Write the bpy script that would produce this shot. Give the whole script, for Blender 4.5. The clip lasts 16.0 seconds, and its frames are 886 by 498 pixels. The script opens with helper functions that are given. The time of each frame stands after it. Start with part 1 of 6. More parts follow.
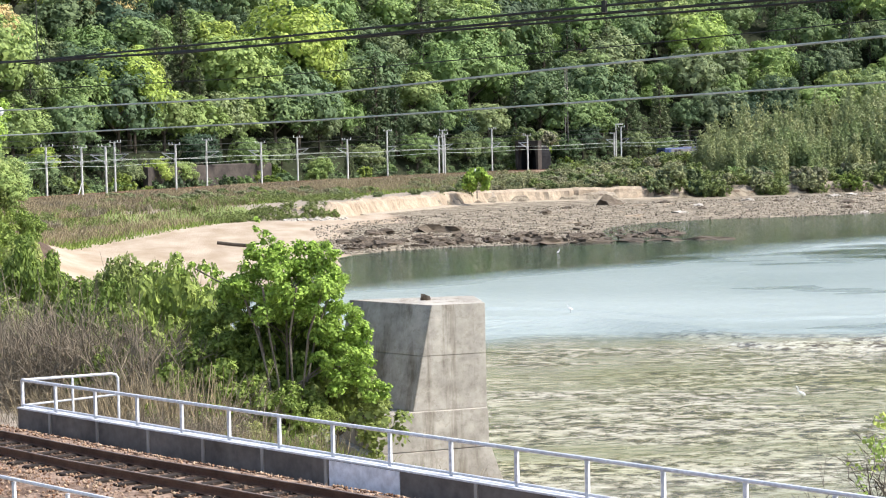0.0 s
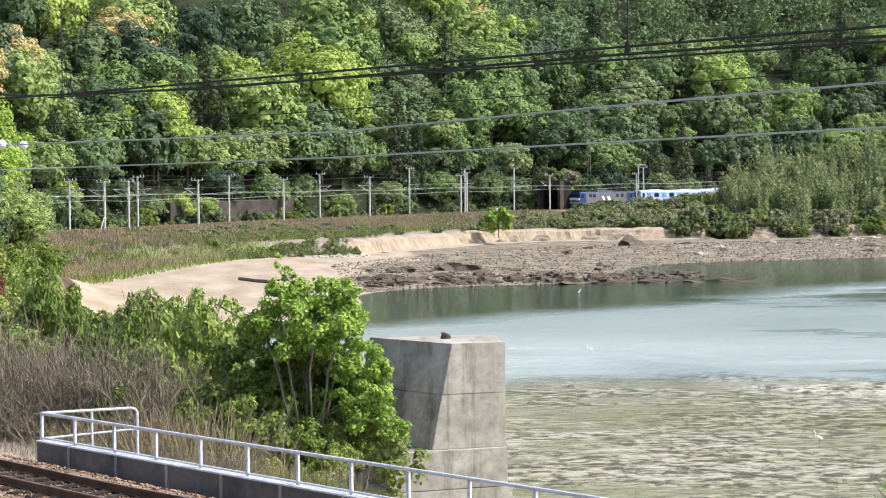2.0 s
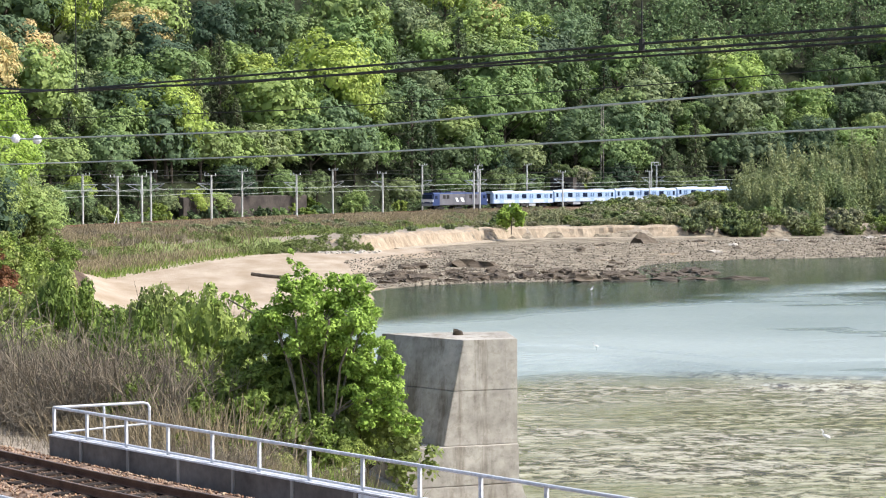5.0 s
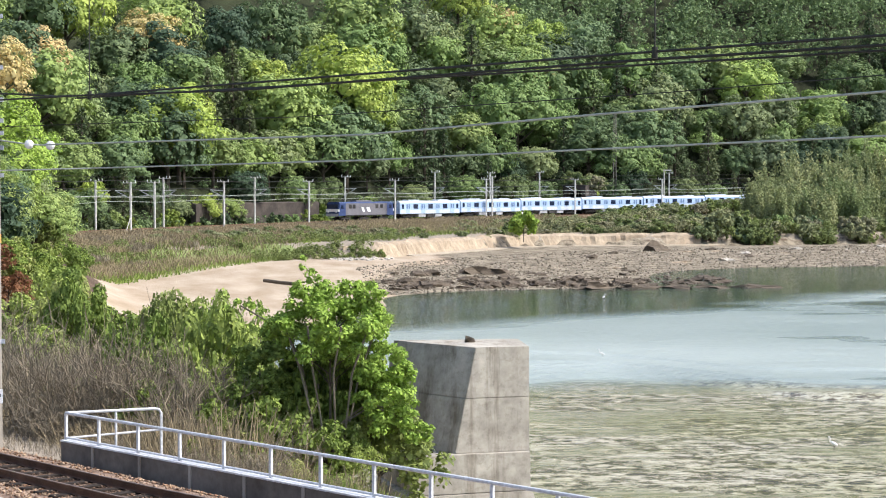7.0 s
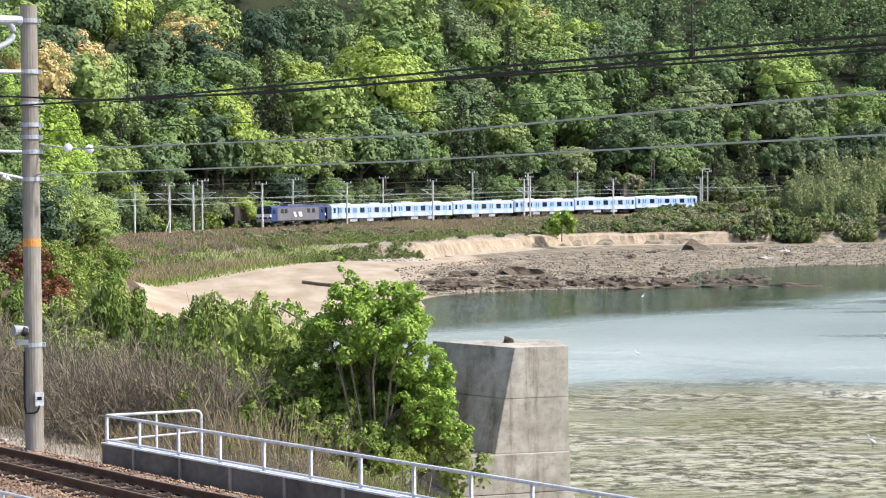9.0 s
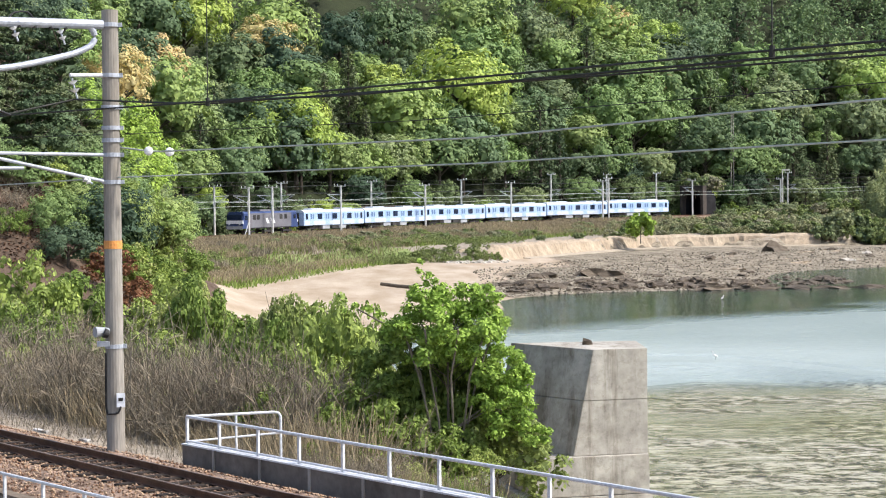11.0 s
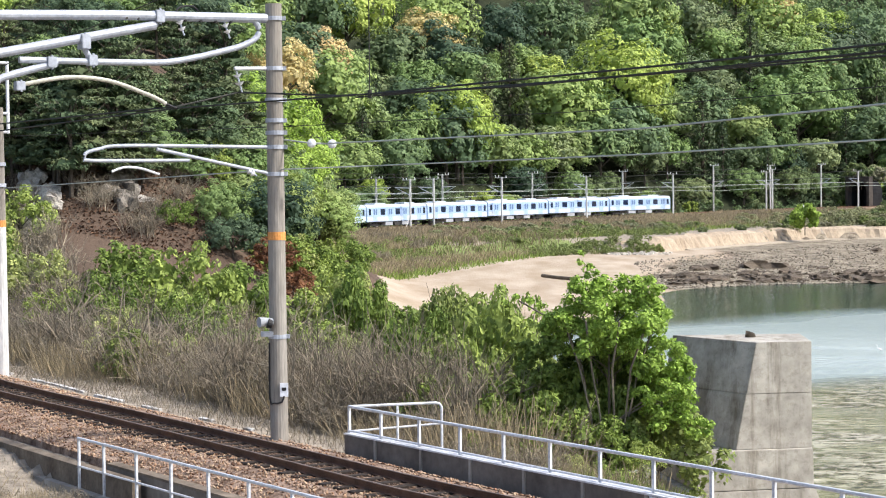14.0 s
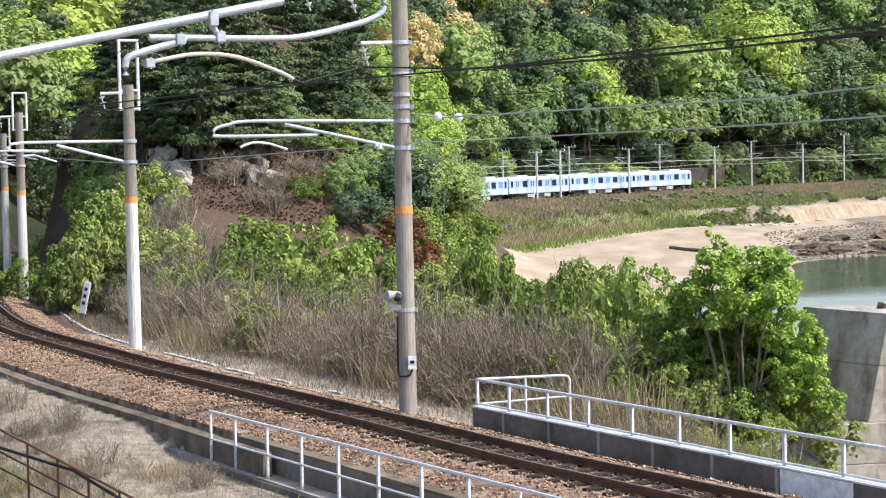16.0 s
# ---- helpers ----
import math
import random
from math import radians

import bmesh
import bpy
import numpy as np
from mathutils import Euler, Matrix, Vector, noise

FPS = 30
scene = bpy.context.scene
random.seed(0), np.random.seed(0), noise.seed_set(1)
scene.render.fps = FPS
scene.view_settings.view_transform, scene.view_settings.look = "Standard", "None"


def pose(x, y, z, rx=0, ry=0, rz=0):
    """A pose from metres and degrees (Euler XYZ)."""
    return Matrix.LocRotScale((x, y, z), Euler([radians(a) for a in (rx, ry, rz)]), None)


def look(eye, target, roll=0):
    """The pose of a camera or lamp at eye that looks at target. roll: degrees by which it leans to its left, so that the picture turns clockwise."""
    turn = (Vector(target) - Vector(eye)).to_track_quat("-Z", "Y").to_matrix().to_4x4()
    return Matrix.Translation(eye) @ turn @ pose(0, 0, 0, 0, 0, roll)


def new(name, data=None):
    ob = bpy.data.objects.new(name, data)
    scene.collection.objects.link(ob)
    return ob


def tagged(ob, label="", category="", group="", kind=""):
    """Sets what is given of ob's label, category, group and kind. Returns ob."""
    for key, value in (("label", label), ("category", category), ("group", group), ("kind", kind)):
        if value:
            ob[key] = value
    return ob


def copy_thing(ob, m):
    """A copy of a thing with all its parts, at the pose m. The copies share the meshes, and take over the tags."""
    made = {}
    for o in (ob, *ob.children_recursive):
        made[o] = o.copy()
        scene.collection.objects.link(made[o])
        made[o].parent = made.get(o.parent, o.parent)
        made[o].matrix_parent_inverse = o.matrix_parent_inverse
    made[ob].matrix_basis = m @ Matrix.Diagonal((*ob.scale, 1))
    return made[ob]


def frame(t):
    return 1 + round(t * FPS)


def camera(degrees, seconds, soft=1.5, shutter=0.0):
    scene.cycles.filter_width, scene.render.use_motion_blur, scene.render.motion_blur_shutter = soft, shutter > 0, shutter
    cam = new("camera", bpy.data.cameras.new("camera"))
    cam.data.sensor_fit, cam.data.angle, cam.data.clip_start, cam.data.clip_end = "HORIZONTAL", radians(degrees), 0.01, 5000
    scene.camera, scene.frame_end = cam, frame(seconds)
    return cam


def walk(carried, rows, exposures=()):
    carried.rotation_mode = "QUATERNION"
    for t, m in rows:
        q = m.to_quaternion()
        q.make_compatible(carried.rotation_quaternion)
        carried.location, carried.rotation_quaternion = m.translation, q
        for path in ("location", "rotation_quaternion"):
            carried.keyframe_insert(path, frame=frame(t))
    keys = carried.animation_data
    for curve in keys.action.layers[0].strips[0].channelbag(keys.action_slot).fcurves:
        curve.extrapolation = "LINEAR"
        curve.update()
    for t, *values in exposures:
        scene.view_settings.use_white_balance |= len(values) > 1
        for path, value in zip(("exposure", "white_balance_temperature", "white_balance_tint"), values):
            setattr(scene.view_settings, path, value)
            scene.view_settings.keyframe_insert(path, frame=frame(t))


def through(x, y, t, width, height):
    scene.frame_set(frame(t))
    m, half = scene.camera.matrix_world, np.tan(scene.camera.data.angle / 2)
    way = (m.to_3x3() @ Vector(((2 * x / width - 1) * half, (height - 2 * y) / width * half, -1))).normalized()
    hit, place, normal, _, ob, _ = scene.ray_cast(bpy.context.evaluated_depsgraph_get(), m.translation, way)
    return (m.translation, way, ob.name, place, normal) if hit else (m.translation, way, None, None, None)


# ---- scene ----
cam = camera(26.0, 16.0, soft=1.1)
PATH = [
    (0.0, pose(0, 0, 6.0, 86.954, 1.177, -7.125)),
    (0.5, pose(0, 0, 6.0, 86.976, 1.016, -6.722)),
    (1.0, pose(0, 0, 6.0, 87.341, 0.812, -6.507)),
    (1.5, pose(0, 0, 6.0, 87.771, 0.675, -6.445)),
    (2.0, pose(0, 0, 6.0, 88.111, 0.499, -6.465)),
    (2.5, pose(0, 0, 6.0, 88.234, 0.433, -6.465)),
    (3.0, pose(0, 0, 6.0, 88.158, 0.405, -6.438)),
    (3.5, pose(0, 0, 6.0, 88.008, 0.394, -6.368)),
    (4.0, pose(0, 0, 6.0, 87.884, 0.347, -6.273)),
    (6.5, pose(0, 0, 6.0, 88.232, 0.021, -5.800)),
    (7.0, pose(0, 0, 6.0, 88.221, 0.007, -5.706)),
    (7.5, pose(0, 0, 6.0, 88.200, 0.086, -5.561)),
    (8.0, pose(0, 0, 6.0, 88.186, 0.215, -5.331)),
    (8.5, pose(0, 0, 6.0, 88.201, 0.337, -4.998)),
    (9.0, pose(0, 0, 6.0, 88.244, 0.446, -4.578)),
    (11.5, pose(0, 0, 6.0, 88.322, 0.575, -1.533)),
    (12.0, pose(0, 0, 6.0, 88.295, 0.564, -0.786)),
    (12.5, pose(0, 0, 6.0, 88.250, 0.547, 0.000)),
    (13.0, pose(0, 0, 6.0, 88.239, 0.551, 0.841)),
    (13.5, pose(0, 0, 6.0, 88.206, 0.571, 1.694)),
    (14.0, pose(0, 0, 6.0, 88.118, 0.658, 2.557)),
    (14.5, pose(0, 0, 6.0, 87.960, 0.817, 3.483)),
    (15.0, pose(0, 0, 6.0, 87.751, 1.020, 4.395)),
    (15.5, pose(0, 0, 6.0, 87.532, 1.161, 5.366)),
    (16.0, pose(0, 0, 6.0, 87.369, 1.207, 6.329)),
]
walk(cam, PATH, [(0.0, 0.66), (0.8, 0.63), (2.2, 0.5), (16.0, 0.5)])

# ---- light ----
world = bpy.data.worlds.new("sky")
scene.world = world
world.use_nodes = True
wn = world.node_tree
sky = wn.nodes.new("ShaderNodeTexSky")
sky.sky_type = 'NISHITA'
sky.sun_disc = False
sky.sun_elevation = radians(52)
sky.sun_rotation = radians(105)
sky.dust_density = 3.0
wn.links.new(sky.outputs[0], wn.nodes["Background"].inputs[0])
wn.nodes["Background"].inputs[1].default_value = 0.175
sun = new("sun", bpy.data.lights.new("sun", 'SUN'))
sun.data.energy = 3.9
sun.data.angle = radians(3)
sun.data.color = (1.0, 0.96, 0.9)
sun.matrix_world = look((110, -30, 125), (0, 0, 0))

rnd = random.Random(7)
WATER_Z = -5.0


# ---- materials ----
def material(name, rough=0.8, metal=0.0, spec=0.3):
    m = bpy.data.materials.new(name)
    m.use_nodes = True
    b = m.node_tree.nodes["Principled BSDF"]
    b.inputs["Roughness"].default_value = rough
    b.inputs["Metallic"].default_value = metal
    b.inputs["Specular IOR Level"].default_value = spec
    return m, m.node_tree, b


def node(nt, kind, **sets):
    n = nt.nodes.new(kind)
    for k, v in sets.items():
        if k in n.inputs:
            n.inputs[k].default_value = v
    return n


def ramp(nt, fac, stops):
    r = nt.nodes.new("ShaderNodeValToRGB")
    el = r.color_ramp.elements
    while len(el) < len(stops):
        el.new(0.5)
    for e, (p, c) in zip(el, stops):
        e.position = p
        e.color = (*c, 1)
    nt.links.new(fac, r.inputs[0])
    return r.outputs[0]


def noise_out(nt, scale, detail=4.0, rough=0.55, stretch=None, coord="Object"):
    tc = nt.nodes.new("ShaderNodeTexCoord")
    src = tc.outputs[coord]
    if stretch:
        mp = nt.nodes.new("ShaderNodeMapping")
        mp.inputs["Scale"].default_value = stretch
        nt.links.new(src, mp.inputs[0])
        src = mp.outputs[0]
    n = node(nt, "ShaderNodeTexNoise", Scale=scale, Detail=detail, Roughness=rough)
    nt.links.new(src, n.inputs["Vector"])
    return n.outputs["Fac"]


def mix(nt, fac, a, b, kind='MIX'):
    m = nt.nodes.new("ShaderNodeMix")
    m.data_type = 'RGBA'
    m.blend_type = kind
    for s, v in ((m.inputs["Factor"], fac), (m.inputs["A"], a), (m.inputs["B"], b)):
        if isinstance(v, (int, float)):
            s.default_value = v
        elif isinstance(v, tuple):
            s.default_value = (*v, 1)
        else:
            nt.links.new(v, s)
    return m.outputs["Result"]


def bump(nt, b, height, strength=0.5, dist=0.05):
    n = node(nt, "ShaderNodeBump", Strength=strength, Distance=dist)
    nt.links.new(height, n.inputs["Height"])
    nt.links.new(n.outputs[0], b.inputs["Normal"])


def surface(name, dark, light, scale=2.0, fine=20.0, rough=0.85, metal=0.0, relief=0.4, dist=0.03, spec=0.3, stretch=None, low=0.3, high=0.7):
    """Two tones mixed by a broad and a fine noise, with relief."""
    m, nt, b = material(name, rough, metal, spec)
    broad = noise_out(nt, scale, 5, 0.6, stretch)
    small = noise_out(nt, fine, 4, 0.6, stretch)
    c1 = ramp(nt, broad, [(low, dark), (high, light)])
    c2 = ramp(nt, small, [(0.25, (0.72, 0.72, 0.72)), (0.75, (1.18, 1.18, 1.18))])
    nt.links.new(mix(nt, 1.0, c1, c2, 'MULTIPLY'), b.inputs["Base Color"])
    bump(nt, b, small, relief, dist)
    return m


def leafy(name, tones, rough=0.6, through=0.35, stray=1.0):
    """Foliage: each plant takes its own tone, each leaf strays from it; some light passes through."""
    m, nt, b = material(name, rough, 0, 0.14)
    info = nt.nodes.new("ShaderNodeObjectInfo")
    geo = nt.nodes.new("ShaderNodeNewGeometry")
    n = len(tones)
    c = ramp(nt, info.outputs["Random"], [((i + 0.5) / n, t) for i, t in enumerate(tones)])
    v = ramp(nt, geo.outputs["Random Per Island"], [(0.0, (1 - 0.4 * stray, 1 - 0.38 * stray, 1 - 0.4 * stray)), (1.0, (1 + 0.35 * stray, 1 + 0.3 * stray, 1 + 0.1 * stray))])
    col = mix(nt, 1.0, c, v, 'MULTIPLY')
    nt.links.new(col, b.inputs["Base Color"])
    tr = nt.nodes.new("ShaderNodeBsdfTranslucent")
    nt.links.new(col, tr.inputs[0])
    ms = nt.nodes.new("ShaderNodeMixShader")
    ms.inputs[0].default_value = through
    nt.links.new(b.outputs[0], ms.inputs[1])
    nt.links.new(tr.outputs[0], ms.inputs[2])
    nt.links.new(ms.outputs[0], nt.nodes["Material Output"].inputs[0])
    return m


def stone_material(name, tones):
    """Loose stones, each of its own tone."""
    m, nt, b = material(name, 0.9, 0, 0.2)
    geo = nt.nodes.new("ShaderNodeNewGeometry")
    c = ramp(nt, geo.outputs["Random Per Island"], [((i + 0.5) / len(tones), t) for i, t in enumerate(tones)])
    grit = ramp(nt, noise_out(nt, 25, 3, 0.6), [(0.25, (0.75, 0.75, 0.75)), (0.75, (1.15, 1.15, 1.15))])
    nt.links.new(mix(nt, 1.0, c, grit, 'MULTIPLY'), b.inputs["Base Color"])
    return m


M_CLIFF = surface("sandy earth cliff", (0.28, 0.22, 0.16), (0.42, 0.35, 0.262), 0.35, 2.0, 0.95, relief=0.9, dist=0.2, stretch=(1, 1, 0.35))
M_ROCK = surface("dark wet rock", (0.05, 0.04, 0.03), (0.17, 0.135, 0.1), 0.8, 6, 0.85, relief=1.0, dist=0.12)
M_GREYROCK = surface("grey lichened rock", (0.08, 0.068, 0.055), (0.27, 0.245, 0.21), 1.2, 7, 0.9, relief=1.0, dist=0.1)
M_PALEROCK = surface("pale rock", (0.35, 0.32, 0.28), (0.6, 0.56, 0.5), 0.8, 6, 0.9, relief=1.0, dist=0.1)
M_WOODS = leafy("woodland leaves", [(0.07, 0.115, 0.075), (0.2, 0.29, 0.12), (0.31, 0.41, 0.14), (0.095, 0.145, 0.095), (0.34, 0.42, 0.145), (0.15, 0.225, 0.12), (0.26, 0.37, 0.13), (0.085, 0.13, 0.085), (0.28, 0.34, 0.17), (0.2, 0.3, 0.115)], through=0.25, stray=0.5)
M_DENSE = leafy("dense upper woods", [(0.12, 0.185, 0.11), (0.16, 0.235, 0.12)], through=0.2, stray=0.9)
M_DARKWOODS = leafy("dark conifer needles", [(0.065, 0.1, 0.054), (0.095, 0.13, 0.066), (0.125, 0.155, 0.08)], through=0.15, stray=0.6)
M_OLIVE = leafy("olive scrub leaves", [(0.22, 0.27, 0.14), (0.27, 0.29, 0.17), (0.19, 0.25, 0.12), (0.26, 0.26, 0.18)], through=0.2, stray=0.7)
M_OLIVESTUFF = leafy("grey-olive scrub", [(0.26, 0.275, 0.17), (0.27, 0.28, 0.17)], through=0.2, stray=1.0)
M_BANKSCRUB = leafy("dull bank scrub", [(0.19, 0.24, 0.1), (0.2, 0.25, 0.1)], through=0.2, stray=1.0)
M_BAMBOO = leafy("olive bamboo leaves", [(0.25, 0.3, 0.15), (0.31, 0.34, 0.18), (0.22, 0.28, 0.135)], through=0.3, stray=0.6)
M_SCRUBDARK = leafy("dark scrub leaves", [(0.14, 0.19, 0.085), (0.18, 0.23, 0.1), (0.22, 0.28, 0.1)], through=0.2, stray=0.8)
M_LIME = leafy("fresh lime leaves", [(0.36, 0.47, 0.12), (0.42, 0.5, 0.14), (0.34, 0.46, 0.14)], through=0.28, stray=0.6)
M_BLOSSOM = leafy("orange young leaves", [(0.6, 0.47, 0.25), (0.62, 0.52, 0.28), (0.55, 0.48, 0.22)], through=0.25, stray=0.6)
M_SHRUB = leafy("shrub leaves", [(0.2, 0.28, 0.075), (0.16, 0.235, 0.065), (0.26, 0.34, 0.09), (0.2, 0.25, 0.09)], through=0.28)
M_FRESH = leafy("fresh shrub leaves", [(0.28, 0.36, 0.11), (0.32, 0.4, 0.13), (0.24, 0.33, 0.095), (0.34, 0.38, 0.16)], through=0.28)
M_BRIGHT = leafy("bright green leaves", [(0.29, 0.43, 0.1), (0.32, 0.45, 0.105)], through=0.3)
M_RUST = leafy("rust-red dead leaves", [(0.2, 0.1, 0.065), (0.24, 0.12, 0.07)])
M_LITTER = leafy("dead leaf litter", [(0.1, 0.06, 0.045), (0.13, 0.08, 0.06)], 0.9, 0.05)
M_TWIG = leafy("dry twigs", [(0.23, 0.2, 0.17), (0.3, 0.265, 0.23), (0.165, 0.145, 0.125)], 0.9, 0.1)
M_STRAW = leafy("dry straw", [(0.34, 0.285, 0.21), (0.29, 0.245, 0.18)], 0.9, 0.2)
M_BLADE = leafy("grass blades", [(0.16, 0.22, 0.06), (0.2, 0.23, 0.08)], 0.8, 0.3)
M_PALEBARK = surface("pale bark", (0.12, 0.1, 0.08), (0.24, 0.21, 0.17), 2, 15)
M_BARK = surface("bark", (0.05, 0.04, 0.03), (0.12, 0.1, 0.08), 2, 15)
M_CONCRETE = surface("weathered concrete", (0.22, 0.2, 0.175), (0.41, 0.385, 0.345), 0.45, 2.2, 0.9, relief=0.12, dist=0.02, stretch=(1.6, 1.6, 0.35), low=0.28, high=0.6)
M_DARKCONC = surface("stained dark concrete", (0.1, 0.088, 0.076), (0.24, 0.215, 0.19), 0.5, 5, 0.9, relief=0.3, dist=0.02)
M_PIER = surface("old pier concrete", (0.235, 0.215, 0.185), (0.43, 0.405, 0.365), 0.45, 2.6, 0.9, relief=0.15, dist=0.02, low=0.25, high=0.6)
pn = M_PIER.node_tree
pb = pn.nodes["Principled BSDF"]
drips = ramp(pn, noise_out(pn, 1.0, 6, 0.7, (1.6, 1.1, 0.12)), [(0.36, (0.58, 0.55, 0.5)), (0.5, (1.04, 1.04, 1.03))])
specks = ramp(pn, noise_out(pn, 5.0, 6, 0.75), [(0.36, (0.8, 0.79, 0.77)), (0.5, (1, 1, 1))])
plain = pb.inputs["Base Color"].links[0].from_socket
pn.links.new(mix(pn, 1.0, mix(pn, 1.0, plain, drips, 'MULTIPLY'), specks, 'MULTIPLY'), pb.inputs["Base Color"])
M_POLE = surface("grey spun concrete", (0.2, 0.18, 0.155), (0.33, 0.31, 0.28), 0.8, 8, 0.85, stretch=(2, 2, 0.3), relief=0.15)
M_RAIL = surface("rusty rail steel", (0.085, 0.043, 0.027), (0.18, 0.094, 0.06), 3, 30, 0.6)
M_RAILTOP = surface("worn rail head", (0.14, 0.1, 0.085), (0.24, 0.18, 0.15), 2, 20, 0.5, 0.2)
M_TIE = surface("old timber sleeper", (0.014, 0.01, 0.008), (0.04, 0.03, 0.024), 2, 15, 0.95)
M_BALLAST = surface("ballast gravel", (0.13, 0.08, 0.055), (0.4, 0.29, 0.22), 2.0, 14, 0.95, relief=1.0, dist=0.08, low=0.36, high=0.62)
M_WHITE = surface("white painted steel", (0.56, 0.58, 0.62), (0.7, 0.72, 0.76), 1.5, 12, 0.45, relief=0.1)
M_PANEL = surface("white painted board", (0.8, 0.83, 0.88), (0.85, 0.87, 0.92), 1.0, 6, 0.5, relief=0.05)
M_GALV = surface("galvanised steel", (0.34, 0.37, 0.43), (0.46, 0.49, 0.55), 1.2, 10, 0.5, 0.2, relief=0.1)
M_CREAM = surface("cream insulated arm", (0.44, 0.43, 0.36), (0.54, 0.53, 0.46), 2, 12, 0.5)
M_WHITEPOLE = surface("pale painted pole", (0.5, 0.5, 0.49), (0.66, 0.66, 0.65), 0.5, 6, 0.7, stretch=(2, 2, 0.4))
M_CHIPPED = surface("chipped whitewashed concrete", (0.2, 0.175, 0.15), (0.62, 0.61, 0.59), 2.2, 14, 0.9, relief=0.5, low=0.38, high=0.55)
M_KERB = surface("earthy mossy concrete", (0.09, 0.07, 0.052), (0.22, 0.18, 0.14), 1.2, 9, 0.95, relief=0.6, dist=0.03)
M_ORANGE = surface("orange band paint", (0.62, 0.26, 0.07), (0.7, 0.32, 0.1), 3, 15, 0.7)
M_PORCELAIN = surface("white porcelain", (0.7, 0.72, 0.75), (0.8, 0.82, 0.84), 3, 15, 0.2, spec=0.5)
M_BLACK = surface("black rubber and steel", (0.012, 0.012, 0.014), (0.035, 0.035, 0.037), 3, 15, 0.6)
M_WIRE = surface("dark copper wire", (0.015, 0.017, 0.015), (0.04, 0.042, 0.036), 2, 10, 0.6)
M_WIREPALE = surface("bare aluminium wire", (0.34, 0.38, 0.34), (0.46, 0.5, 0.46), 2, 10, 0.5)
M_RUSTPAINT = surface("rusty brown handrail", (0.06, 0.025, 0.018), (0.13, 0.06, 0.04), 3, 15, 0.7)
M_COACH = surface("pale blue coach paint", (0.33, 0.46, 0.69), (0.38, 0.51, 0.72), 0.4, 4, 0.35, relief=0.02)
M_COACHROOF = surface("white coach paint", (0.5, 0.57, 0.66), (0.58, 0.64, 0.72), 0.5, 4, 0.5, relief=0.05)
M_GLASS = surface("dark coach glass", (0.012, 0.02, 0.05), (0.025, 0.04, 0.08), 1, 4, 0.08, relief=0.0, spec=0.6)
M_DOORGLASS = surface("blue tinted door glass", (0.12, 0.2, 0.36), (0.17, 0.26, 0.42), 1, 4, 0.12, relief=0.0, spec=0.6)
M_UNDER = surface("sooty underframe", (0.02, 0.02, 0.022), (0.06, 0.058, 0.056), 1, 6, 0.8)
M_EQUIP = surface("grey equipment case", (0.3, 0.32, 0.35), (0.42, 0.44, 0.47), 1, 6, 0.7)
M_LOCOGREY = surface("locomotive grey", (0.13, 0.13, 0.15), (0.19, 0.19, 0.215), 0.6, 5, 0.5, relief=0.03)
M_LOCOBLUE = surface("locomotive blue", (0.03, 0.05, 0.14), (0.05, 0.08, 0.19), 0.6, 5, 0.4, relief=0.03)
M_EGRET = surface("white feathers", (0.75, 0.75, 0.73), (0.85, 0.85, 0.83), 6, 30, 0.9)
M_STAINWALL = surface("sooty stained wall", (0.035, 0.03, 0.028), (0.1, 0.085, 0.075), 0.4, 3, 0.95)
M_TUNNEL = surface("dark tunnel lining", (0.008, 0.008, 0.01), (0.02, 0.02, 0.022), 0.5, 3, 0.95)
M_ROADPAVE = surface("sandy old concrete", (0.28, 0.235, 0.18), (0.4, 0.35, 0.28), 0.6, 6, 0.9)


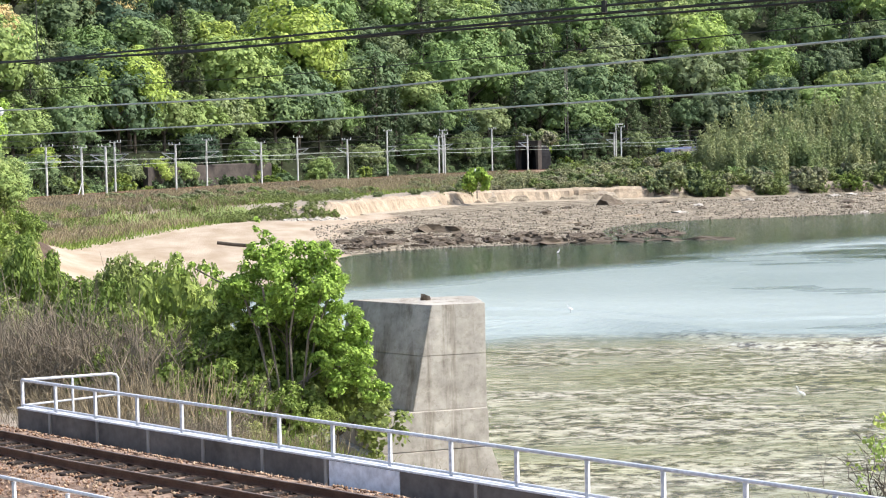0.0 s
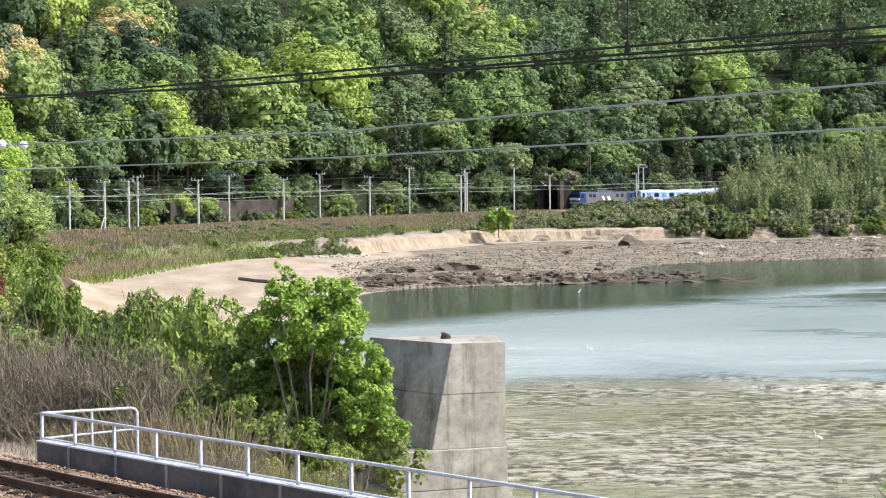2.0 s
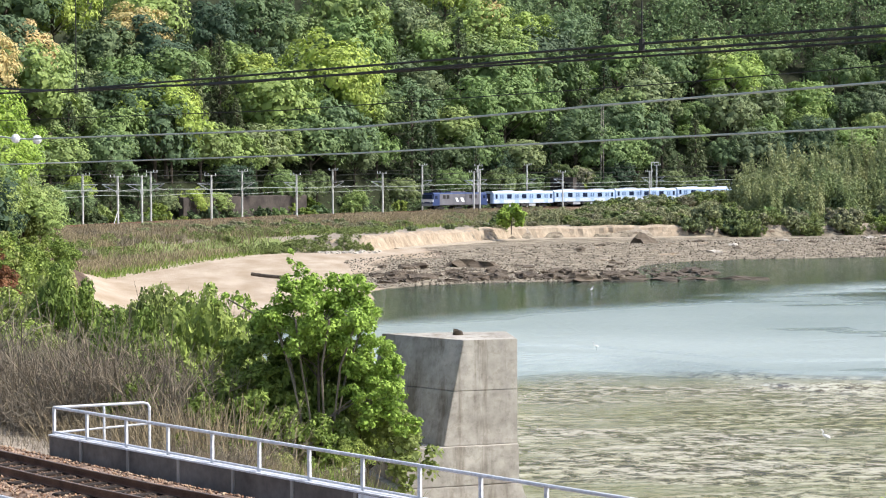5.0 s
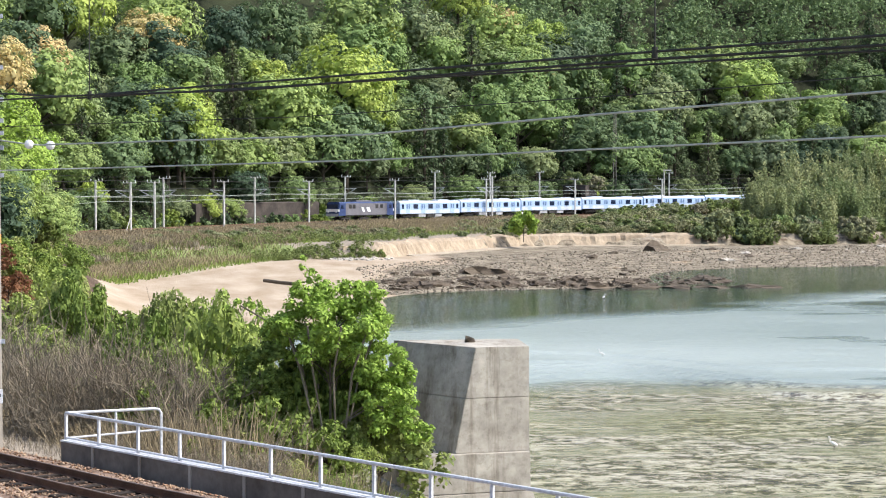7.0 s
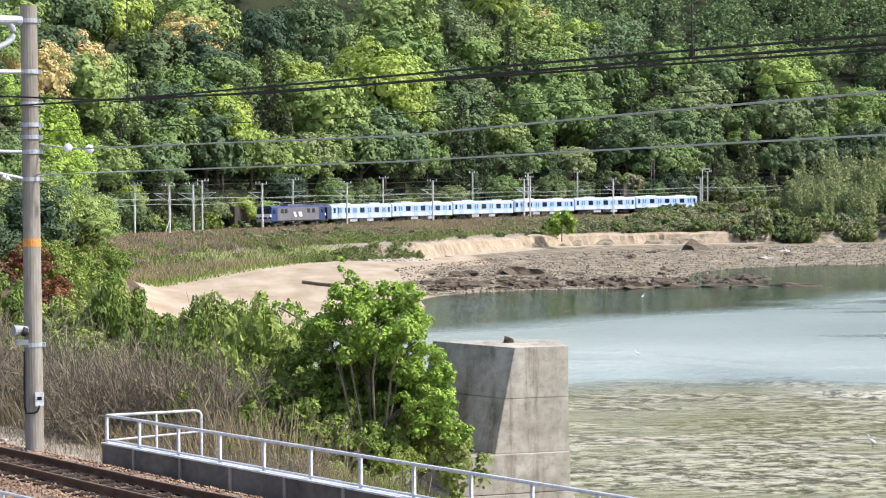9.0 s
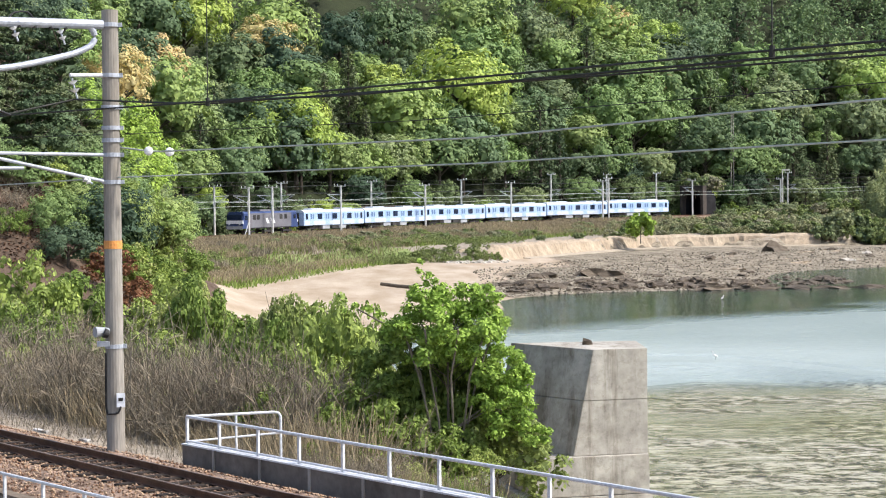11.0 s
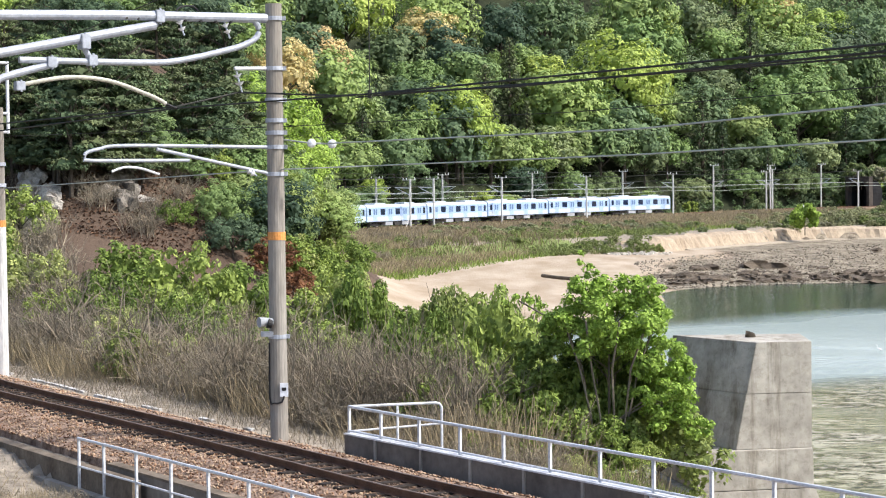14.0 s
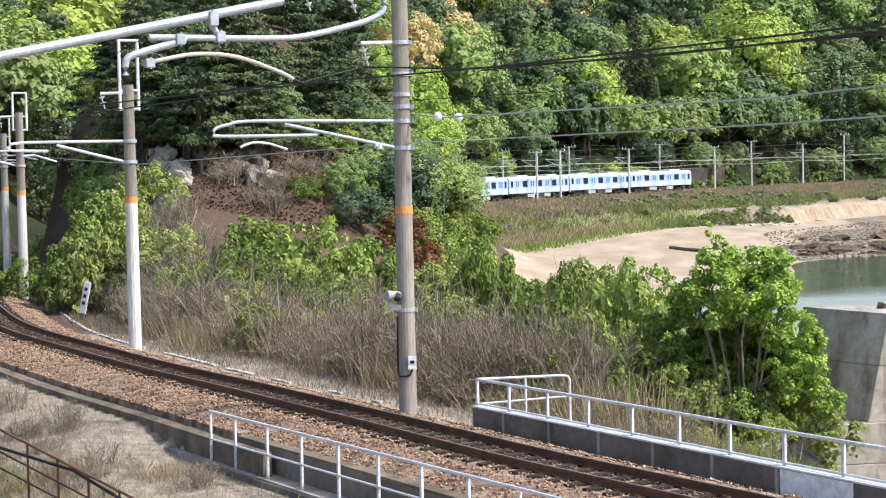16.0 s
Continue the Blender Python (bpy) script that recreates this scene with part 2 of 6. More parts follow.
def water_material():
    """Turbid green-grey sea, sky and hill reflections put into its colour; shallow mottled mud shows through near the
    bridge, ripples everywhere.
    """
    m, nt, b = material("sea water", 0.07, 0, 0.5)
    b.inputs["IOR"].default_value = 1.33
    tc = nt.nodes.new("ShaderNodeTexCoord")
    sep = nt.nodes.new("ShaderNodeSeparateXYZ")
    nt.links.new(tc.outputs["Object"], sep.inputs[0])
    wob = noise_out(nt, 0.03, 3, 0.5)
    depth = nt.nodes.new("ShaderNodeMath")
    depth.operation = 'MULTIPLY_ADD'
    depth.inputs[1].default_value = 30.0
    nt.links.new(wob, depth.inputs[0])
    nt.links.new(sep.outputs[1], depth.inputs[2])
    rng = node(nt, "ShaderNodeMapRange")
    rng.inputs["From Min"].default_value = 116.0
    rng.inputs["From Max"].default_value = 122.0
    nt.links.new(depth.outputs[0], rng.inputs["Value"])
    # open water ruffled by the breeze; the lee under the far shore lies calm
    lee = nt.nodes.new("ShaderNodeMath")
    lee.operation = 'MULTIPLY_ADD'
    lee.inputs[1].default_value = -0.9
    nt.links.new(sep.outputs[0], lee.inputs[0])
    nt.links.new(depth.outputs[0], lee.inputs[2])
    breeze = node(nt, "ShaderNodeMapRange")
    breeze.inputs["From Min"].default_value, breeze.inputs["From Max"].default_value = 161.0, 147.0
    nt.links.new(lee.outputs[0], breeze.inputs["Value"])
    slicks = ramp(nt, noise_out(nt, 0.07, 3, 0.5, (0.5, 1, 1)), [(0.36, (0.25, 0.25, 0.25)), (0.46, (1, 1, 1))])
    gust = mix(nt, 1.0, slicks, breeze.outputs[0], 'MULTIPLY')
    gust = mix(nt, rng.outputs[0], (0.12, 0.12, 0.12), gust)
    sheen = node(nt, "ShaderNodeMapRange")
    sheen.inputs["To Min"].default_value, sheen.inputs["To Max"].default_value = 0.16, 0.5
    nt.links.new(rng.outputs[0], sheen.inputs["Value"])
    nt.links.new(sheen.outputs[0], b.inputs["Specular IOR Level"])
    patches = noise_out(nt, 0.11, 5, 0.62, (0.6, 1, 1))
    mottle = noise_out(nt, 1.7, 9, 0.75, (0.8, 1, 1))
    mud = ramp(nt, mottle, [(0.42, (0.07, 0.06, 0.043)), (0.48, (0.18, 0.165, 0.125)), (0.52, (0.36, 0.35, 0.285)), (0.63, (0.5, 0.49, 0.425))])
    weed = ramp(nt, patches, [(0.34, (0.75, 0.74, 0.52)), (0.46, (0.95, 0.95, 0.8)), (0.62, (1.12, 1.1, 1.08))])
    # sheets of clear shallow water lie over the mud between the weedy patches
    sheet = ramp(nt, noise_out(nt, 0.2, 4, 0.6, (0.4, 1, 1)), [(0.48, (0, 0, 0)), (0.58, (0.8, 0.8, 0.8))])
    mud = mix(nt, sheet, mud, (0.25, 0.25, 0.185))
    shallow = mix(nt, 1.0, mud, weed, 'MULTIPLY')
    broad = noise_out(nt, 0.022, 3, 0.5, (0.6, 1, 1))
    # pale sky sheen painted on ruffled water, dark hill reflection on the calm
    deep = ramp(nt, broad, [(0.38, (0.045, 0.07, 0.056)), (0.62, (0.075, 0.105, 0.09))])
    ruffled_sky = ramp(nt, broad, [(0.38, (0.22, 0.265, 0.25)), (0.62, (0.35, 0.4, 0.385))])
    deep = mix(nt, gust, deep, ruffled_sky)
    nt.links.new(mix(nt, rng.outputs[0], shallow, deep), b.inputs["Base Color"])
    waves = noise_out(nt, 0.55, 5, 0.6, (0.45, 1, 1))
    chop = noise_out(nt, 2.2, 3, 0.5, (0.5, 1, 1))
    add = nt.nodes.new("ShaderNodeMath")
    add.operation = 'MULTIPLY_ADD'
    add.inputs[1].default_value = 0.55
    nt.links.new(chop, add.inputs[0])
    nt.links.new(waves, add.inputs[2])
    rel = node(nt, "ShaderNodeBump", Distance=0.3)
    nt.links.new(add.outputs[0], rel.inputs["Height"])
    force = node(nt, "ShaderNodeMapRange")
    force.inputs["To Min"].default_value, force.inputs["To Max"].default_value = 0.16, 1.0
    nt.links.new(gust, force.inputs["Value"])
    nt.links.new(force.outputs[0], rel.inputs["Strength"])
    nt.links.new(rel.outputs[0], b.inputs["Normal"])
    gloss = node(nt, "ShaderNodeMapRange")
    gloss.inputs["To Min"].default_value, gloss.inputs["To Max"].default_value = 0.05, 0.3
    nt.links.new(gust, gloss.inputs["Value"])
    nt.links.new(gloss.outputs[0], b.inputs["Roughness"])
    return m


def ground_material():
    """Earth, forest floor, sand, shingle, dry and green grass, mixed by where each lies, with ragged borders."""
    m, nt, b = material("ground cover", 0.95, 0, 0.2)
    rag = noise_out(nt, 0.8, 5, 0.65)
    small = noise_out(nt, 2.5, 5, 0.65)
    broad = noise_out(nt, 0.12, 4, 0.6)
    pebbles = noise_out(nt, 0.45, 8, 0.78)
    streak = noise_out(nt, 0.3, 5, 0.6, (1, 0.3, 1))
    col = ramp(nt, broad, [(0.3, (0.06, 0.042, 0.031)), (0.7, (0.125, 0.088, 0.064))])
    # forest floor near black: shade between the trees is put into its colour
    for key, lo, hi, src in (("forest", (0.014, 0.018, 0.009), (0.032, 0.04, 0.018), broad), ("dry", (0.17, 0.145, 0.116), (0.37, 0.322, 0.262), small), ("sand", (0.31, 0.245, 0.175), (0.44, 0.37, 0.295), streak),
                             ("shingle", (0.085, 0.07, 0.052), (0.31, 0.268, 0.205), pebbles), ("green", (0.13, 0.17, 0.06), (0.24, 0.29, 0.11), small), ("mud", (0.12, 0.11, 0.07), (0.22, 0.2, 0.13), small)):
        at = nt.nodes.new("ShaderNodeAttribute")
        at.attribute_name = key
        add = nt.nodes.new("ShaderNodeMath")
        add.operation = 'ADD'
        nt.links.new(at.outputs["Fac"], add.inputs[0])
        nt.links.new(rag, add.inputs[1])
        half = nt.nodes.new("ShaderNodeMapRange")
        half.inputs["From Min"].default_value, half.inputs["From Max"].default_value = 0.92, 1.1
        nt.links.new(add.outputs[0], half.inputs["Value"])
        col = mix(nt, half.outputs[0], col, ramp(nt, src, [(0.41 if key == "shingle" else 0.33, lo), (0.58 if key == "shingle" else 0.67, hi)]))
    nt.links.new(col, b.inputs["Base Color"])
    bump(nt, b, small, 0.8, 0.15)
    return m


M_COVER = ground_material()
M_WATER = water_material()


# ---- mesh helpers ----
def part(name, bm, mat, parent=None, label=""):
    me = bpy.data.meshes.new(name)
    bm.to_mesh(me)
    bm.free()
    me.materials.append(mat)
    ob = new(name, me)
    if parent is not None:
        ob.parent = parent
    return tagged(ob, label)


def raw_mesh(name, verts, faces, mat, smooth=False):
    me = bpy.data.meshes.new(name)
    me.from_pydata([tuple(v) for v in verts], [], [tuple(f) for f in faces])
    me.materials.append(mat)
    if smooth:
        me.polygons.foreach_set("use_smooth", [True] * len(me.polygons))
    return me


def quads_mesh(name, co, mat):
    """A mesh of loose four-cornered leaves from an array (n, 4, 3)."""
    n = len(co)
    me = bpy.data.meshes.new(name)
    me.vertices.add(n * 4)
    me.vertices.foreach_set("co", np.ascontiguousarray(co, dtype=np.float32).ravel())
    me.loops.add(n * 4)
    me.loops.foreach_set("vertex_index", np.arange(n * 4, dtype=np.int32))
    me.polygons.add(n)
    me.polygons.foreach_set("loop_start", np.arange(n, dtype=np.int32) * 4)
    me.materials.append(mat)
    me.update(calc_edges=True)
    return me


def box(bm, cx, cy, cz, sx, sy, sz, m=None, bev=0.0):
    r = bmesh.ops.create_cube(bm, size=1.0, matrix=(m or Matrix.Identity(4)) @ Matrix.Translation((cx, cy, cz)) @ Matrix.Diagonal((sx, sy, sz, 1)))
    if bev:
        es = list({e for v in r["verts"] for e in v.link_edges})
        bmesh.ops.bevel(bm, geom=es, offset=bev, segments=2, affect='EDGES')
    return r["verts"]


def tube(bm, a, b, r, r2=None, seg=10):
    a, b = Vector(a), Vector(b)
    d = b - a
    q = d.to_track_quat('Z', 'Y').to_matrix().to_4x4()
    bmesh.ops.create_cone(bm, cap_ends=True, segments=seg, radius1=r, radius2=r if r2 is None else r2, depth=d.length, matrix=Matrix.Translation((a + b) / 2) @ q)


def pipe(bm, pts, r, seg=8):
    """A bent round bar through the points."""
    pts = [Vector(p) for p in pts]
    rings = []
    for i, p in enumerate(pts):
        d = (pts[min(i + 1, len(pts) - 1)] - pts[max(i - 1, 0)]).normalized()
        q = d.to_track_quat('Z', 'Y')
        rings.append([bm.verts.new(p + q @ Vector((r * math.cos(k * 2 * math.pi / seg), r * math.sin(k * 2 * math.pi / seg), 0))) for k in range(seg)])
    for a, b in zip(rings, rings[1:]):
        for k in range(seg):
            bm.faces.new((a[k], a[(k + 1) % seg], b[(k + 1) % seg], b[k]))
    bm.faces.new(rings[0][::-1])
    bm.faces.new(rings[-1])


def spline(pts, step):
    """Points about step apart on a smooth line through pts."""
    p = np.array(pts, float)
    p = np.vstack([2 * p[0] - p[1], p, 2 * p[-1] - p[-2]])
    out = []
    for i in range(1, len(p) - 2):
        n = max(2, int(np.linalg.norm(p[i + 1] - p[i]) / step))
        for k in range(n):
            t = k / n
            out.append(0.5 * (2 * p[i] + (p[i + 1] - p[i - 1]) * t + (2 * p[i - 1] - 5 * p[i] + 4 * p[i + 1] - p[i + 2]) * t * t + (3 * p[i] - p[i - 1] - 3 * p[i + 1] + p[i + 2]) * t ** 3))
    out.append(p[-2])
    return np.array(out)


def along(line, off=0.0, dz=0.0):
    """The line moved sideways (to the right of its run) and up."""
    d = np.gradient(line[:, :2], axis=0)
    d /= np.linalg.norm(d, axis=1)[:, None]
    o = line.copy()
    o[:, 0] += d[:, 1] * off
    o[:, 1] -= d[:, 0] * off
    o[:, 2] += dz
    return o


def sweep(bm, line, profile, closed=True):
    """A profile of (sideways, up) points drawn along the line."""
    n = len(profile)
    rings = [[bm.verts.new(p) for p in ring] for ring in zip(*[along(line, a, b) for a, b in profile])]
    for a, b in zip(rings, rings[1:]):
        for k in range(n if closed else n - 1):
            bm.faces.new((a[k], b[k], b[(k + 1) % n], a[(k + 1) % n]))
    if closed:
        bm.faces.new(rings[0])
        bm.faces.new(rings[-1][::-1])


# ---- plan: the railway line, the shore and the bank ----
TRACK = spline([(26, -1.5, 0), (15, 14, 0), (6.2, 27, 0), (1.35, 33.7, 0), (-2.3, 38.4, 0), (-6.15, 44.0, 0), (-10.9, 50.8, 0), (-17.6, 60.4, 0), (-27, 76.3, 0), (-37, 103, 0),
                (-43, 135, -0.1), (-45.5, 165, -0.2), (-45.3, 199.2, -0.3), (-42.7, 219, -0.3), (-36.5, 248.3, -0.3), (-27.5, 276.9, -0.3), (-15.9, 304.6, -0.25), (-1.8, 331, -0.15),
                (14.7, 356.1, 0.0), (33.5, 379.4, 0.15), (54.4, 401, 0.4), (77.2, 420.5, 0.65), (101.7, 437.7, 0.95), (127.8, 452.6, 1.2), (165, 468, 1.3), (210, 480, 1.3), (300, 500, 1.3)], 2.0)
SHORE = spline([(40, -20, 0), (24, 8, 0), (14.5, 27, 0), (8.2, 43, 0), (4.6, 57, 0), (0.3, 76, 0), (-3, 100, 0), (-2, 130, 0), (6, 160, 0), (12.4, 178, 0), (14.2, 196, 0), (24, 207, 0), (42, 212, 0), (47, 226, 0), (54, 249, 0), (69, 264, 0), (95, 270, 0), (150, 300, 0), (240, 330, 0), (420, 360, 0)], 3.0)
BANK = spline([(-27, 215, 0), (-19, 235, 0), (-8, 264, 0), (8, 275, 0), (18, 279, 0), (32, 305, 0), (49, 331, 0), (80, 338, 0), (112, 345, 0), (160, 362, 0), (260, 395, 0), (420, 420, 0)], 3.0)


seg = np.hypot(*np.diff(TRACK[:, :2], axis=0).T)
RUN = np.concatenate([[0], np.cumsum(seg)])
S0 = RUN[int(np.argmin(np.hypot(TRACK[:, 0] - 8.9, TRACK[:, 1] - 347.9)))]


def signed(line, x, y):
    """Distance from the line, positive to the right of its run, and the place on it."""
    p = line[:, :2]
    q = np.stack([x, y], -1)
    best = np.full(x.shape, 1e9)
    sign = np.ones(x.shape)
    where = np.zeros(x.shape)
    for i in range(len(p) - 1):
        a, b = p[i], p[i + 1]
        ab = b - a
        t = np.clip(((q - a) @ ab) / (ab @ ab), 0, 1)
        r = q - (a + t[..., None] * ab)
        d = np.hypot(r[..., 0], r[..., 1])
        s = np.where(ab[0] * r[..., 1] - ab[1] * r[..., 0] > 0, -1.0, 1.0)
        m = d < best
        best = np.where(m, d, best)
        sign = np.where(m, s, sign)
        where = np.where(m, i + t, where)
    return best * sign, where


def smooth(a, b, v):
    t = np.clip((v - a) / (b - a), 0, 1)
    return t * t * (3 - 2 * t)


def lumps(x, y, size, amount):
    return amount * (np.sin(x / size + 1.3 * np.sin(y / size * 0.7 + 0.5)) + np.sin(y / size * 1.1 + 1.7 * np.sin(x / size * 0.6 + 2.0))) * 0.5


def height(x, y):
    """The lie of the land."""
    x, y = np.asarray(x, float), np.asarray(y, float)
    dt, wt = signed(TRACK, x, y)
    ds, _ = signed(SHORE, x, y)
    db, _ = signed(BANK, x, y)
    tz = np.interp(wt, np.arange(len(TRACK)), TRACK[:, 2])
    inland = -ds
    near = 1 - smooth(115, 150, y)
    bed = tz - 0.62
    # between the line and the water
    u = np.clip(inland / np.maximum(inland + np.maximum(dt - 3.2, 0), 0.1), 0, 1)
    z_near = -5.2 + (bed + 5.2) * u ** 0.28
    beach = -5.0 + np.clip(inland * 0.032, -3.0, 1.0) + lumps(x, y, 9, 0.06)
    v = np.clip(-db / np.maximum(-db + np.maximum(dt - 3.2, 0), 0.1), 0, 1)
    shelf = -2.0 + (bed + 2.0) * smooth(0.05, 0.95, v) + lumps(x, y, 6, 0.12)
    steep = smooth(-0.3, 0.3 + 4.5 * (1 - smooth(8, 20, x)), -db)
    z_far = beach + (np.maximum(shelf, beach) - beach) * steep
    sea_side = z_near * near + z_far * (1 - near)
    sea_side = np.where(inland < 0, np.maximum(-5.0 + inland * 0.05, -8), sea_side)
    # low knoll of the headland
    knoll = 7.0 * np.exp(-((x - 142) / 32) ** 2 - ((y - 392) / 24) ** 2) * smooth(5, 15, dt) * smooth(2, 14, -db)
    sea_side = sea_side + np.where(y > 300, knoll, 0.0)
    # spur of rock between the line and the beach
    spur = np.exp(-(((x + 30 + (y - 150) * 0.08) / 13) ** 2) ** 1.3 - (((y - 150) / 52) ** 2) ** 1.6)
    spur = spur * (1 - (1 - smooth(4.5, 10, dt)) * (1 - smooth(102, 120, y)))
    sea_side = np.maximum(sea_side, sea_side * (1 - spur) + 17 * spur + lumps(x, y, 4, 0.7) * spur)
    # landward: a flat strip, then the wooded hill
    back = -dt
    foot = 11 + 6 * (1 - smooth(90, 130, y))
    rise = np.clip(back - foot, 0, None)
    far_hill = smooth(70, 140, y)
    hill = bed - 0.1 + far_hill * (0.8 * rise * (1 - rise / 900) + lumps(x, y, 28, 5.0) * smooth(10, 60, rise))
    hill = np.minimum(hill, 150 + lumps(x, y, 60, 8))
    low = -0.7 - 1.6 * smooth(3.5, 12, back)
    run = (x + 6.15) * 0.58775 - (y - 44.0) * 0.80904
    dug = smooth(-14, -5, run) * smooth(1.2, 2.4, back) * (1 - smooth(11, 15, back)) * (y < 60)
    hill = np.where(y < 70, low + (4.2 - low) * (1 - smooth(8, 22, y)), low * (1 - far_hill) + hill * far_hill)
    z = np.where(dt > 0, sea_side, hill * (1 - dug) + np.minimum(hill, -0.72 - 0.48 * smooth(-9, -4, run)) * dug)
    return np.where((dt < 3.2) & (dt > -3.2 + 2.0 * smooth(-4.6, -3.2, run) * (y < 60)), bed, z)


def graded(a, b, first, grow):
    out, s = [a], first
    while out[-1] < b:
        out.append(out[-1] + s)
        s *= grow
    return np.array(out)


gx = np.concatenate([np.arange(-900, -160, 40.0), np.arange(-160, -50, 5.0), np.arange(-50, -22, 1.5), np.arange(-22, 2, 0.5), np.arange(2, 125, 1.5), np.arange(125, 250, 5.0), np.arange(250, 1000, 40.0)])
gy = np.concatenate([np.arange(-300, 0, 30.0), np.arange(0, 30, 1.2), np.arange(30, 60, 0.5), graded(60, 470, 1.4, 1.004), np.arange(480, 1500, 20.0)])
GX, GY = np.meshgrid(gx, gy)
GZ = height(GX, GY)
nx, ny = len(gx), len(gy)
faces = [(j * nx + i, j * nx + i + 1, (j + 1) * nx + i + 1, (j + 1) * nx + i) for j in range(ny - 1) for i in range(nx - 1)]
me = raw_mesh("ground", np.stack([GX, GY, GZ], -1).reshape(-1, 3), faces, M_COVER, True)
g_t, _ = signed(TRACK, GX, GY)
g_s, _ = signed(SHORE, GX, GY)
g_b, _ = signed(BANK, GX, GY)
wave = lumps(GX, GY, 5, 3.0)
on_beach = (g_t > 0) & (GY > 125) & (g_b > 0) & (GZ < -2.8)
rocky = smooth(11, 17, GX + wave) * np.maximum(smooth(-36, -26, g_s + wave), smooth(22, 34, GX))
share = {
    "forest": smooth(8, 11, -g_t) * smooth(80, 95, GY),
    "dry": np.maximum((g_t > 2.5) * (g_b <= 0) * (GY > 190), smooth(85, 65, GY) * np.ones_like(GX)),
    "sand": on_beach * (1 - rocky),
    "shingle": on_beach * rocky,
    "green": (g_t > 2.5) * (g_b <= 0) * smooth(-6, -3, g_b + 0.5 * wave) * (GY > 190) * smooth(9, 4, GX),
    "mud": smooth(-1, 1, g_s),
}
for key, v in share.items():
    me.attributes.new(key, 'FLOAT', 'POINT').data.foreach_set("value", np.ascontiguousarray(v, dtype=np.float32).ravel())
ground = tagged(new("ground", me), "earth banks, sandy beach and forest floor round a bay", "ground", kind="structure")

bm = bmesh.new()
bmesh.ops.create_grid(bm, x_segments=60, y_segments=60, size=1.0, matrix=pose(400, 200, WATER_Z) @ Matrix.Diagonal((420, 420, 1, 1)))
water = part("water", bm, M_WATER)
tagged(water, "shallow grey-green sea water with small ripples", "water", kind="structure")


def ground_z(x, y):
    """The height of the ground sheet at a place, read between its corners."""
    x, y = np.asarray(x, float), np.asarray(y, float)
    i = np.clip(np.searchsorted(gx, x) - 1, 0, nx - 2)
    j = np.clip(np.searchsorted(gy, y) - 1, 0, ny - 2)
    u, v = (x - gx[i]) / (gx[i + 1] - gx[i]), (y - gy[j]) / (gy[j + 1] - gy[j])
    return (GZ[j, i] * (1 - u) + GZ[j, i + 1] * u) * (1 - v) + (GZ[j + 1, i] * (1 - u) + GZ[j + 1, i + 1] * u) * v


# ---- sandy cliff along the bank, with its concrete footing ----
def cliff():
    line = BANK[(BANK[:, 0] > 14) & (BANK[:, 0] < 82)]
    line = spline(line, 0.7)
    bm = bmesh.new()
    rows = 7
    rings = []
    for i, p in enumerate(line):
        d = line[min(i + 1, len(line) - 1)] - line[max(i - 1, 0)]
        n = np.array([d[1], -d[0]]) / np.hypot(d[0], d[1])
        end = min(1.0, i / 8.0)
        top = -1.75 + 0.35 * noise.noise((p[0] * 0.3, p[1] * 0.3, 0))
        ring = []
        for k in range(rows):
            f = k / (rows - 1)
            z = -4.4 + (top + 4.4) * f * end
            out = 1.4 * (1 - f) ** 1.5 + 0.55 * noise.noise((p[0] * 0.8, p[1] * 0.8, z * 0.4)) + 0.2 * noise.noise((p[0] * 2.5, p[1] * 2.5, z)) - (0.9 if k == rows - 1 else 0)
            ring.append(bm.verts.new((p[0] + n[0] * out, p[1] + n[1] * out, z)))
        back = bm.verts.new((p[0] - n[0] * 2.5, p[1] - n[1] * 2.5, top - 0.5))
        ring.append(back)
        rings.append(ring)
    for a, b in zip(rings, rings[1:]):
        for k in range(rows):
            bm.faces.new((a[k], b[k], b[k + 1], a[k + 1]))
    bmesh.ops.recalc_face_normals(bm, faces=bm.faces)
    tagged(part("cliff", bm, M_CLIFF), "low eroded sandy earth cliff above the beach", "cliff", kind="structure")
    bm = bmesh.new()
    foot = spline(BANK[(BANK[:, 0] > 22) & (BANK[:, 0] < 84)], 2.0)
    sweep(bm, foot + np.array([0, 0, 0]), [(0.9, -4.6), (2.6, -4.6), (2.3, -3.95), (0.9, -3.75)])
    tagged(part("sea_wall", bm, M_ROADPAVE), "low pale concrete sea wall under the cliff", "sea wall", kind="structure")


cliff()


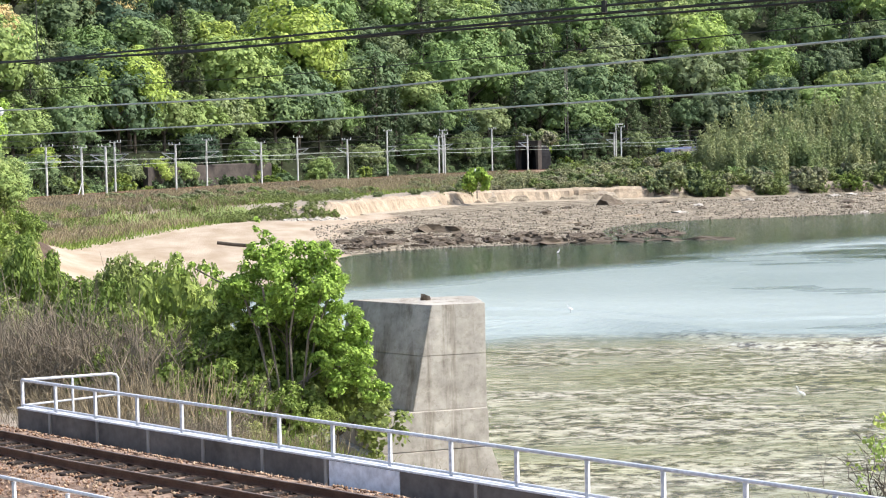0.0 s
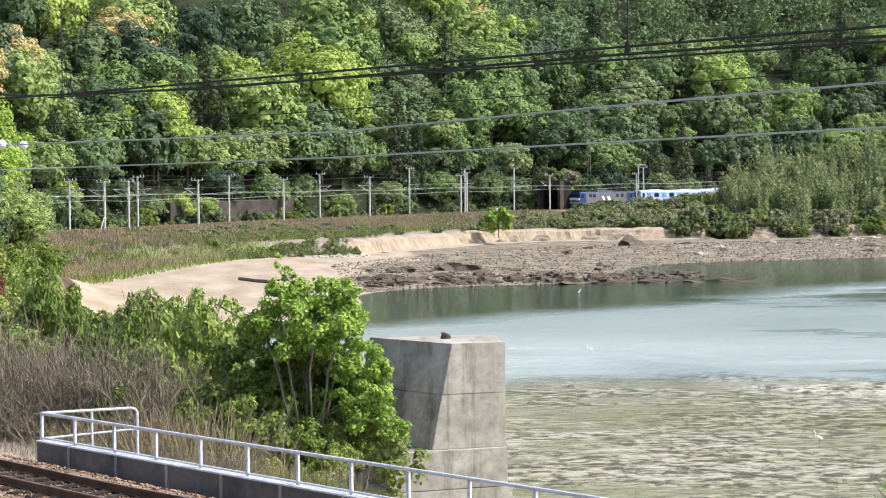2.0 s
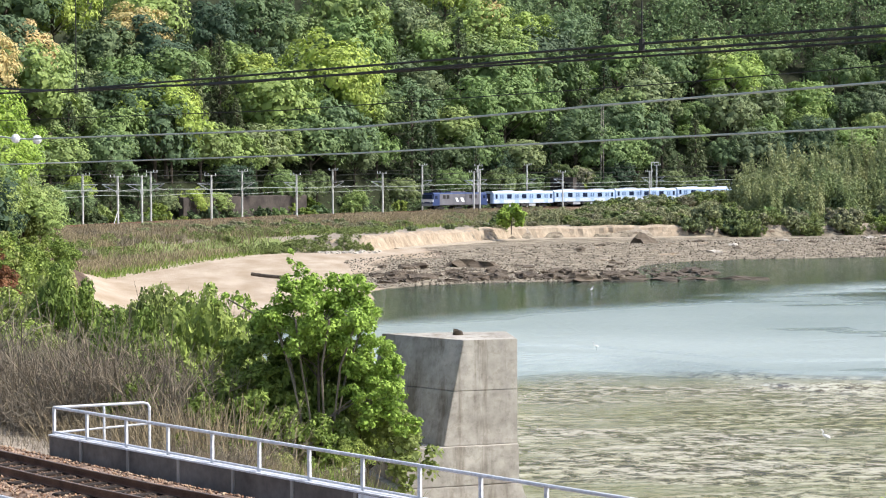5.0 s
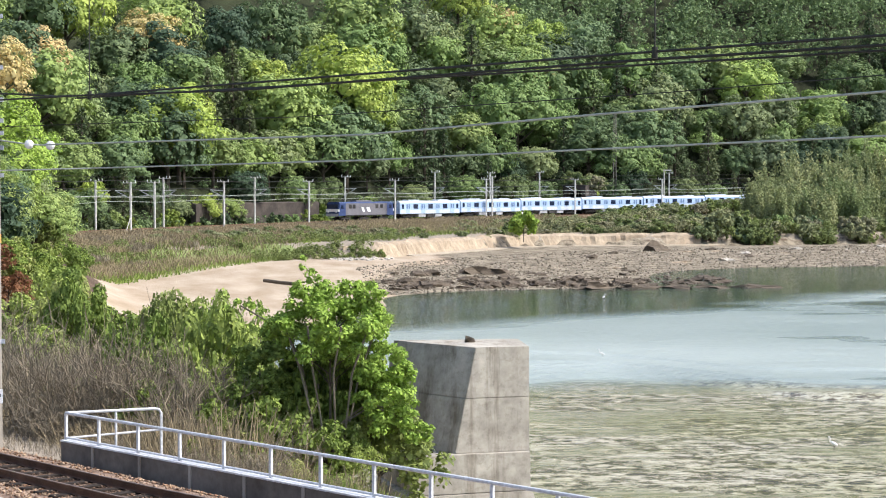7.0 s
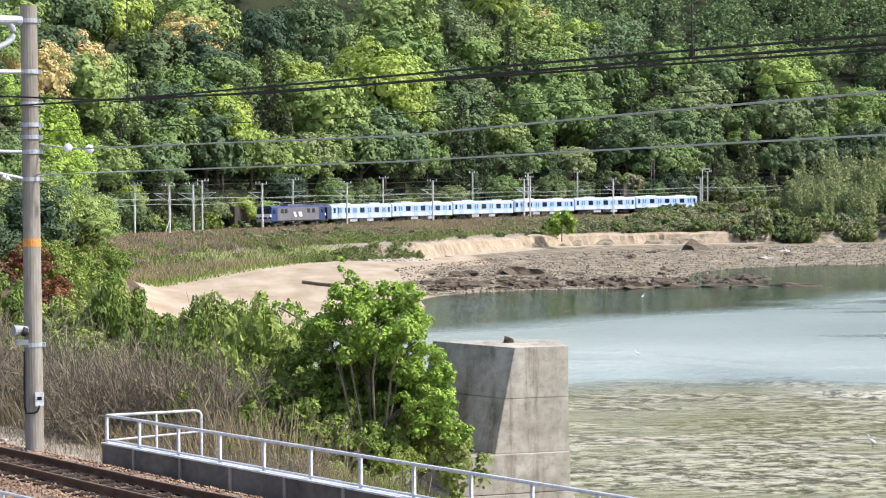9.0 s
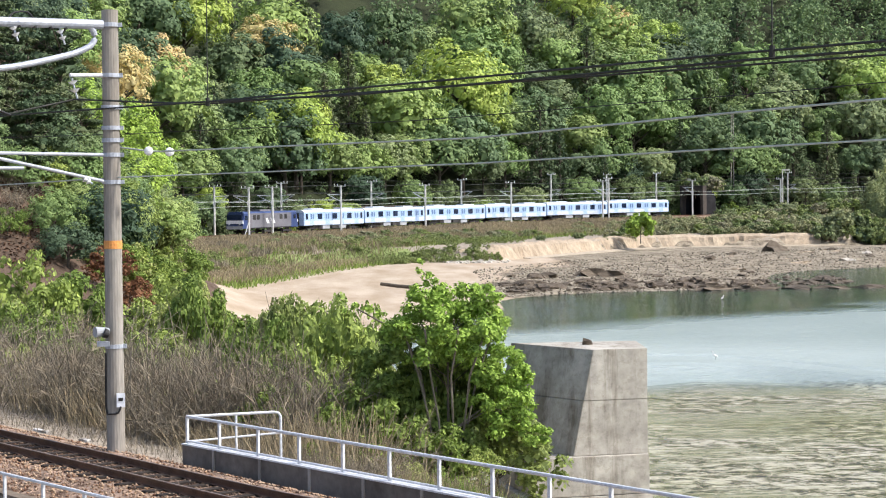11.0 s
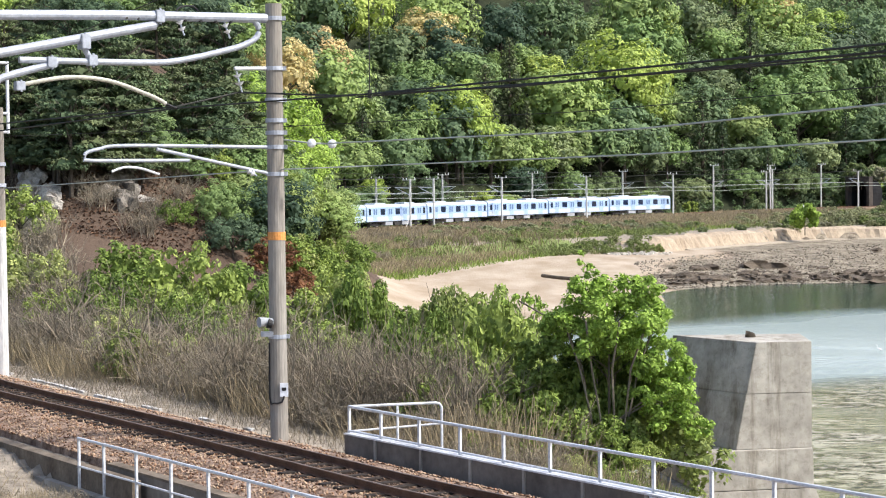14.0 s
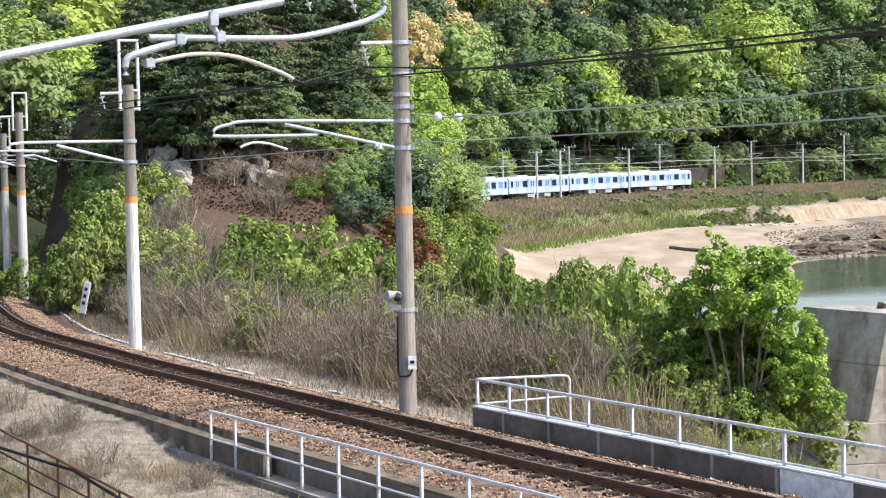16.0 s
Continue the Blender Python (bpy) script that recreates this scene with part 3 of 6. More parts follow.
# ---- foliage ----
def leaf_quads(rng, puffs, n, length, width, jitter=0.33, up=0.25, hollow=0.8, lift=0.0, flat=1.0, dome=None):
    """n loose leaves over round clumps (x, y, z, r); lift turns them skywards, flat presses the clumps, dome is the crown's middle that they face away from."""
    p = np.array(puffs, float)
    w = p[:, 3] ** 2
    i = rng.choice(len(p), n, p=w / w.sum())
    d = rng.normal(size=(n, 3))
    d[:, 2] += up
    d /= np.linalg.norm(d, axis=1)[:, None]
    pos = p[i, :3] + d * np.array([1, 1, flat]) * (p[i, 3] * rng.uniform(hollow, 1.05, n))[:, None]
    nor = d + rng.normal(size=(n, 3)) * jitter + np.array([0, 0, lift])
    if dome is not None:
        out = pos - np.array(dome)
        nor = nor * 0.8 + out / np.linalg.norm(out, axis=1)[:, None]
    nor /= np.linalg.norm(nor, axis=1)[:, None]
    t = np.cross(nor, rng.normal(size=(n, 3)))
    t /= np.linalg.norm(t, axis=1)[:, None]
    b = np.cross(nor, t)
    ln = (length * rng.uniform(0.6, 1.3, n) / 2)[:, None]
    wd = (width * rng.uniform(0.6, 1.3, n) / 2)[:, None]
    return np.stack([pos - t * ln, pos + b * wd - t * ln * 0.1, pos + t * ln, pos - b * wd - t * ln * 0.1], 1)


def lobed_puffs(rng, lobes, each, r0, r1, reach=1.0):
    """Small tufts over the outer, upper side of large lobes (x, y, z, r)."""
    lobes = np.array(lobes, float)
    mid = lobes[:, :3].mean(0)
    out = []
    for x, y, z, r in lobes:
        way = np.array([x, y, z]) - mid
        way = way / (np.linalg.norm(way) + 0.01) * 0.7 + np.array([0, 0, 0.45])
        for _ in range(each):
            d = rng.normal(size=3) + way
            d /= np.linalg.norm(d)
            out.append((x + d[0] * r * reach, y + d[1] * r * reach, z + d[2] * r * reach * 0.9, rng.uniform(r0, r1)))
    return out


def blade_quads(rng, n, spread, tall, width, lean=0.35):
    """n thin upright stalks from the ground."""
    a = rng.uniform(0, 2 * np.pi, n)
    r = spread * np.sqrt(rng.uniform(0, 1, n))
    base = np.stack([r * np.cos(a), r * np.sin(a), np.full(n, -0.15)], 1)
    tip = base + np.stack([rng.normal(0, lean, n), rng.normal(0, lean, n), np.ones(n)], 1) * (tall * rng.uniform(0.45, 1.1, n))[:, None]
    b = rng.uniform(0, np.pi, n)
    side = np.stack([np.cos(b), np.sin(b), np.zeros(n)], 1) * (width * rng.uniform(0.6, 1.3, n) / 2)[:, None]
    return np.stack([base - side, base + side, tip + side * 0.35, tip - side * 0.35], 1)


def twig_quads(rng, n_stems, spread, tall, width):
    """Bare branching stems: each forks twice."""
    out = []
    for _ in range(n_stems):
        a, r = rng.uniform(0, 6.28), spread * 0.5 * math.sqrt(rng.uniform())
        stack = [(np.array([r * math.cos(a), r * math.sin(a), -0.15]), np.array([rng.normal(0, 0.35), rng.normal(0, 0.35), 1.0]), tall * rng.uniform(0.35, 0.6), width, 0)]
        while stack:
            p, d, ln, w, lev = stack.pop()
            d = d / np.linalg.norm(d)
            q = p + d * ln
            sd = np.cross(d, rng.normal(size=3))
            sd = sd / np.linalg.norm(sd) * w / 2
            out.append([p - sd, p + sd, q + sd * 0.6, q - sd * 0.6])
            if lev < 3:
                for _k in range(rng.integers(2, 4)):
                    f = rng.uniform(0.45, 1.0)
                    stack.append((p + d * ln * f, d + rng.normal(0, 0.5, 3), ln * rng.uniform(0.45, 0.75), w * 0.6, lev + 1))
    return np.array(out)


def dome_puffs(rng, n, rx, rz, z0, r0, r1):
    """Clumps over the upper part of an egg-shaped crown."""
    out = []
    for k in range(n):
        z = 1 - (k + 0.5) / n * 1.45
        a = k * 2.39996 + rng.uniform(-0.4, 0.4)
        s = math.sqrt(max(0, 1 - z * z))
        f = rng.uniform(0.72, 1.0)
        out.append((rx * s * f * math.cos(a), rx * s * f * math.sin(a), z0 + rz * z * f, rng.uniform(r0, r1)))
    return out


def limbs(bm, rng, top, reach, r, n):
    tube(bm, (0, 0, -0.6), (0, 0, top), r, r * 0.45, 7)
    for k in range(n):
        a = k * 2.4 + rng.uniform(-0.3, 0.3)
        z = top * rng.uniform(0.45, 0.95)
        tube(bm, (0, 0, z), (reach * math.cos(a), reach * math.sin(a), z + reach * rng.uniform(0.5, 1.1)), r * 0.4, r * 0.12, 5)


def plant_kind(name, seed, quads, leaf_mat, trunk=None, leaf_name="crown"):
    """A plant built once at the origin, out of which the others are copied: Empty > trunk, crown."""
    base = new(name)
    crown = new(leaf_name, quads_mesh(leaf_name, quads, leaf_mat))
    crown.parent = base
    if trunk:
        bm = bmesh.new()
        limbs(bm, np.random.default_rng(seed), *trunk)
        part("trunk", bm, M_BARK, base)
    return base


class Kind:
    """Places plants of a kind: the first one is the original, the rest are copies."""

    def __init__(self, makers, label, category, group):
        self.makers, self.label, self.category, self.group = makers, label, category, group
        self.made = {}

    def put(self, which, x, y, scale=1.0, tall=1.0, turn=None, sink=0.0, z=None):
        which %= len(self.makers)
        z = float(ground_z(x, y)) if z is None else z
        turn = rnd.uniform(0, 360) if turn is None else turn
        m = pose(x, y, z - sink, 0, 0, turn)
        if which not in self.made:
            ob = self.makers[which]()
            tagged(ob, self.label, self.category, self.group)
            self.made[which] = ob
            ob.matrix_basis = m
        else:
            first = self.made[which]
            keep = first.scale.copy()
            first.scale = (1, 1, 1)
            ob = copy_thing(first, m)
            first.scale = keep
        ob.scale = (scale, scale, scale * tall)
        return ob


def broadleaf(seed, mat=None, n=4000, leaf=0.36, name="tree", lobes=15, wide=3.1):
    def make():
        r = np.random.default_rng(seed)
        sx, sy = r.uniform(0.85, 1.15), r.uniform(0.85, 1.15)
        big = [(x * sx, y * sy, z, q) for x, y, z, q in dome_puffs(r, lobes, wide, 2.9, 5.0, 1.2, 1.9)]
        tufts = lobed_puffs(r, big, 10, 0.4, 0.75)
        leaves = leaf_quads(r, tufts, n, leaf, leaf * 0.7, 0.35, 0.5, 0.75, 0.25, 0.8, (0, 0, 4.2))
        core = leaf_quads(r, [(x * 0.9, y * 0.9, z - 0.2, q * 0.6) for x, y, z, q in big], 420, 0.8, 0.65, 0.4, 0.0, 0.6, 0.0, 1.0, (0, 0, 4.2))
        return plant_kind(name, seed, np.concatenate([leaves, core]), mat or M_WOODS, (5.0, 2.2, 0.26, 6))
    return make


def conifer(seed, mat=None):
    def make():
        r = np.random.default_rng(seed)
        puffs = []
        for k in range(58):
            f = (k + r.uniform(0, 1)) / 58
            rad = 2.1 * (1 - f) ** 0.8 + 0.15
            a = k * 2.4
            puffs.append((rad * 0.8 * math.cos(a), rad * 0.8 * math.sin(a), 1.0 + 11.0 * f - 0.25 * rad, 0.3 + rad * 0.24))
        return plant_kind("conifer", seed, leaf_quads(r, puffs, 2300, 0.5, 0.24, 0.45, 0.3, 0.6, 0.3, 0.7), mat or M_DARKWOODS, (11.0, 1.2, 0.24, 5))
    return make


def pine_tree(seed, mat=None):
    """A pine: flat plates of needles at uneven heights on a bare lower trunk."""
    def make():
        r = np.random.default_rng(seed)
        tufts, core = [], []
        for k in range(12):
            f = k / 11
            a, d = k * 2.4 + r.uniform(-0.5, 0.5), (2.3 - 1.5 * f) * r.uniform(0.6, 1.1)
            cx, cy, cz, rad = d * math.cos(a), d * math.sin(a), 3.6 + 5.6 * f + r.uniform(-0.3, 0.3), 1.9 - 0.8 * f
            core.append((cx, cy, cz, rad * 0.6))
            for _ in range(11):
                b, q = r.uniform(0, 6.28), rad * math.sqrt(r.uniform(0, 1))
                tufts.append((cx + q * math.cos(b), cy + q * math.sin(b), cz + r.uniform(-0.15, 0.2) - 0.12 * q, r.uniform(0.3, 0.55)))
        leaves = leaf_quads(r, tufts, 3300, 0.34, 0.16, 0.5, 0.5, 0.6, 0.5, 0.55)
        inner = leaf_quads(r, core, 240, 0.9, 0.6, 0.5, 0.0, 0.5, 0.6, 0.3)
        return plant_kind("pine", seed, np.concatenate([leaves, inner]), mat or M_DARKWOODS, (9.0, 1.9, 0.22, 9))
    return make


hill_trees = Kind([broadleaf(10 + k) for k in range(6)], "broadleaf tree with a dense rounded green crown on the hillside", "tree", "trees of the wooded hill")
dark_trees = Kind([conifer(30 + k) for k in range(3)], "tall dark green conifer among the hillside trees", "tree", "conifers of the wooded hill")
lime_trees = Kind([broadleaf(40 + k, M_LIME) for k in range(2)], "large tree with fresh yellow-green spring leaves", "tree", "lime-green trees on the hill")
orange_trees = Kind([broadleaf(50 + k, M_BLOSSOM, 3600) for k in range(2)], "tree with pale orange and yellow young leaves", "tree", "orange-tinted trees on the hill")

# woods of the hill behind the line: rows along the line, staggered
N_T = len(TRACK)
tang = np.gradient(TRACK[:, :2], axis=0)
tang /= np.linalg.norm(tang, axis=1)[:, None]


def beside(i, off):
    """The place off metres to the right of the line's i-th point."""
    i = int(np.clip(i, 0, N_T - 1))
    return TRACK[i, 0] + tang[i, 1] * off, TRACK[i, 1] - tang[i, 0] * off


def index_at(x, y):
    return int(np.argmin(np.hypot(TRACK[:, 0] - x, TRACK[:, 1] - y)))


I_A, I_B = index_at(-44, 209), index_at(232, 485)
row_off = [12.5, 18.5, 26, 34.5, 43.5, 53]
count = 0
for k, off in enumerate(row_off):
    step = 4.6 + 0.25 * k
    i = I_A + (k % 2) * 1.6 - 14
    while i < I_B + 6:
        x, y = beside(i, -off + rnd.uniform(-2, 2))
        i += step * rnd.uniform(0.8, 1.2) * (0.8 if k < 2 else 1.0)
        size = rnd.uniform(0.85, 1.85) * (0.62 if k == 0 else 1.15 + 0.03 * k)
        if rnd.random() < 0.13:
            dark_trees.put(rnd.randrange(3), x, y, size * 0.95)
        elif rnd.random() < 0.06:
            lime_trees.put(rnd.randrange(2), x, y, size * 1.05)
        else:
            hill_trees.put(rnd.randrange(6), x, y, size, rnd.uniform(0.85, 1.1), sink=0.8 if k == 0 else 0.4)
        count += 1


# woods past those, too many to count
r = np.random.default_rng(99)
pts = []
for _ in range(1400):
    x, y = beside(r.uniform(I_A - 30, I_B + 20) if _ % 5 < 3 else r.uniform(index_at(76, 420), I_B + 20), -r.uniform(55, 150))
    size, z = r.uniform(0.95, 1.6), float(ground_z(x, y))
    pts += [(x + a * size, y + b * size, z + c * size, q * size) for a, b, c, q in dome_puffs(r, 7, 3.0, 2.8, 5.0, 1.5, 2.2)]
woods = new("woods", quads_mesh("woods", np.concatenate([leaf_quads(r, lobed_puffs(r, pts, 3, 0.6, 1.1), 260000, 0.7, 0.48, 0.35, 0.6, 0.75, 0.3, 0.8), leaf_quads(r, [(a, b, c - 0.4, q * 0.6) for a, b, c, q in pts], 50000, 1.2, 0.9, 0.4, 0.0, 0.6)]), M_DENSE))
tagged(woods, "dense green woods on the upper hill", "woods", kind="stuff")

# leafy undergrowth and bank grass, too fine to count
pts = []
for k in range(1300):
    x, y = beside(r.uniform(I_A - 12, I_B), -(8.6 + 45 * r.uniform() ** 1.8))
    pts.append((x, y, float(ground_z(x, y)) + 0.3, r.uniform(0.8, 1.9)))
thicket = new("thicket", quads_mesh("thicket", leaf_quads(r, lobed_puffs(r, pts, 5, 0.4, 0.8), 80000, 0.42, 0.3, 0.4, 0.6, 0.7, 0.4, 0.7), M_DENSE))
tagged(thicket, "dense dark green thicket under the hillside trees", "thicket", kind="stuff")


def grass_cover(name, i0, i1, o0, o1, n, tall, width, mat, label, power=1.0):
    i = r.uniform(i0, i1, n)
    k = i.astype(int)
    off = o0 + (o1 - o0) * r.uniform(0, 1, n) ** power
    x = np.interp(i, np.arange(N_T), TRACK[:, 0]) + tang[k, 1] * off
    y = np.interp(i, np.arange(N_T), TRACK[:, 1]) - tang[k, 0] * off
    q = blade_quads(r, n, 0.4, tall, width, 0.45)
    q += np.stack([x, y, ground_z(x, y)], -1)[:, None, :]
    tagged(new(name, quads_mesh(name, q, mat)), label, "grass", kind="stuff")


grass_cover("bank_grass", I_A - 4, index_at(60, 406), 3.4, 30, 60000, 1.15, 0.09, M_STRAW, "dry straw-coloured grass on the embankment", 1.3)
grass_cover("bank_weeds", I_A - 4, index_at(60, 406), 9, 32, 24000, 0.8, 0.14, M_SHRUB, "dull green weeds on the embankment")
grass_cover("verge_grass", index_at(2, 32), index_at(-38, 105), 3.2, 9.5, 34000, 0.4, 0.022, M_TWIG, "grey dry grass on the verge of the line")
grass_cover("path_grass", index_at(-3, 39), index_at(-22, 68), -11, -3.6, 20000, 0.34, 0.018, M_STRAW, "grey dry grass below the kerb")

# ---- scrub of the headland and the bank ----
def feather(seed, mat, tall=5.0):
    """A clump of upright plumes, like bamboo."""
    def make():
        r = np.random.default_rng(seed)
        puffs = []
        for k in range(14):
            a, d = r.uniform(0, 6.28), r.uniform(0.2, 2.2)
            h = tall * r.uniform(0.6, 1.0)
            for q in range(6):
                f = 0.25 + 0.75 * q / 5
                puffs.append((d * math.cos(a) * (0.6 + 0.5 * f), d * math.sin(a) * (0.6 + 0.5 * f), h * f, 0.85 * (1.1 - f) ** 0.8 + 0.12))
        return plant_kind("bamboo_clump", seed, leaf_quads(r, puffs, 2800, 0.42, 0.19, 0.35, 0.5, 0.6, 0.25), mat, None, "foliage")
    return make


def mound(seed, mat, name="shrub", n=1300, leaf=0.34, wide=1.5, tall=1.1):
    """A low rounded shrub, about 3 m across."""
    def make():
        r = np.random.default_rng(seed)
        big = [(wide * q[0], wide * q[1], tall * q[2], q[3]) for q in dome_puffs(r, 11, 0.75, 0.75, 0.75, 0.35, 0.65)]
        puffs = lobed_puffs(r, big, 6, 0.13, 0.32)
        return plant_kind(name, seed, np.concatenate([leaf_quads(r, puffs, n, leaf, leaf * 0.6, 0.45, 0.5, 0.6, 0.4, 0.8), leaf_quads(r, [(a, b, c, q * 0.65) for a, b, c, q in big], n // 10, leaf * 1.7, leaf * 1.2, 0.5, 0.0, 0.5)]), mat, (0.9, 0.7, 0.06, 6), "foliage")
    return make


bamboo = Kind([feather(70, M_BAMBOO), feather(71, M_BAMBOO), feather(72, M_BAMBOO)], "feathery olive-green bamboo clump on the headland", "bamboo", "bamboo of the headland")
scrub = Kind([mound(80, M_OLIVE, "scrub_bush"), mound(81, M_OLIVE, "scrub_bush"), mound(82, M_SCRUBDARK, "scrub_bush")], "low rounded olive scrub along the bank", "shrub", "scrub above the beach")
under = Kind([mound(86, M_WOODS, "undergrowth"), mound(87, M_SHRUB, "undergrowth"), mound(88, M_DARKWOODS, "undergrowth")], "dark green shrub at the foot of the wooded hill", "shrub", "undergrowth of the hill")
for k in range(110):
    y = rnd.uniform(352, 418)
    x = y * rnd.uniform(0.266, 0.5)
    bamboo.put(k, x, y, rnd.uniform(1.25, 1.75) * min(1.0, 0.7 + (x - 0.262 * y) / 40), rnd.uniform(1.1, 1.6))
for k in range(34):                                            # the headland's left flank
    y = rnd.uniform(350, 385)
    bamboo.put(k, y * rnd.uniform(0.264, 0.33), y, rnd.uniform(1.1, 1.5), rnd.uniform(1.1, 1.5))
for k in range(84):                                            # mixed scrub down to the shore
    x = rnd.uniform(79, 175)
    y0 = float(np.interp(x, BANK[:, 0], BANK[:, 1]))
    (under if k % 4 == 0 else scrub).put(k, x, y0 + rnd.uniform(-1.5, 7), rnd.uniform(1.0, 1.9), rnd.uniform(0.9, 1.3), sink=0.3)
for k in range(80):                                            # low belt on the cliff top
    x = rnd.uniform(36, 92)
    y0 = float(np.interp(x, BANK[:, 0], BANK[:, 1]))
    f = rnd.uniform(0.02, 0.75)
    scrub.put(k, x - 0.15 * f * 30, y0 + 2.5 + f * 45, rnd.uniform(0.7, 1.25) * (0.6 + 0.8 * min(1, (x - 36) / 40)), 0.8, sink=0.3)
def scrub_cover(name, label, spots, mat, n=700, leaf=0.3):
    """Low scrub too dense to count, as one cover of tufted mounds (x, y, size, tall)."""
    g = np.random.default_rng(83)
    out = []
    for x, y, size, tall in spots:
        big = [(1.5 * a, 1.5 * b, 1.1 * c, q) for a, b, c, q in dome_puffs(g, 9, 0.75, 0.75, 0.7, 0.35, 0.65)]
        q = leaf_quads(g, lobed_puffs(g, big, 6, 0.15, 0.34), n, leaf, leaf * 0.6, 0.45, 0.5, 0.6, 0.4, 0.8) * np.array([size, size, size * tall])
        out.append(q + np.array([x, y, float(ground_z(x, y)) - 0.25]))
    tagged(new(name, quads_mesh(name, np.concatenate(out), mat)), label, "scrub", kind="stuff")


slope_own = random.Random(31)
spots = []
for k in range(120):                                           # green scrub over the bank's lower half, up to the cliff
    x = slope_own.uniform(-24, 24)
    y = float(np.interp(x, [-24, -8, 8, 24], [224, 266, 279, 296])) + slope_own.uniform(1.5, 14)
    spots.append((x, y, slope_own.uniform(0.45, 0.85), slope_own.uniform(0.7, 1.1)))
for k in range(70):
    x = slope_own.uniform(0, 19)
    y = float(np.interp(x, [0, 8, 18], [269, 275, 279])) + slope_own.uniform(-3.2, 2.5)
    spots.append((x, y, slope_own.uniform(0.4, 0.75), slope_own.uniform(0.8, 1.2)))
scrub_cover("bank_scrub", "dull green scrub over the foot of the embankment", spots, M_BANKSCRUB, 500)
spots = []
for k in range(130):                                           # closed scrub behind the cliff's edge
    x = slope_own.uniform(38, 96)
    y0 = float(np.interp(x, BANK[:, 0], BANK[:, 1]))
    f = slope_own.uniform(0.0, 1.0)
    spots.append((x, y0 + 0.8 + 42 * f ** 1.3, slope_own.uniform(0.8, 1.5) * (0.55 + 0.6 * min(1, (x - 36) / 40)), slope_own.uniform(0.7, 1.0)))
scrub_cover("cliff_scrub", "grey-olive scrub behind the cliff's edge", spots, M_OLIVESTUFF, 700)
spots = []
for k in range(90):                                            # closed scrub along the headland's shore
    x = slope_own.uniform(80, 176)
    y0 = float(np.interp(x, BANK[:, 0], BANK[:, 1]))
    spots.append((x, y0 + slope_own.uniform(-2.6, 3.5), slope_own.uniform(0.8, 1.5), slope_own.uniform(0.8, 1.2)))
scrub_cover("shore_scrub", "dense green scrub hanging over the rocky shore", spots, M_BANKSCRUB, 700)
for k in range(70):                                            # scrub under the linefor k in range(70):                                            # scrub under the line, left of the cliff
    f = rnd.random()
    x = -14 + 44 * f
    scrub.put(k, x, 278 + 40 * f + rnd.uniform(-6, 16), rnd.uniform(0.5, 1.0), 0.8, sink=0.2)
for k in range(110):                                           # undergrowth at the foot of the hill
    x, y = beside(rnd.uniform(I_A, I_B), -rnd.uniform(8.8, 12.5))
    under.put(k, x, y, rnd.uniform(0.8, 1.5), rnd.uniform(0.8, 1.3), sink=0.2)
bush = Kind([mound(85, M_BRIGHT, "bush", 2200, 0.35)], "bright green rounded bush on the cliff edge", "bush", "")
bush.put(0, 45.9, 322, 1.6, 1.2, z=-1.75)

# dry reeds and grass on the embankment
straw = Kind([lambda: plant_kind("reed_clump", 90, blade_quads(np.random.default_rng(90), 420, 2.2, 1.3, 0.07), M_STRAW, None, "straw"),
              lambda: plant_kind("reed_clump", 91, blade_quads(np.random.default_rng(91), 420, 2.2, 1.1, 0.07), M_TWIG, None, "straw")],
             "clump of dry straw-coloured reeds on the embankment", "reeds", "reeds of the embankment")
for k in range(230):
    i = I_A + rnd.uniform(4, 95)
    x, y = beside(i, rnd.uniform(4, 26) * (1 - 0.4 * rnd.random()))
    straw.put(k, x, y, rnd.uniform(0.7, 1.2), rnd.uniform(0.6, 1.0))

# ---- single trees of the hill that stand out ----
def on_hill(bearing, off):
    """The place on the hill, off metres behind the line, in a compass direction from the bridge."""
    best = min(range(I_A - 10, N_T - 1), key=lambda i: abs(math.degrees(math.atan2(*beside(i, -off))) - bearing))
    return beside(best, -off)


for bearing, off, kind, size in ((-3.0, 45, orange_trees, 1.1), (7.4, 58, orange_trees, 0.9), (-6.3, 34, orange_trees, 1.0), (8.5, 40, orange_trees, 0.8), (3.8, 52, lime_trees, 1.0), (2.7, 25, lime_trees, 1.7), (14.6, 36, lime_trees, 1.3), (-2.2, 18, lime_trees, 1.2), (-9.3, 26, orange_trees, 0.8), (6.2, 62, lime_trees, 1.2), (0.4, 36, lime_trees, 0.9)):
    x, y = on_hill(bearing, off)
    kind.put(rnd.randrange(2), x, y, size * 1.5, sink=-3.2)

# ---- spur: pines above bare brown earth, scrub at its foot ----
spur_trees = Kind([broadleaf(110 + k, None, 4600, 0.3, "broadleaf_tree") for k in range(3)], "broadleaf tree on the steep rocky spur", "tree", "trees of the spur")
pines = Kind([pine_tree(120 + k) for k in range(3)], "dark green pine with layered boughs on the spur", "pine", "pines of the spur")
for k in range(40):
    y = rnd.uniform(122, 190)
    x = -30 - (y - 150) * 0.08 + rnd.uniform(-14, 12.5)
    if (pines if k % 5 < 2 else spur_trees).put(k, x, y, rnd.uniform(0.5, 0.85), rnd.uniform(0.8, 1.1), sink=0.5) is None:
        break
for k in range(150):                                           # its front and right-hand slope, but for the bare patch
    y = rnd.uniform(95, 142)
    x = rnd.uniform(-44, -11)
    z = float(ground_z(x, y))
    if z < 0.6 or (-27.5 < x < -18.5 and z < 6.3 and y < 114):
        continue
    (pines if k % 3 < 2 and x < -18 else spur_trees).put(k, x, y, rnd.uniform(0.36, 0.6), rnd.uniform(0.8, 1.1), sink=0.5)
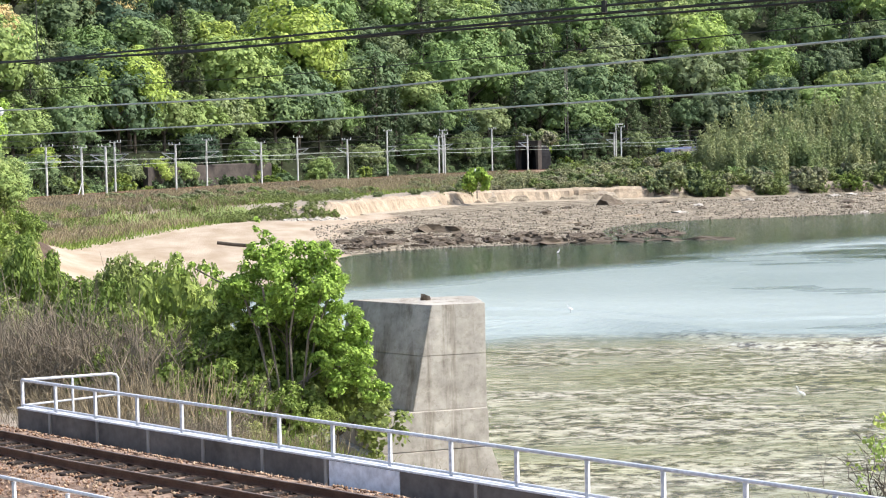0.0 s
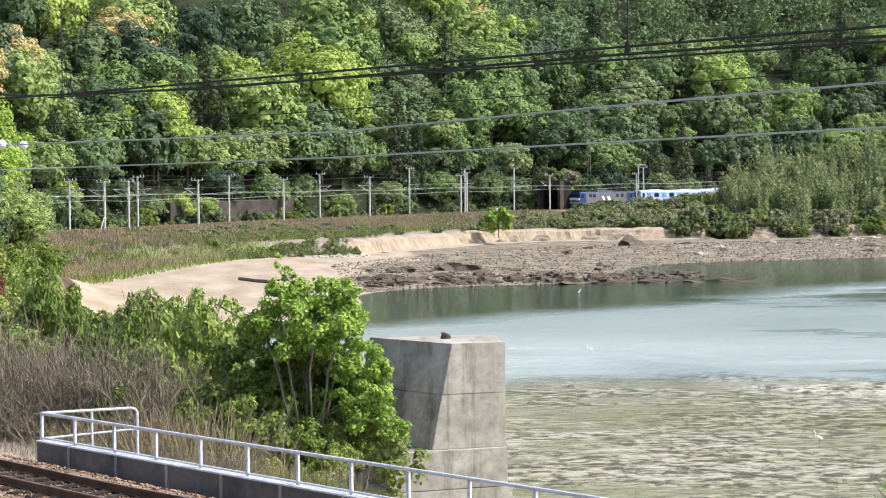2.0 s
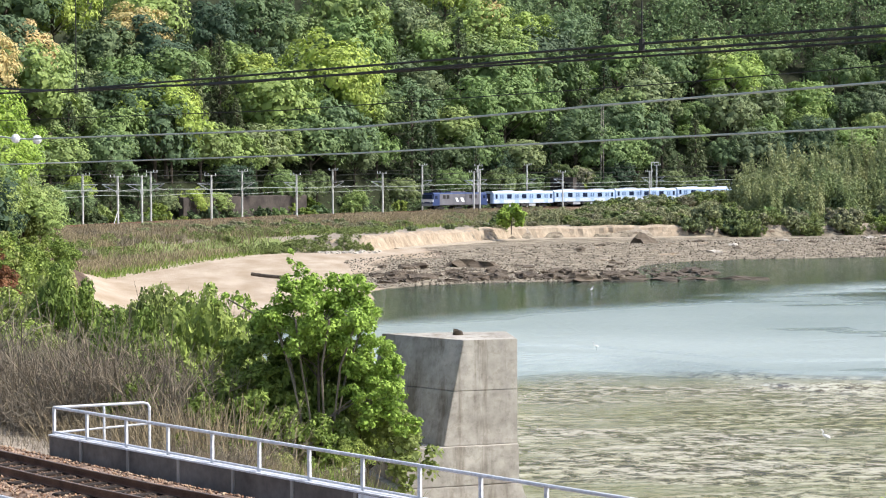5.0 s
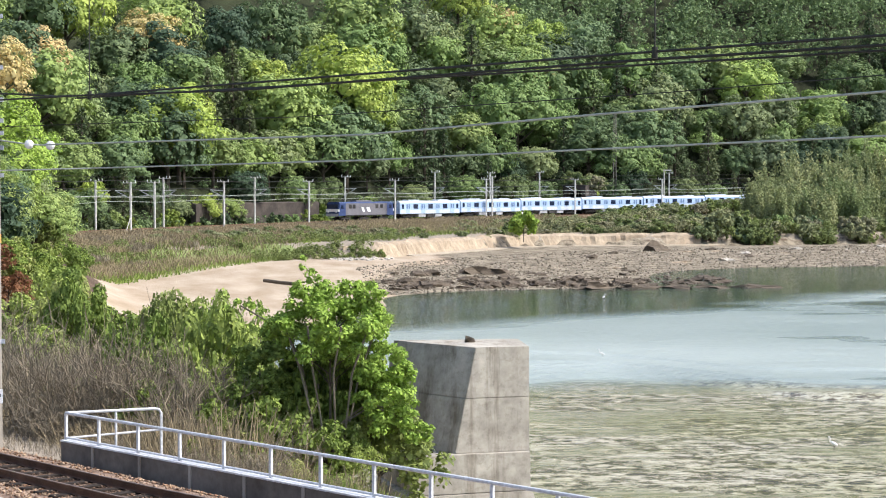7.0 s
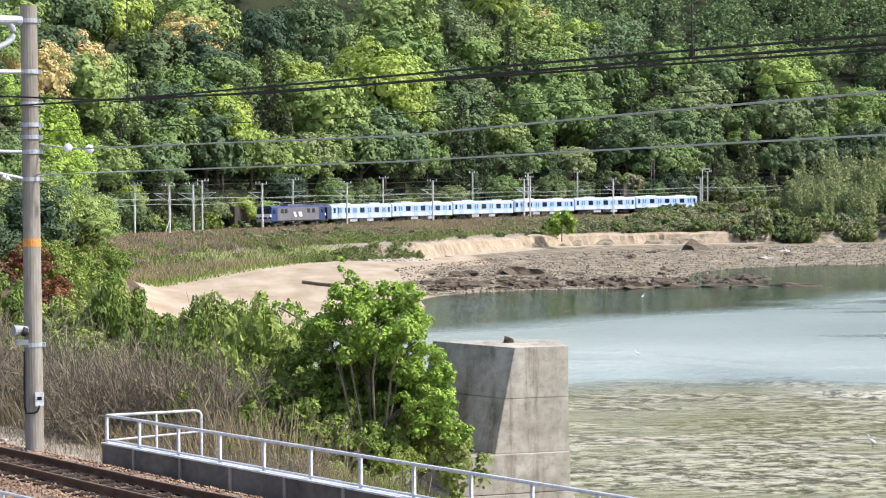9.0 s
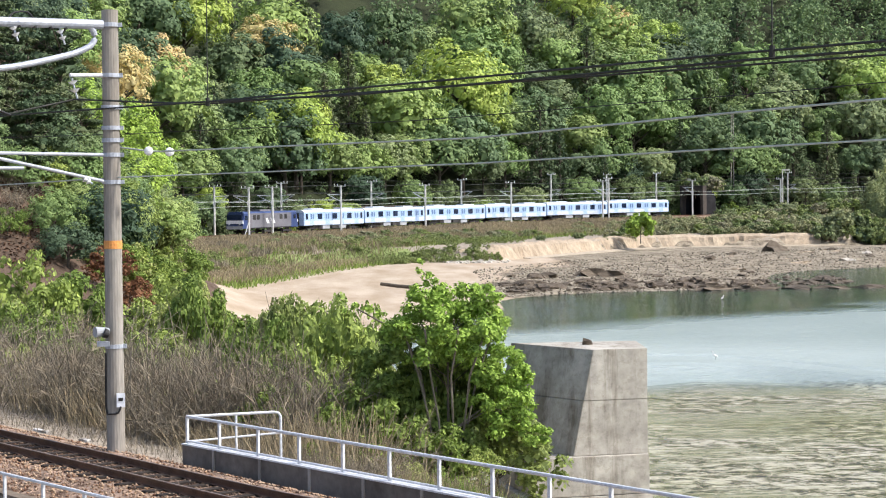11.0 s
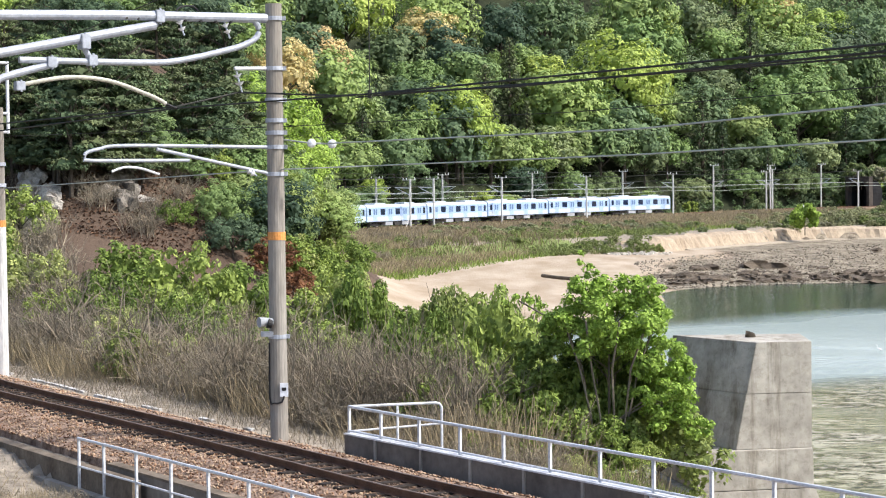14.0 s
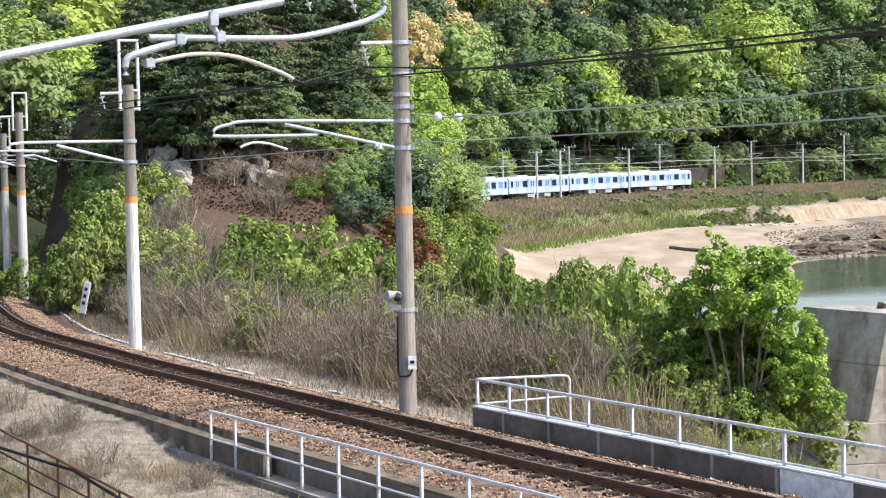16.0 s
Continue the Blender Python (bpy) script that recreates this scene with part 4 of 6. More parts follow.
edge_own = random.Random(19)
for k in range(160):                                           # pines overhanging the bare earth
    x, y = edge_own.uniform(-30, -15.5), edge_own.uniform(97, 118)
    if 5.6 < float(ground_z(x, y)) < 10 and k % 3:
        pines.put(k, x, y, edge_own.uniform(0.45, 0.7), edge_own.uniform(0.8, 1.0), edge_own.uniform(0, 360), 0.6)
for k in range(26):                                            # hill on the land side of the line, beyond the spur
    i = index_at(-37, 103) + rnd.uniform(-8, 45)
    x, y = beside(i, -rnd.uniform(17, 48))
    spur_trees.put(k, x, y, rnd.uniform(0.8, 1.2), sink=0.3)
lime_small = Kind([broadleaf(130, M_BRIGHT, 4600, 0.3, "broadleaf_tree")], "fresh green tree at the edge of the spur", "tree", "bright trees of the spur")
for x, y, size in ((-14.4, 118, 0.62), (-16.0, 122, 0.75), (-15.0, 126, 0.7), (-17.5, 119, 0.6)):
    lime_small.put(0, x, y, size)
orange_near = Kind([broadleaf(131, M_BLOSSOM, 4200, 0.3)], "tree with pale orange young leaves on the spur", "tree", "")
orange_near.put(0, -19.5, 150, 0.75, sink=-3)

bank_own = random.Random(41)
for k in range(64):                                            # scrub on the bank that hides the foot of passing coaches
    f = k / 63
    i = index_at(68, 413) + f * (index_at(108, 442) - index_at(68, 413))
    x, y = beside(i, bank_own.uniform(5.5, 26))
    scrub.put(k, x, y, (0.9 + 0.6 * min(1, f * 1.6)) * bank_own.uniform(0.85, 1.15), 0.9 + 0.1 * min(1, f * 2), bank_own.uniform(0, 360), 0.2)
foot_shrubs = Kind([mound(140, M_SHRUB, "shrub", 3600, 0.15), mound(141, M_FRESH, "shrub", 3600, 0.14), mound(142, M_SHRUB, "shrub", 3400, 0.13)], "leafy green shrub beside the railway line", "shrub", "shrubs between line and beach")
for x, y, size, tall, w in ((-17.5, 82, 1.35, 1.2, 0), (-14.2, 80, 1.5, 1.35, 1), (-12.2, 82, 1.3, 1.3, 0), (-21.5, 84, 1.3, 1.0, 1), (-23.5, 86, 1.2, 0.9, 0), (-10.2, 84, 1.2, 1.1, 1), (-8.2, 86, 1.3, 1.0, 0), (-19.5, 79, 1.0, 1.0, 2), (-25.5, 95, 1.3, 1.1, 1),
                            (-6.9, 78, 1.0, 2.2, 0), (-7.6, 82, 1.1, 1.9, 1), (-28.5, 97, 1.4, 1.1, 0), (-30.5, 104, 1.5, 1.2, 1), (-5.8, 84, 1.2, 1.2, 0), (-4.4, 88, 1.3, 1.0, 2)):
    foot_shrubs.put(w, x, y, size, tall)
flank_own = random.Random(23)
for k in range(26):                                            # shrubs in the cutting beside the spur
    y = flank_own.uniform(84, 108)
    x = -y * flank_own.uniform(0.285, 0.34)
    if float(np.min(np.hypot(TRACK[:, 0] - x, TRACK[:, 1] - y))) > 5.5:
        foot_shrubs.put(k, x, y, flank_own.uniform(1.0, 1.5), flank_own.uniform(1.0, 1.7), flank_own.uniform(0, 360), 0.2)
for k in range(14):
    y = flank_own.uniform(85, 95)
    x = -y * flank_own.uniform(0.278, 0.33)
    if float(np.min(np.hypot(TRACK[:, 0] - x, TRACK[:, 1] - y))) > 3.9:
        foot_shrubs.put(k, x, y, flank_own.uniform(1.0, 1.35), flank_own.uniform(1.4, 1.9), flank_own.uniform(0, 360), 0.2)
rust = Kind([mound(150, M_RUST, "shrub", 1500, 0.2)], "shrub with rust-red dead leaves at the spur's foot", "shrub", "")
rust.put(0, -11.4, 92, 0.9, 0.8, z=0.6)
rust.put(0, -13.0, 97, 0.9, 1.0, z=1.6)

for k in range(34):                                            # undergrowth on the spur
    x, y = rnd.uniform(-40, -11), rnd.uniform(90, 120)
    z = float(ground_z(x, y))
    if z > -0.8 and not (-27.5 < x < -18.5 and z > 1.8 and z < 8):
        foot_shrubs.put(k, x, y, rnd.uniform(0.7, 1.3), rnd.uniform(0.8, 1.3), sink=0.2)

for k in range(26):                                            # scrub over the spur's lower right-hand slope
    x, y = rnd.uniform(-17, -6), rnd.uniform(92, 135)
    if float(ground_z(x, y)) > -3.5 and x < -0.094 * y:
        foot_shrubs.put(k, x, y, rnd.uniform(0.9, 1.5), rnd.uniform(0.9, 1.4), sink=0.2)

# shrub belt between the line and the water
LA, LD, LN = np.array([-6.15, 44.0]), np.array([0.58775, -0.80904]), np.array([0.80904, 0.58775])


def loc(s, off, z=0.0):
    p = LA + LD * s + LN * off
    return Vector((p[0], p[1], z))


def belt(kind, n, s0, s1, o0, o1, a, b, t0=0.8, t1=1.2, sink=0.1):
    for k in range(n):
        p = loc(rnd.uniform(s0, s1), rnd.uniform(o0, o1))
        size, tall, turn = rnd.uniform(a, b), rnd.uniform(t0, t1), rnd.uniform(0, 360)
        near = float(np.min(np.hypot(TRACK[:, 0] - p.x, TRACK[:, 1] - p.y)))
        if near > 5.9 or s0 > -3 or o0 < 0:                      # a bare strip beside the ballast
            kind.put(k, p.x, p.y, size, tall, turn, sink)


brush = Kind([lambda: plant_kind("dry_brush", 160, twig_quads(np.random.default_rng(160), 34, 1.6, 2.0, 0.045), M_TWIG, None, "brushwood"),
              lambda: plant_kind("dry_brush", 161, twig_quads(np.random.default_rng(161), 34, 1.6, 1.8, 0.04), M_TWIG, None, "brushwood"),
              lambda: plant_kind("dry_brush", 162, blade_quads(np.random.default_rng(162), 420, 1.3, 1.2, 0.025, 0.4), M_STRAW, None, "straw")],
             "bare grey-brown twiggy brush and dry grass beside the line", "brush", "dry brush beside the line")
belt(brush, 150, -38, -1, 4.6, 11.5, 0.9, 1.4)
belt(brush, 30, -2, 2.5, 4.6, 7.5, 0.35, 0.6)
belt(foot_shrubs, 40, -36, -3, 10.0, 16.5, 0.7, 1.15, 0.9, 1.3)
belt(foot_shrubs, 30, -10, -0.5, 8.5, 13.0, 0.7, 1.15, 1.0, 1.4)
belt(brush, 56, -34, -4, 8, 15, 1.0, 1.5, 1.0, 1.4)
belt(foot_shrubs, 26, -30, -3, 7.0, 11.0, 0.5, 0.8, 1.0, 1.4)
belt(brush, 40, -64, -36, 4.4, 9, 0.8, 1.3)
belt(foot_shrubs, 16, -60, -36, 7, 10, 0.7, 1.1)
belt(foot_shrubs, 16, -3, 4.5, 4.5, 9.0, 0.22, 0.42)
belt(brush, 34, -18, 1, -10.5, -3.9, 0.2, 0.45)
own = random.Random(77)


def brush_cover(name, label, spots):
    """Twigs and dry stalks too tangled to count, as one cover."""
    g = np.random.default_rng(79)
    out = []
    for x, y, size, tall in spots:
        q = np.array(twig_quads(g, 34, 1.6, 2.0, 0.045), float) * np.array([size, size, size * tall])
        out.append(q + np.array([x, y, float(ground_z(x, y)) - 0.08]))
    tagged(new(name, quads_mesh(name, np.concatenate(out), M_TWIG)), label, "brush", kind="stuff")


low_spots, front_spots, foot_spots = [], [], []
for k in range(46):                                            # low dry growth below the kerb
    p = loc(own.uniform(-20, 0), -own.uniform(4.1, 11))
    low_spots.append((p.x, p.y, own.uniform(0.25, 0.55), own.uniform(0.8, 1.3)))
for k in range(20):                                            # tall shrubs and brush before the beach
    y = own.uniform(55, 66)
    x = y * own.uniform(-0.055, 0.0)
    if k % 5 < 3:
        foot_shrubs.put(1 + k % 2, x, y, own.uniform(0.85, 1.1), own.uniform(1.8, 2.3), own.uniform(0, 360), 0.1)
    else:
        brush.put(k % 2, x, y, own.uniform(1.1, 1.4), own.uniform(1.5, 2.1), own.uniform(0, 360), 0.1)
for k in range(46):                                            # twigs in front of the shrubs
    p = loc(own.uniform(-17, -3), own.uniform(7.0, 10.5))
    front_spots.append((p.x, p.y, own.uniform(0.9, 1.25), own.uniform(1.1, 1.7)))
for k in range(70):                                            # brush at the spur's foot
    x, y = beside(own.uniform(index_at(-24, 71), index_at(-37, 103)), own.uniform(5.6, 10))
    foot_spots.append((x, y, own.uniform(0.7, 1.2), own.uniform(0.8, 1.3)))
brush_cover("low_brush", "low grey dry growth below the kerb", low_spots)
brush_cover("twig_thicket", "bare grey-brown twigs in front of the shrubs", front_spots)
brush_cover("slope_brush", "bare twigs at the foot of the wooded spur", foot_spots)
grass = Kind([lambda: plant_kind("grass_tuft", 165, blade_quads(np.random.default_rng(165), 260, 0.8, 0.6, 0.022, 0.5), M_BLADE, None, "turf"),
              lambda: plant_kind("grass_tuft", 166, blade_quads(np.random.default_rng(166), 260, 0.8, 0.7, 0.02, 0.45), M_STRAW, None, "turf")],
             "tuft of dry and green grass", "grass", "grass beside the line")
for k in range(30):                                            # dead twigs on the bare slope
    brush.put(k % 2, rnd.uniform(-27, -18.5), rnd.uniform(95, 108), rnd.uniform(0.6, 1.1), 0.9)
belt(grass, 46, -3, 9, 3.4, 8.5, 0.7, 1.2)
belt(grass, 40, -6, 3, -9.5, -6.5, 0.5, 0.9)
sapling = Kind([lambda: plant_kind("bare_sapling", 163, twig_quads(np.random.default_rng(163), 7, 1.0, 3.6, 0.08), M_TWIG, None, "brushwood")],
               "bare pale sapling among the dry brush", "sapling", "bare saplings")
for s_, o_, k_ in ((-11, 7.5, 1.0), (-15, 9, 0.9), (-22, 7, 1.1), (-6, 9.5, 0.8), (-30, 8, 1.1)):
    p_ = loc(s_, o_)
    sapling.put(0, p_.x, p_.y, k_)
belt(grass, 60, -36, -2, 3.3, 5.2, 0.6, 1.1)

# the tree beside the pier
def main_tree():
    r = np.random.default_rng(170)

    def shell(n, c, rx, ry, rz, r0, r1):
        """Leaf sprays over an egg-shaped mass, thin inside."""
        out = []
        for _ in range(n):
            d = r.normal(size=3)
            d /= np.linalg.norm(d)
            f = r.uniform(0.45, 1.06)
            out.append((c[0] + rx * d[0] * f, c[1] + ry * d[1] * f, c[2] + rz * d[2] * f, r.uniform(r0, r1)))
        return out

    crown = shell(150, (0.05, 0, 3.5), 1.6, 1.4, 1.25, 0.18, 0.34) + shell(18, (-0.7, 0, 4.5), 0.45, 0.4, 0.5, 0.1, 0.22) + shell(14, (0.9, 0, 4.2), 0.5, 0.5, 0.4, 0.14, 0.24)
    crown += [(-0.75, 0, 5.0, 0.16), (-0.72, 0.1, 5.25, 0.12), (-0.5, 0, 4.9, 0.14), (-2.1, 0, 4.0, 0.18), (-2.5, 0, 4.1, 0.15), (-2.75, 0, 3.95, 0.12), (-1.8, 0.1, 3.85, 0.18)]
    skirt = shell(80, (1.45, -0.2, 1.75), 0.95, 0.9, 1.35, 0.14, 0.28) + shell(20, (2.2, -0.5, 0.7), 0.5, 0.5, 0.5, 0.12, 0.22)
    # darker leaf masses stand in for the shade inside the crown
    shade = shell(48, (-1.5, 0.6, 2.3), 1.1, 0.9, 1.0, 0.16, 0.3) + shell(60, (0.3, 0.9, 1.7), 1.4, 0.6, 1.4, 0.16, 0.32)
    leaves = np.concatenate([leaf_quads(r, q, n, 0.135, 0.075, 0.6, 0.4, 0.25, 0.5, 0.7) for q, n in ((crown, 17000), (skirt, 8500))])
    ob = plant_kind("tree", 170, leaves, M_BRIGHT, (3.4, 0.8, 0.05, 9))
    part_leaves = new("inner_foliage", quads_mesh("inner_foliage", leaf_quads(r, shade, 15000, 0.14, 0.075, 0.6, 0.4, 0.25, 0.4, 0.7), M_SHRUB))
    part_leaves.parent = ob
    tagged(part_leaves, "inner leaves, darker green for the crown's shade")
    bm = bmesh.new()
    for k in range(9):
        a = k * 0.7
        ca, sa = math.cos(a), math.sin(a)
        pipe(bm, [(0.3 * ca, 0.3 * sa, -0.6), (0.55 * ca, 0.55 * sa, 1.0), (0.8 * ca + 0.1 * sa, 0.8 * sa, 2.2), (1.3 * ca, 1.2 * sa, 3.5)], 0.03, 6)
    for x0 in (-2.4, 1.9, 2.3):
        pipe(bm, [(0, 0, 0.6 if x0 > 0 else 2.6), (x0 * 0.5, 0, 1.3 if x0 > 0 else 3.3), (x0, -0.2 if x0 > 0 else 0, 1.0 if x0 > 0 else 4.0)], 0.025, 6)
    part("stem", bm, M_PALEBARK, ob, "thin pale stems")
    ob.matrix_basis = pose(2.1, 51.5, -1.1)
    tagged(ob, "small leafy bright green tree beside the old pier", "tree")
    side = Kind([mound(171, M_FRESH, "bush", 3000, 0.12), mound(172, M_SHRUB, "bush", 3600, 0.16)], "leafy bush around the tree's foot, darker ones added behind as shade", "bush", "bushes round the tree")
    for x, y, z, sc, tl in ((0.1, 51.2, -1.0, 0.5, 1.0), (-0.6, 50.9, -0.9, 0.45, 1.2), (2.9, 50.3, -1.6, 0.4, 1.0), (1.2, 50.9, -1.4, 0.42, 0.8)):
        side.put(0, x, y, sc, tl, z=z)
    # darker bushes added behind, so the crown's gaps look shaded
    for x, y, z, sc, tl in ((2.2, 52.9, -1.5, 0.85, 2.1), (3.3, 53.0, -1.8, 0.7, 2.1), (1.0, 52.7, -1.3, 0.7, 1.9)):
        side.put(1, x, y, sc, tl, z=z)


main_tree()
def edge_twigs(seed):
    def make():
        r = np.random.default_rng(seed)
        ob = plant_kind("twiggy_bush", seed, twig_quads(r, 15, 1.1, 2.0, 0.03), M_BARK, None, "brushwood")
        puffs = [(r.normal(0, 0.5), r.normal(0, 0.5), r.uniform(0.9, 2.0), 0.12) for _ in range(16)]
        leaves = new("foliage", quads_mesh("foliage", leaf_quads(r, puffs, 190, 0.1, 0.055), M_LIME))
        leaves.parent = ob
        return ob
    return make


edge = Kind([edge_twigs(175), edge_twigs(176)], "bare dark twigs with a few yellow leaves by the bridge", "brush", "twigs by the bridge")
for k, (x, y, sc) in enumerate(((11.7, 31.9, 1.1), (12.5, 32.6, 1.3), (13.4, 33.2, 1.5))):
    edge.put(k, x, y, sc, 1.0, z=-1.3)

# ---- railway: rails, sleepers, ballast ----
NEAR = TRACK[: index_at(-45.5, 165)]
for side in (-0.566, 0.566):
    bm = bmesh.new()
    sweep(bm, along(TRACK, side, -0.012), [(-0.035, 0), (0.035, 0), (0.035, -0.04), (0.012, -0.05), (0.012, -0.13), (0.07, -0.15), (-0.07, -0.15), (-0.012, -0.13), (-0.012, -0.05), (-0.035, -0.04)])
    rail = part("rail", bm, M_RAIL)
    tagged(rail, "rusty brown steel rail on timber sleepers", "rail", "rails of the line", "structure")
    bm = bmesh.new()
    sweep(bm, along(TRACK, side, 0.0), [(-0.028, 0), (0.028, 0), (0.028, -0.01), (-0.028, -0.01)])
    part("rail_head", bm, M_RAILTOP, rail, "worn rail head")
bm = bmesh.new()
bed = along(TRACK, 0, 0)
sweep(bm, bed, [(-2.6, -0.45), (-1.5, -0.2), (1.5, -0.2), (2.3, -0.42), (2.6, -0.9), (-2.66, -0.9)])
ballast = tagged(part("ballast", bm, M_BALLAST), "bed of rust-brown ballast stones", "ballast", kind="structure")
SECOND = along(TRACK[index_at(-44, 209): index_at(76, 420)], -4.3)
bm = bmesh.new()
sweep(bm, SECOND, [(-2.4, -0.7), (-1.4, -0.2), (1.4, -0.2), (2.4, -0.7)])
tagged(part("ballast", bm, M_BALLAST), "ballast bed of the second line", "ballast", kind="structure")
for side in (-0.53, 0.53):
    bm = bmesh.new()
    sweep(bm, along(SECOND, side), [(-0.04, 0), (0.04, 0), (0.06, -0.16), (-0.06, -0.16)])
    tagged(part("rail", bm, M_RAIL), "rusty brown rail of the second line", "rail", "rails of the second line", "structure")

# ---- bridge parapet with its white railing ----
def far_parapet():
    bm = bmesh.new()
    line = np.array([loc(s, 2.5, 0) for s in np.linspace(-0.45, 46, 40)])
    sweep(bm, line, [(-0.11, -1.6), (0.11, -1.6), (0.11, 0.06), (-0.11, 0.06)])
    wall = tagged(part("parapet", bm, M_DARKCONC), "dark stained concrete parapet of the rail bridge", "parapet", kind="structure")
    bm = bmesh.new()
    sweep(bm, line, [(-0.16, 0.064), (0.14, 0.064), (0.14, 0.1), (-0.16, 0.1)])
    part("coping", bm, M_WHITE, wall, "white painted edge strip")
    for s in (0.98, 2.95, 4.93, 6.92, 8.92, 10.9, 15.05, 17.05, 19.05, 21.05, 23.05):
        bm = bmesh.new()
        sweep(bm, np.array([loc(s - 0.04, 2.39), loc(s + 0.04, 2.39)]), [(0, -0.6), (0.035, -0.6), (0.035, 0.06), (0, 0.06)])
        part("rib", bm, M_CONCRETE, wall)
    bm = bmesh.new()
    sweep(bm, np.array([loc(11.0, 2.37), loc(13.02, 2.37)]), [(-0.03, -0.44), (0, -0.44), (0, 0.05), (-0.03, 0.05)])
    tagged(part("board", bm, M_PANEL), "blank white board fixed to the parapet", "board")

    rail = new("railing")
    tagged(rail, "white painted steel railing on the bridge parapet", "railing")
    stop = 27.0

    def bar(name, pts, r):
        b = bmesh.new()
        pipe(b, pts, r, 8)
        part(name, b, M_WHITE, rail)

    bar("top_rail", [loc(-0.4, 2.5, 0.73), loc(stop, 2.5, 0.78)], 0.038)
    bar("bottom_rail", [loc(-0.4, 2.5, 0.15), loc(stop, 2.5, 0.16)], 0.028)
    s = -0.4
    while s < stop:
        b = bmesh.new()
        p = loc(s, 2.5)
        box(b, 0, 0, 0.4, 0.075, 0.05, 0.66, Matrix.Translation(p) @ Matrix.Rotation(math.atan2(LD[1], LD[0]), 4, 'Z'))
        part("post", b, M_WHITE, rail)
        s += 1.45 if s < 0 else 1.655
    # the short return at the railing's end
    c = Vector((-4.34, 45.65, 0))
    e = Vector((-2.16, 46.2, 0))
    n = (e - c).normalized()
    a0 = loc(-0.4, 2.5)
    bar("return_rail", [a0 + Vector((0, 0, 0.73)), e - n * 0.15 + Vector((0, 0, 0.765)), e - n * 0.05 + Vector((0, 0, 0.74)), e + Vector((0, 0, 0.66)), e + Vector((0, 0, -0.35))], 0.034)
    bar("return_rail", [a0 + Vector((0, 0, 0.13)), e + Vector((0, 0, 0.26))], 0.026)
    for f in (0.52,):
        p = a0.lerp(e, f)
        bar("post", [p + Vector((0, 0, 0.74)), p + Vector((0, 0, -0.15))], 0.03)


far_parapet()


def near_railing():
    off = -3.3
    bm = bmesh.new()
    sweep(bm, np.array([loc(s, off) for s in np.linspace(-6.0, 30, 20)]), [(-0.42, -2.6), (0.12, -2.6), (0.12, -1.02), (-0.42, -1.02)])
    ledge = tagged(part("ledge", bm, M_CONCRETE), "weathered concrete ledge along the bridge", "ledge", kind="structure")
    bm = bmesh.new()
    sweep(bm, np.array([loc(s, -2.82) for s in np.linspace(-2.3, 30, 20)]), [(-0.13, -1.9), (0.13, -1.9), (0.13, -0.42), (-0.13, -0.42)])
    tagged(part("curb_wall", bm, M_DARKCONC), "dark concrete wall holding back the ballast", "wall", kind="structure")
    bm = bmesh.new()
    sweep(bm, np.array([loc(s, -2.82) for s in np.linspace(-2.3, 30, 20)]), [(-0.15, -0.416), (0.15, -0.416), (0.15, -0.36), (-0.15, -0.36)])
    tagged(part("coping", bm, M_KERB), "worn brown coping of the ballast wall", "coping", kind="structure")
    bm = bmesh.new()
    sweep(bm, np.array([loc(s, -3.05) for s in np.linspace(-3, 30, 20)]), [(-0.4, -1.75), (0.42, -1.75), (0.42, -1.07), (-0.4, -1.07)])
    tagged(part("gutter", bm, M_DARKCONC), "damp concrete gutter behind the railing", "gutter", kind="structure")
    rail = tagged(new("railing"), "white painted steel handrail beside the ballast wall", "railing")

    def bar(name, pts, r):
        b = bmesh.new()
        pipe(b, pts, r, 8)
        part(name, b, M_WHITE, rail)

    bar("top_rail", [loc(-3.15, off, 0.16), loc(24, off, 0.3)], 0.036)
    bar("middle_rail", [loc(-3.15, off, -0.5), loc(24, off, -0.4)], 0.026)
    s = -3.1
    while s < 24:
        b = bmesh.new()
        box(b, 0, 0, -0.55, 0.075, 0.05, 1.45, Matrix.Translation(loc(s, off)) @ Matrix.Rotation(math.atan2(LD[1], LD[0]), 4, 'Z'))
        part("post", b, M_WHITE, rail)
        s += 1.45 if s < -3 else 1.78


near_railing()

# kerb of the ballast on the land side, and the white edging on the sea side
kerb = np.array([p for p in along(TRACK, -3.2) if p[0] < -7.2 and p[1] > 40.5 and p[1] < 100])
bm = bmesh.new()
sweep(bm, kerb, [(-0.12, -1.2), (0.1, -1.2), (0.1, -0.48), (-0.11, -0.52)])
tagged(part("kerb", bm, M_KERB), "mossy dark concrete kerb beside the ballast", "kerb", kind="structure")
edge_line = spline([tuple(p) for p in along(TRACK, 3.4) if 44 < p[1] < 110], 0.4)
for y0, y1 in ((51.9, 52.6), (53.8, 54.9), (56.6, 58.0), (58.9, 61.5), (61.8, 66.6), (68.2, 74), (74.3, 81), (81.2, 86.5), (87.2, 92), (92.3, 98)):
    run = np.array([p for p in edge_line if y0 < p[1] < y1])
    run[:, 0] += 0.025 * np.sin(run[:, 1] * 1.3)
    run[:, 2] = ground_z(run[:, 0], run[:, 1])
    bm = bmesh.new()
    sweep(bm, run, [(-0.09, -0.3), (0.09, -0.3), (0.06, 0.07), (-0.05, 0.055)])
    tagged(part("edging", bm, M_CHIPPED), "chipped white concrete edging along the ballast", "edging", "white edging", "structure")


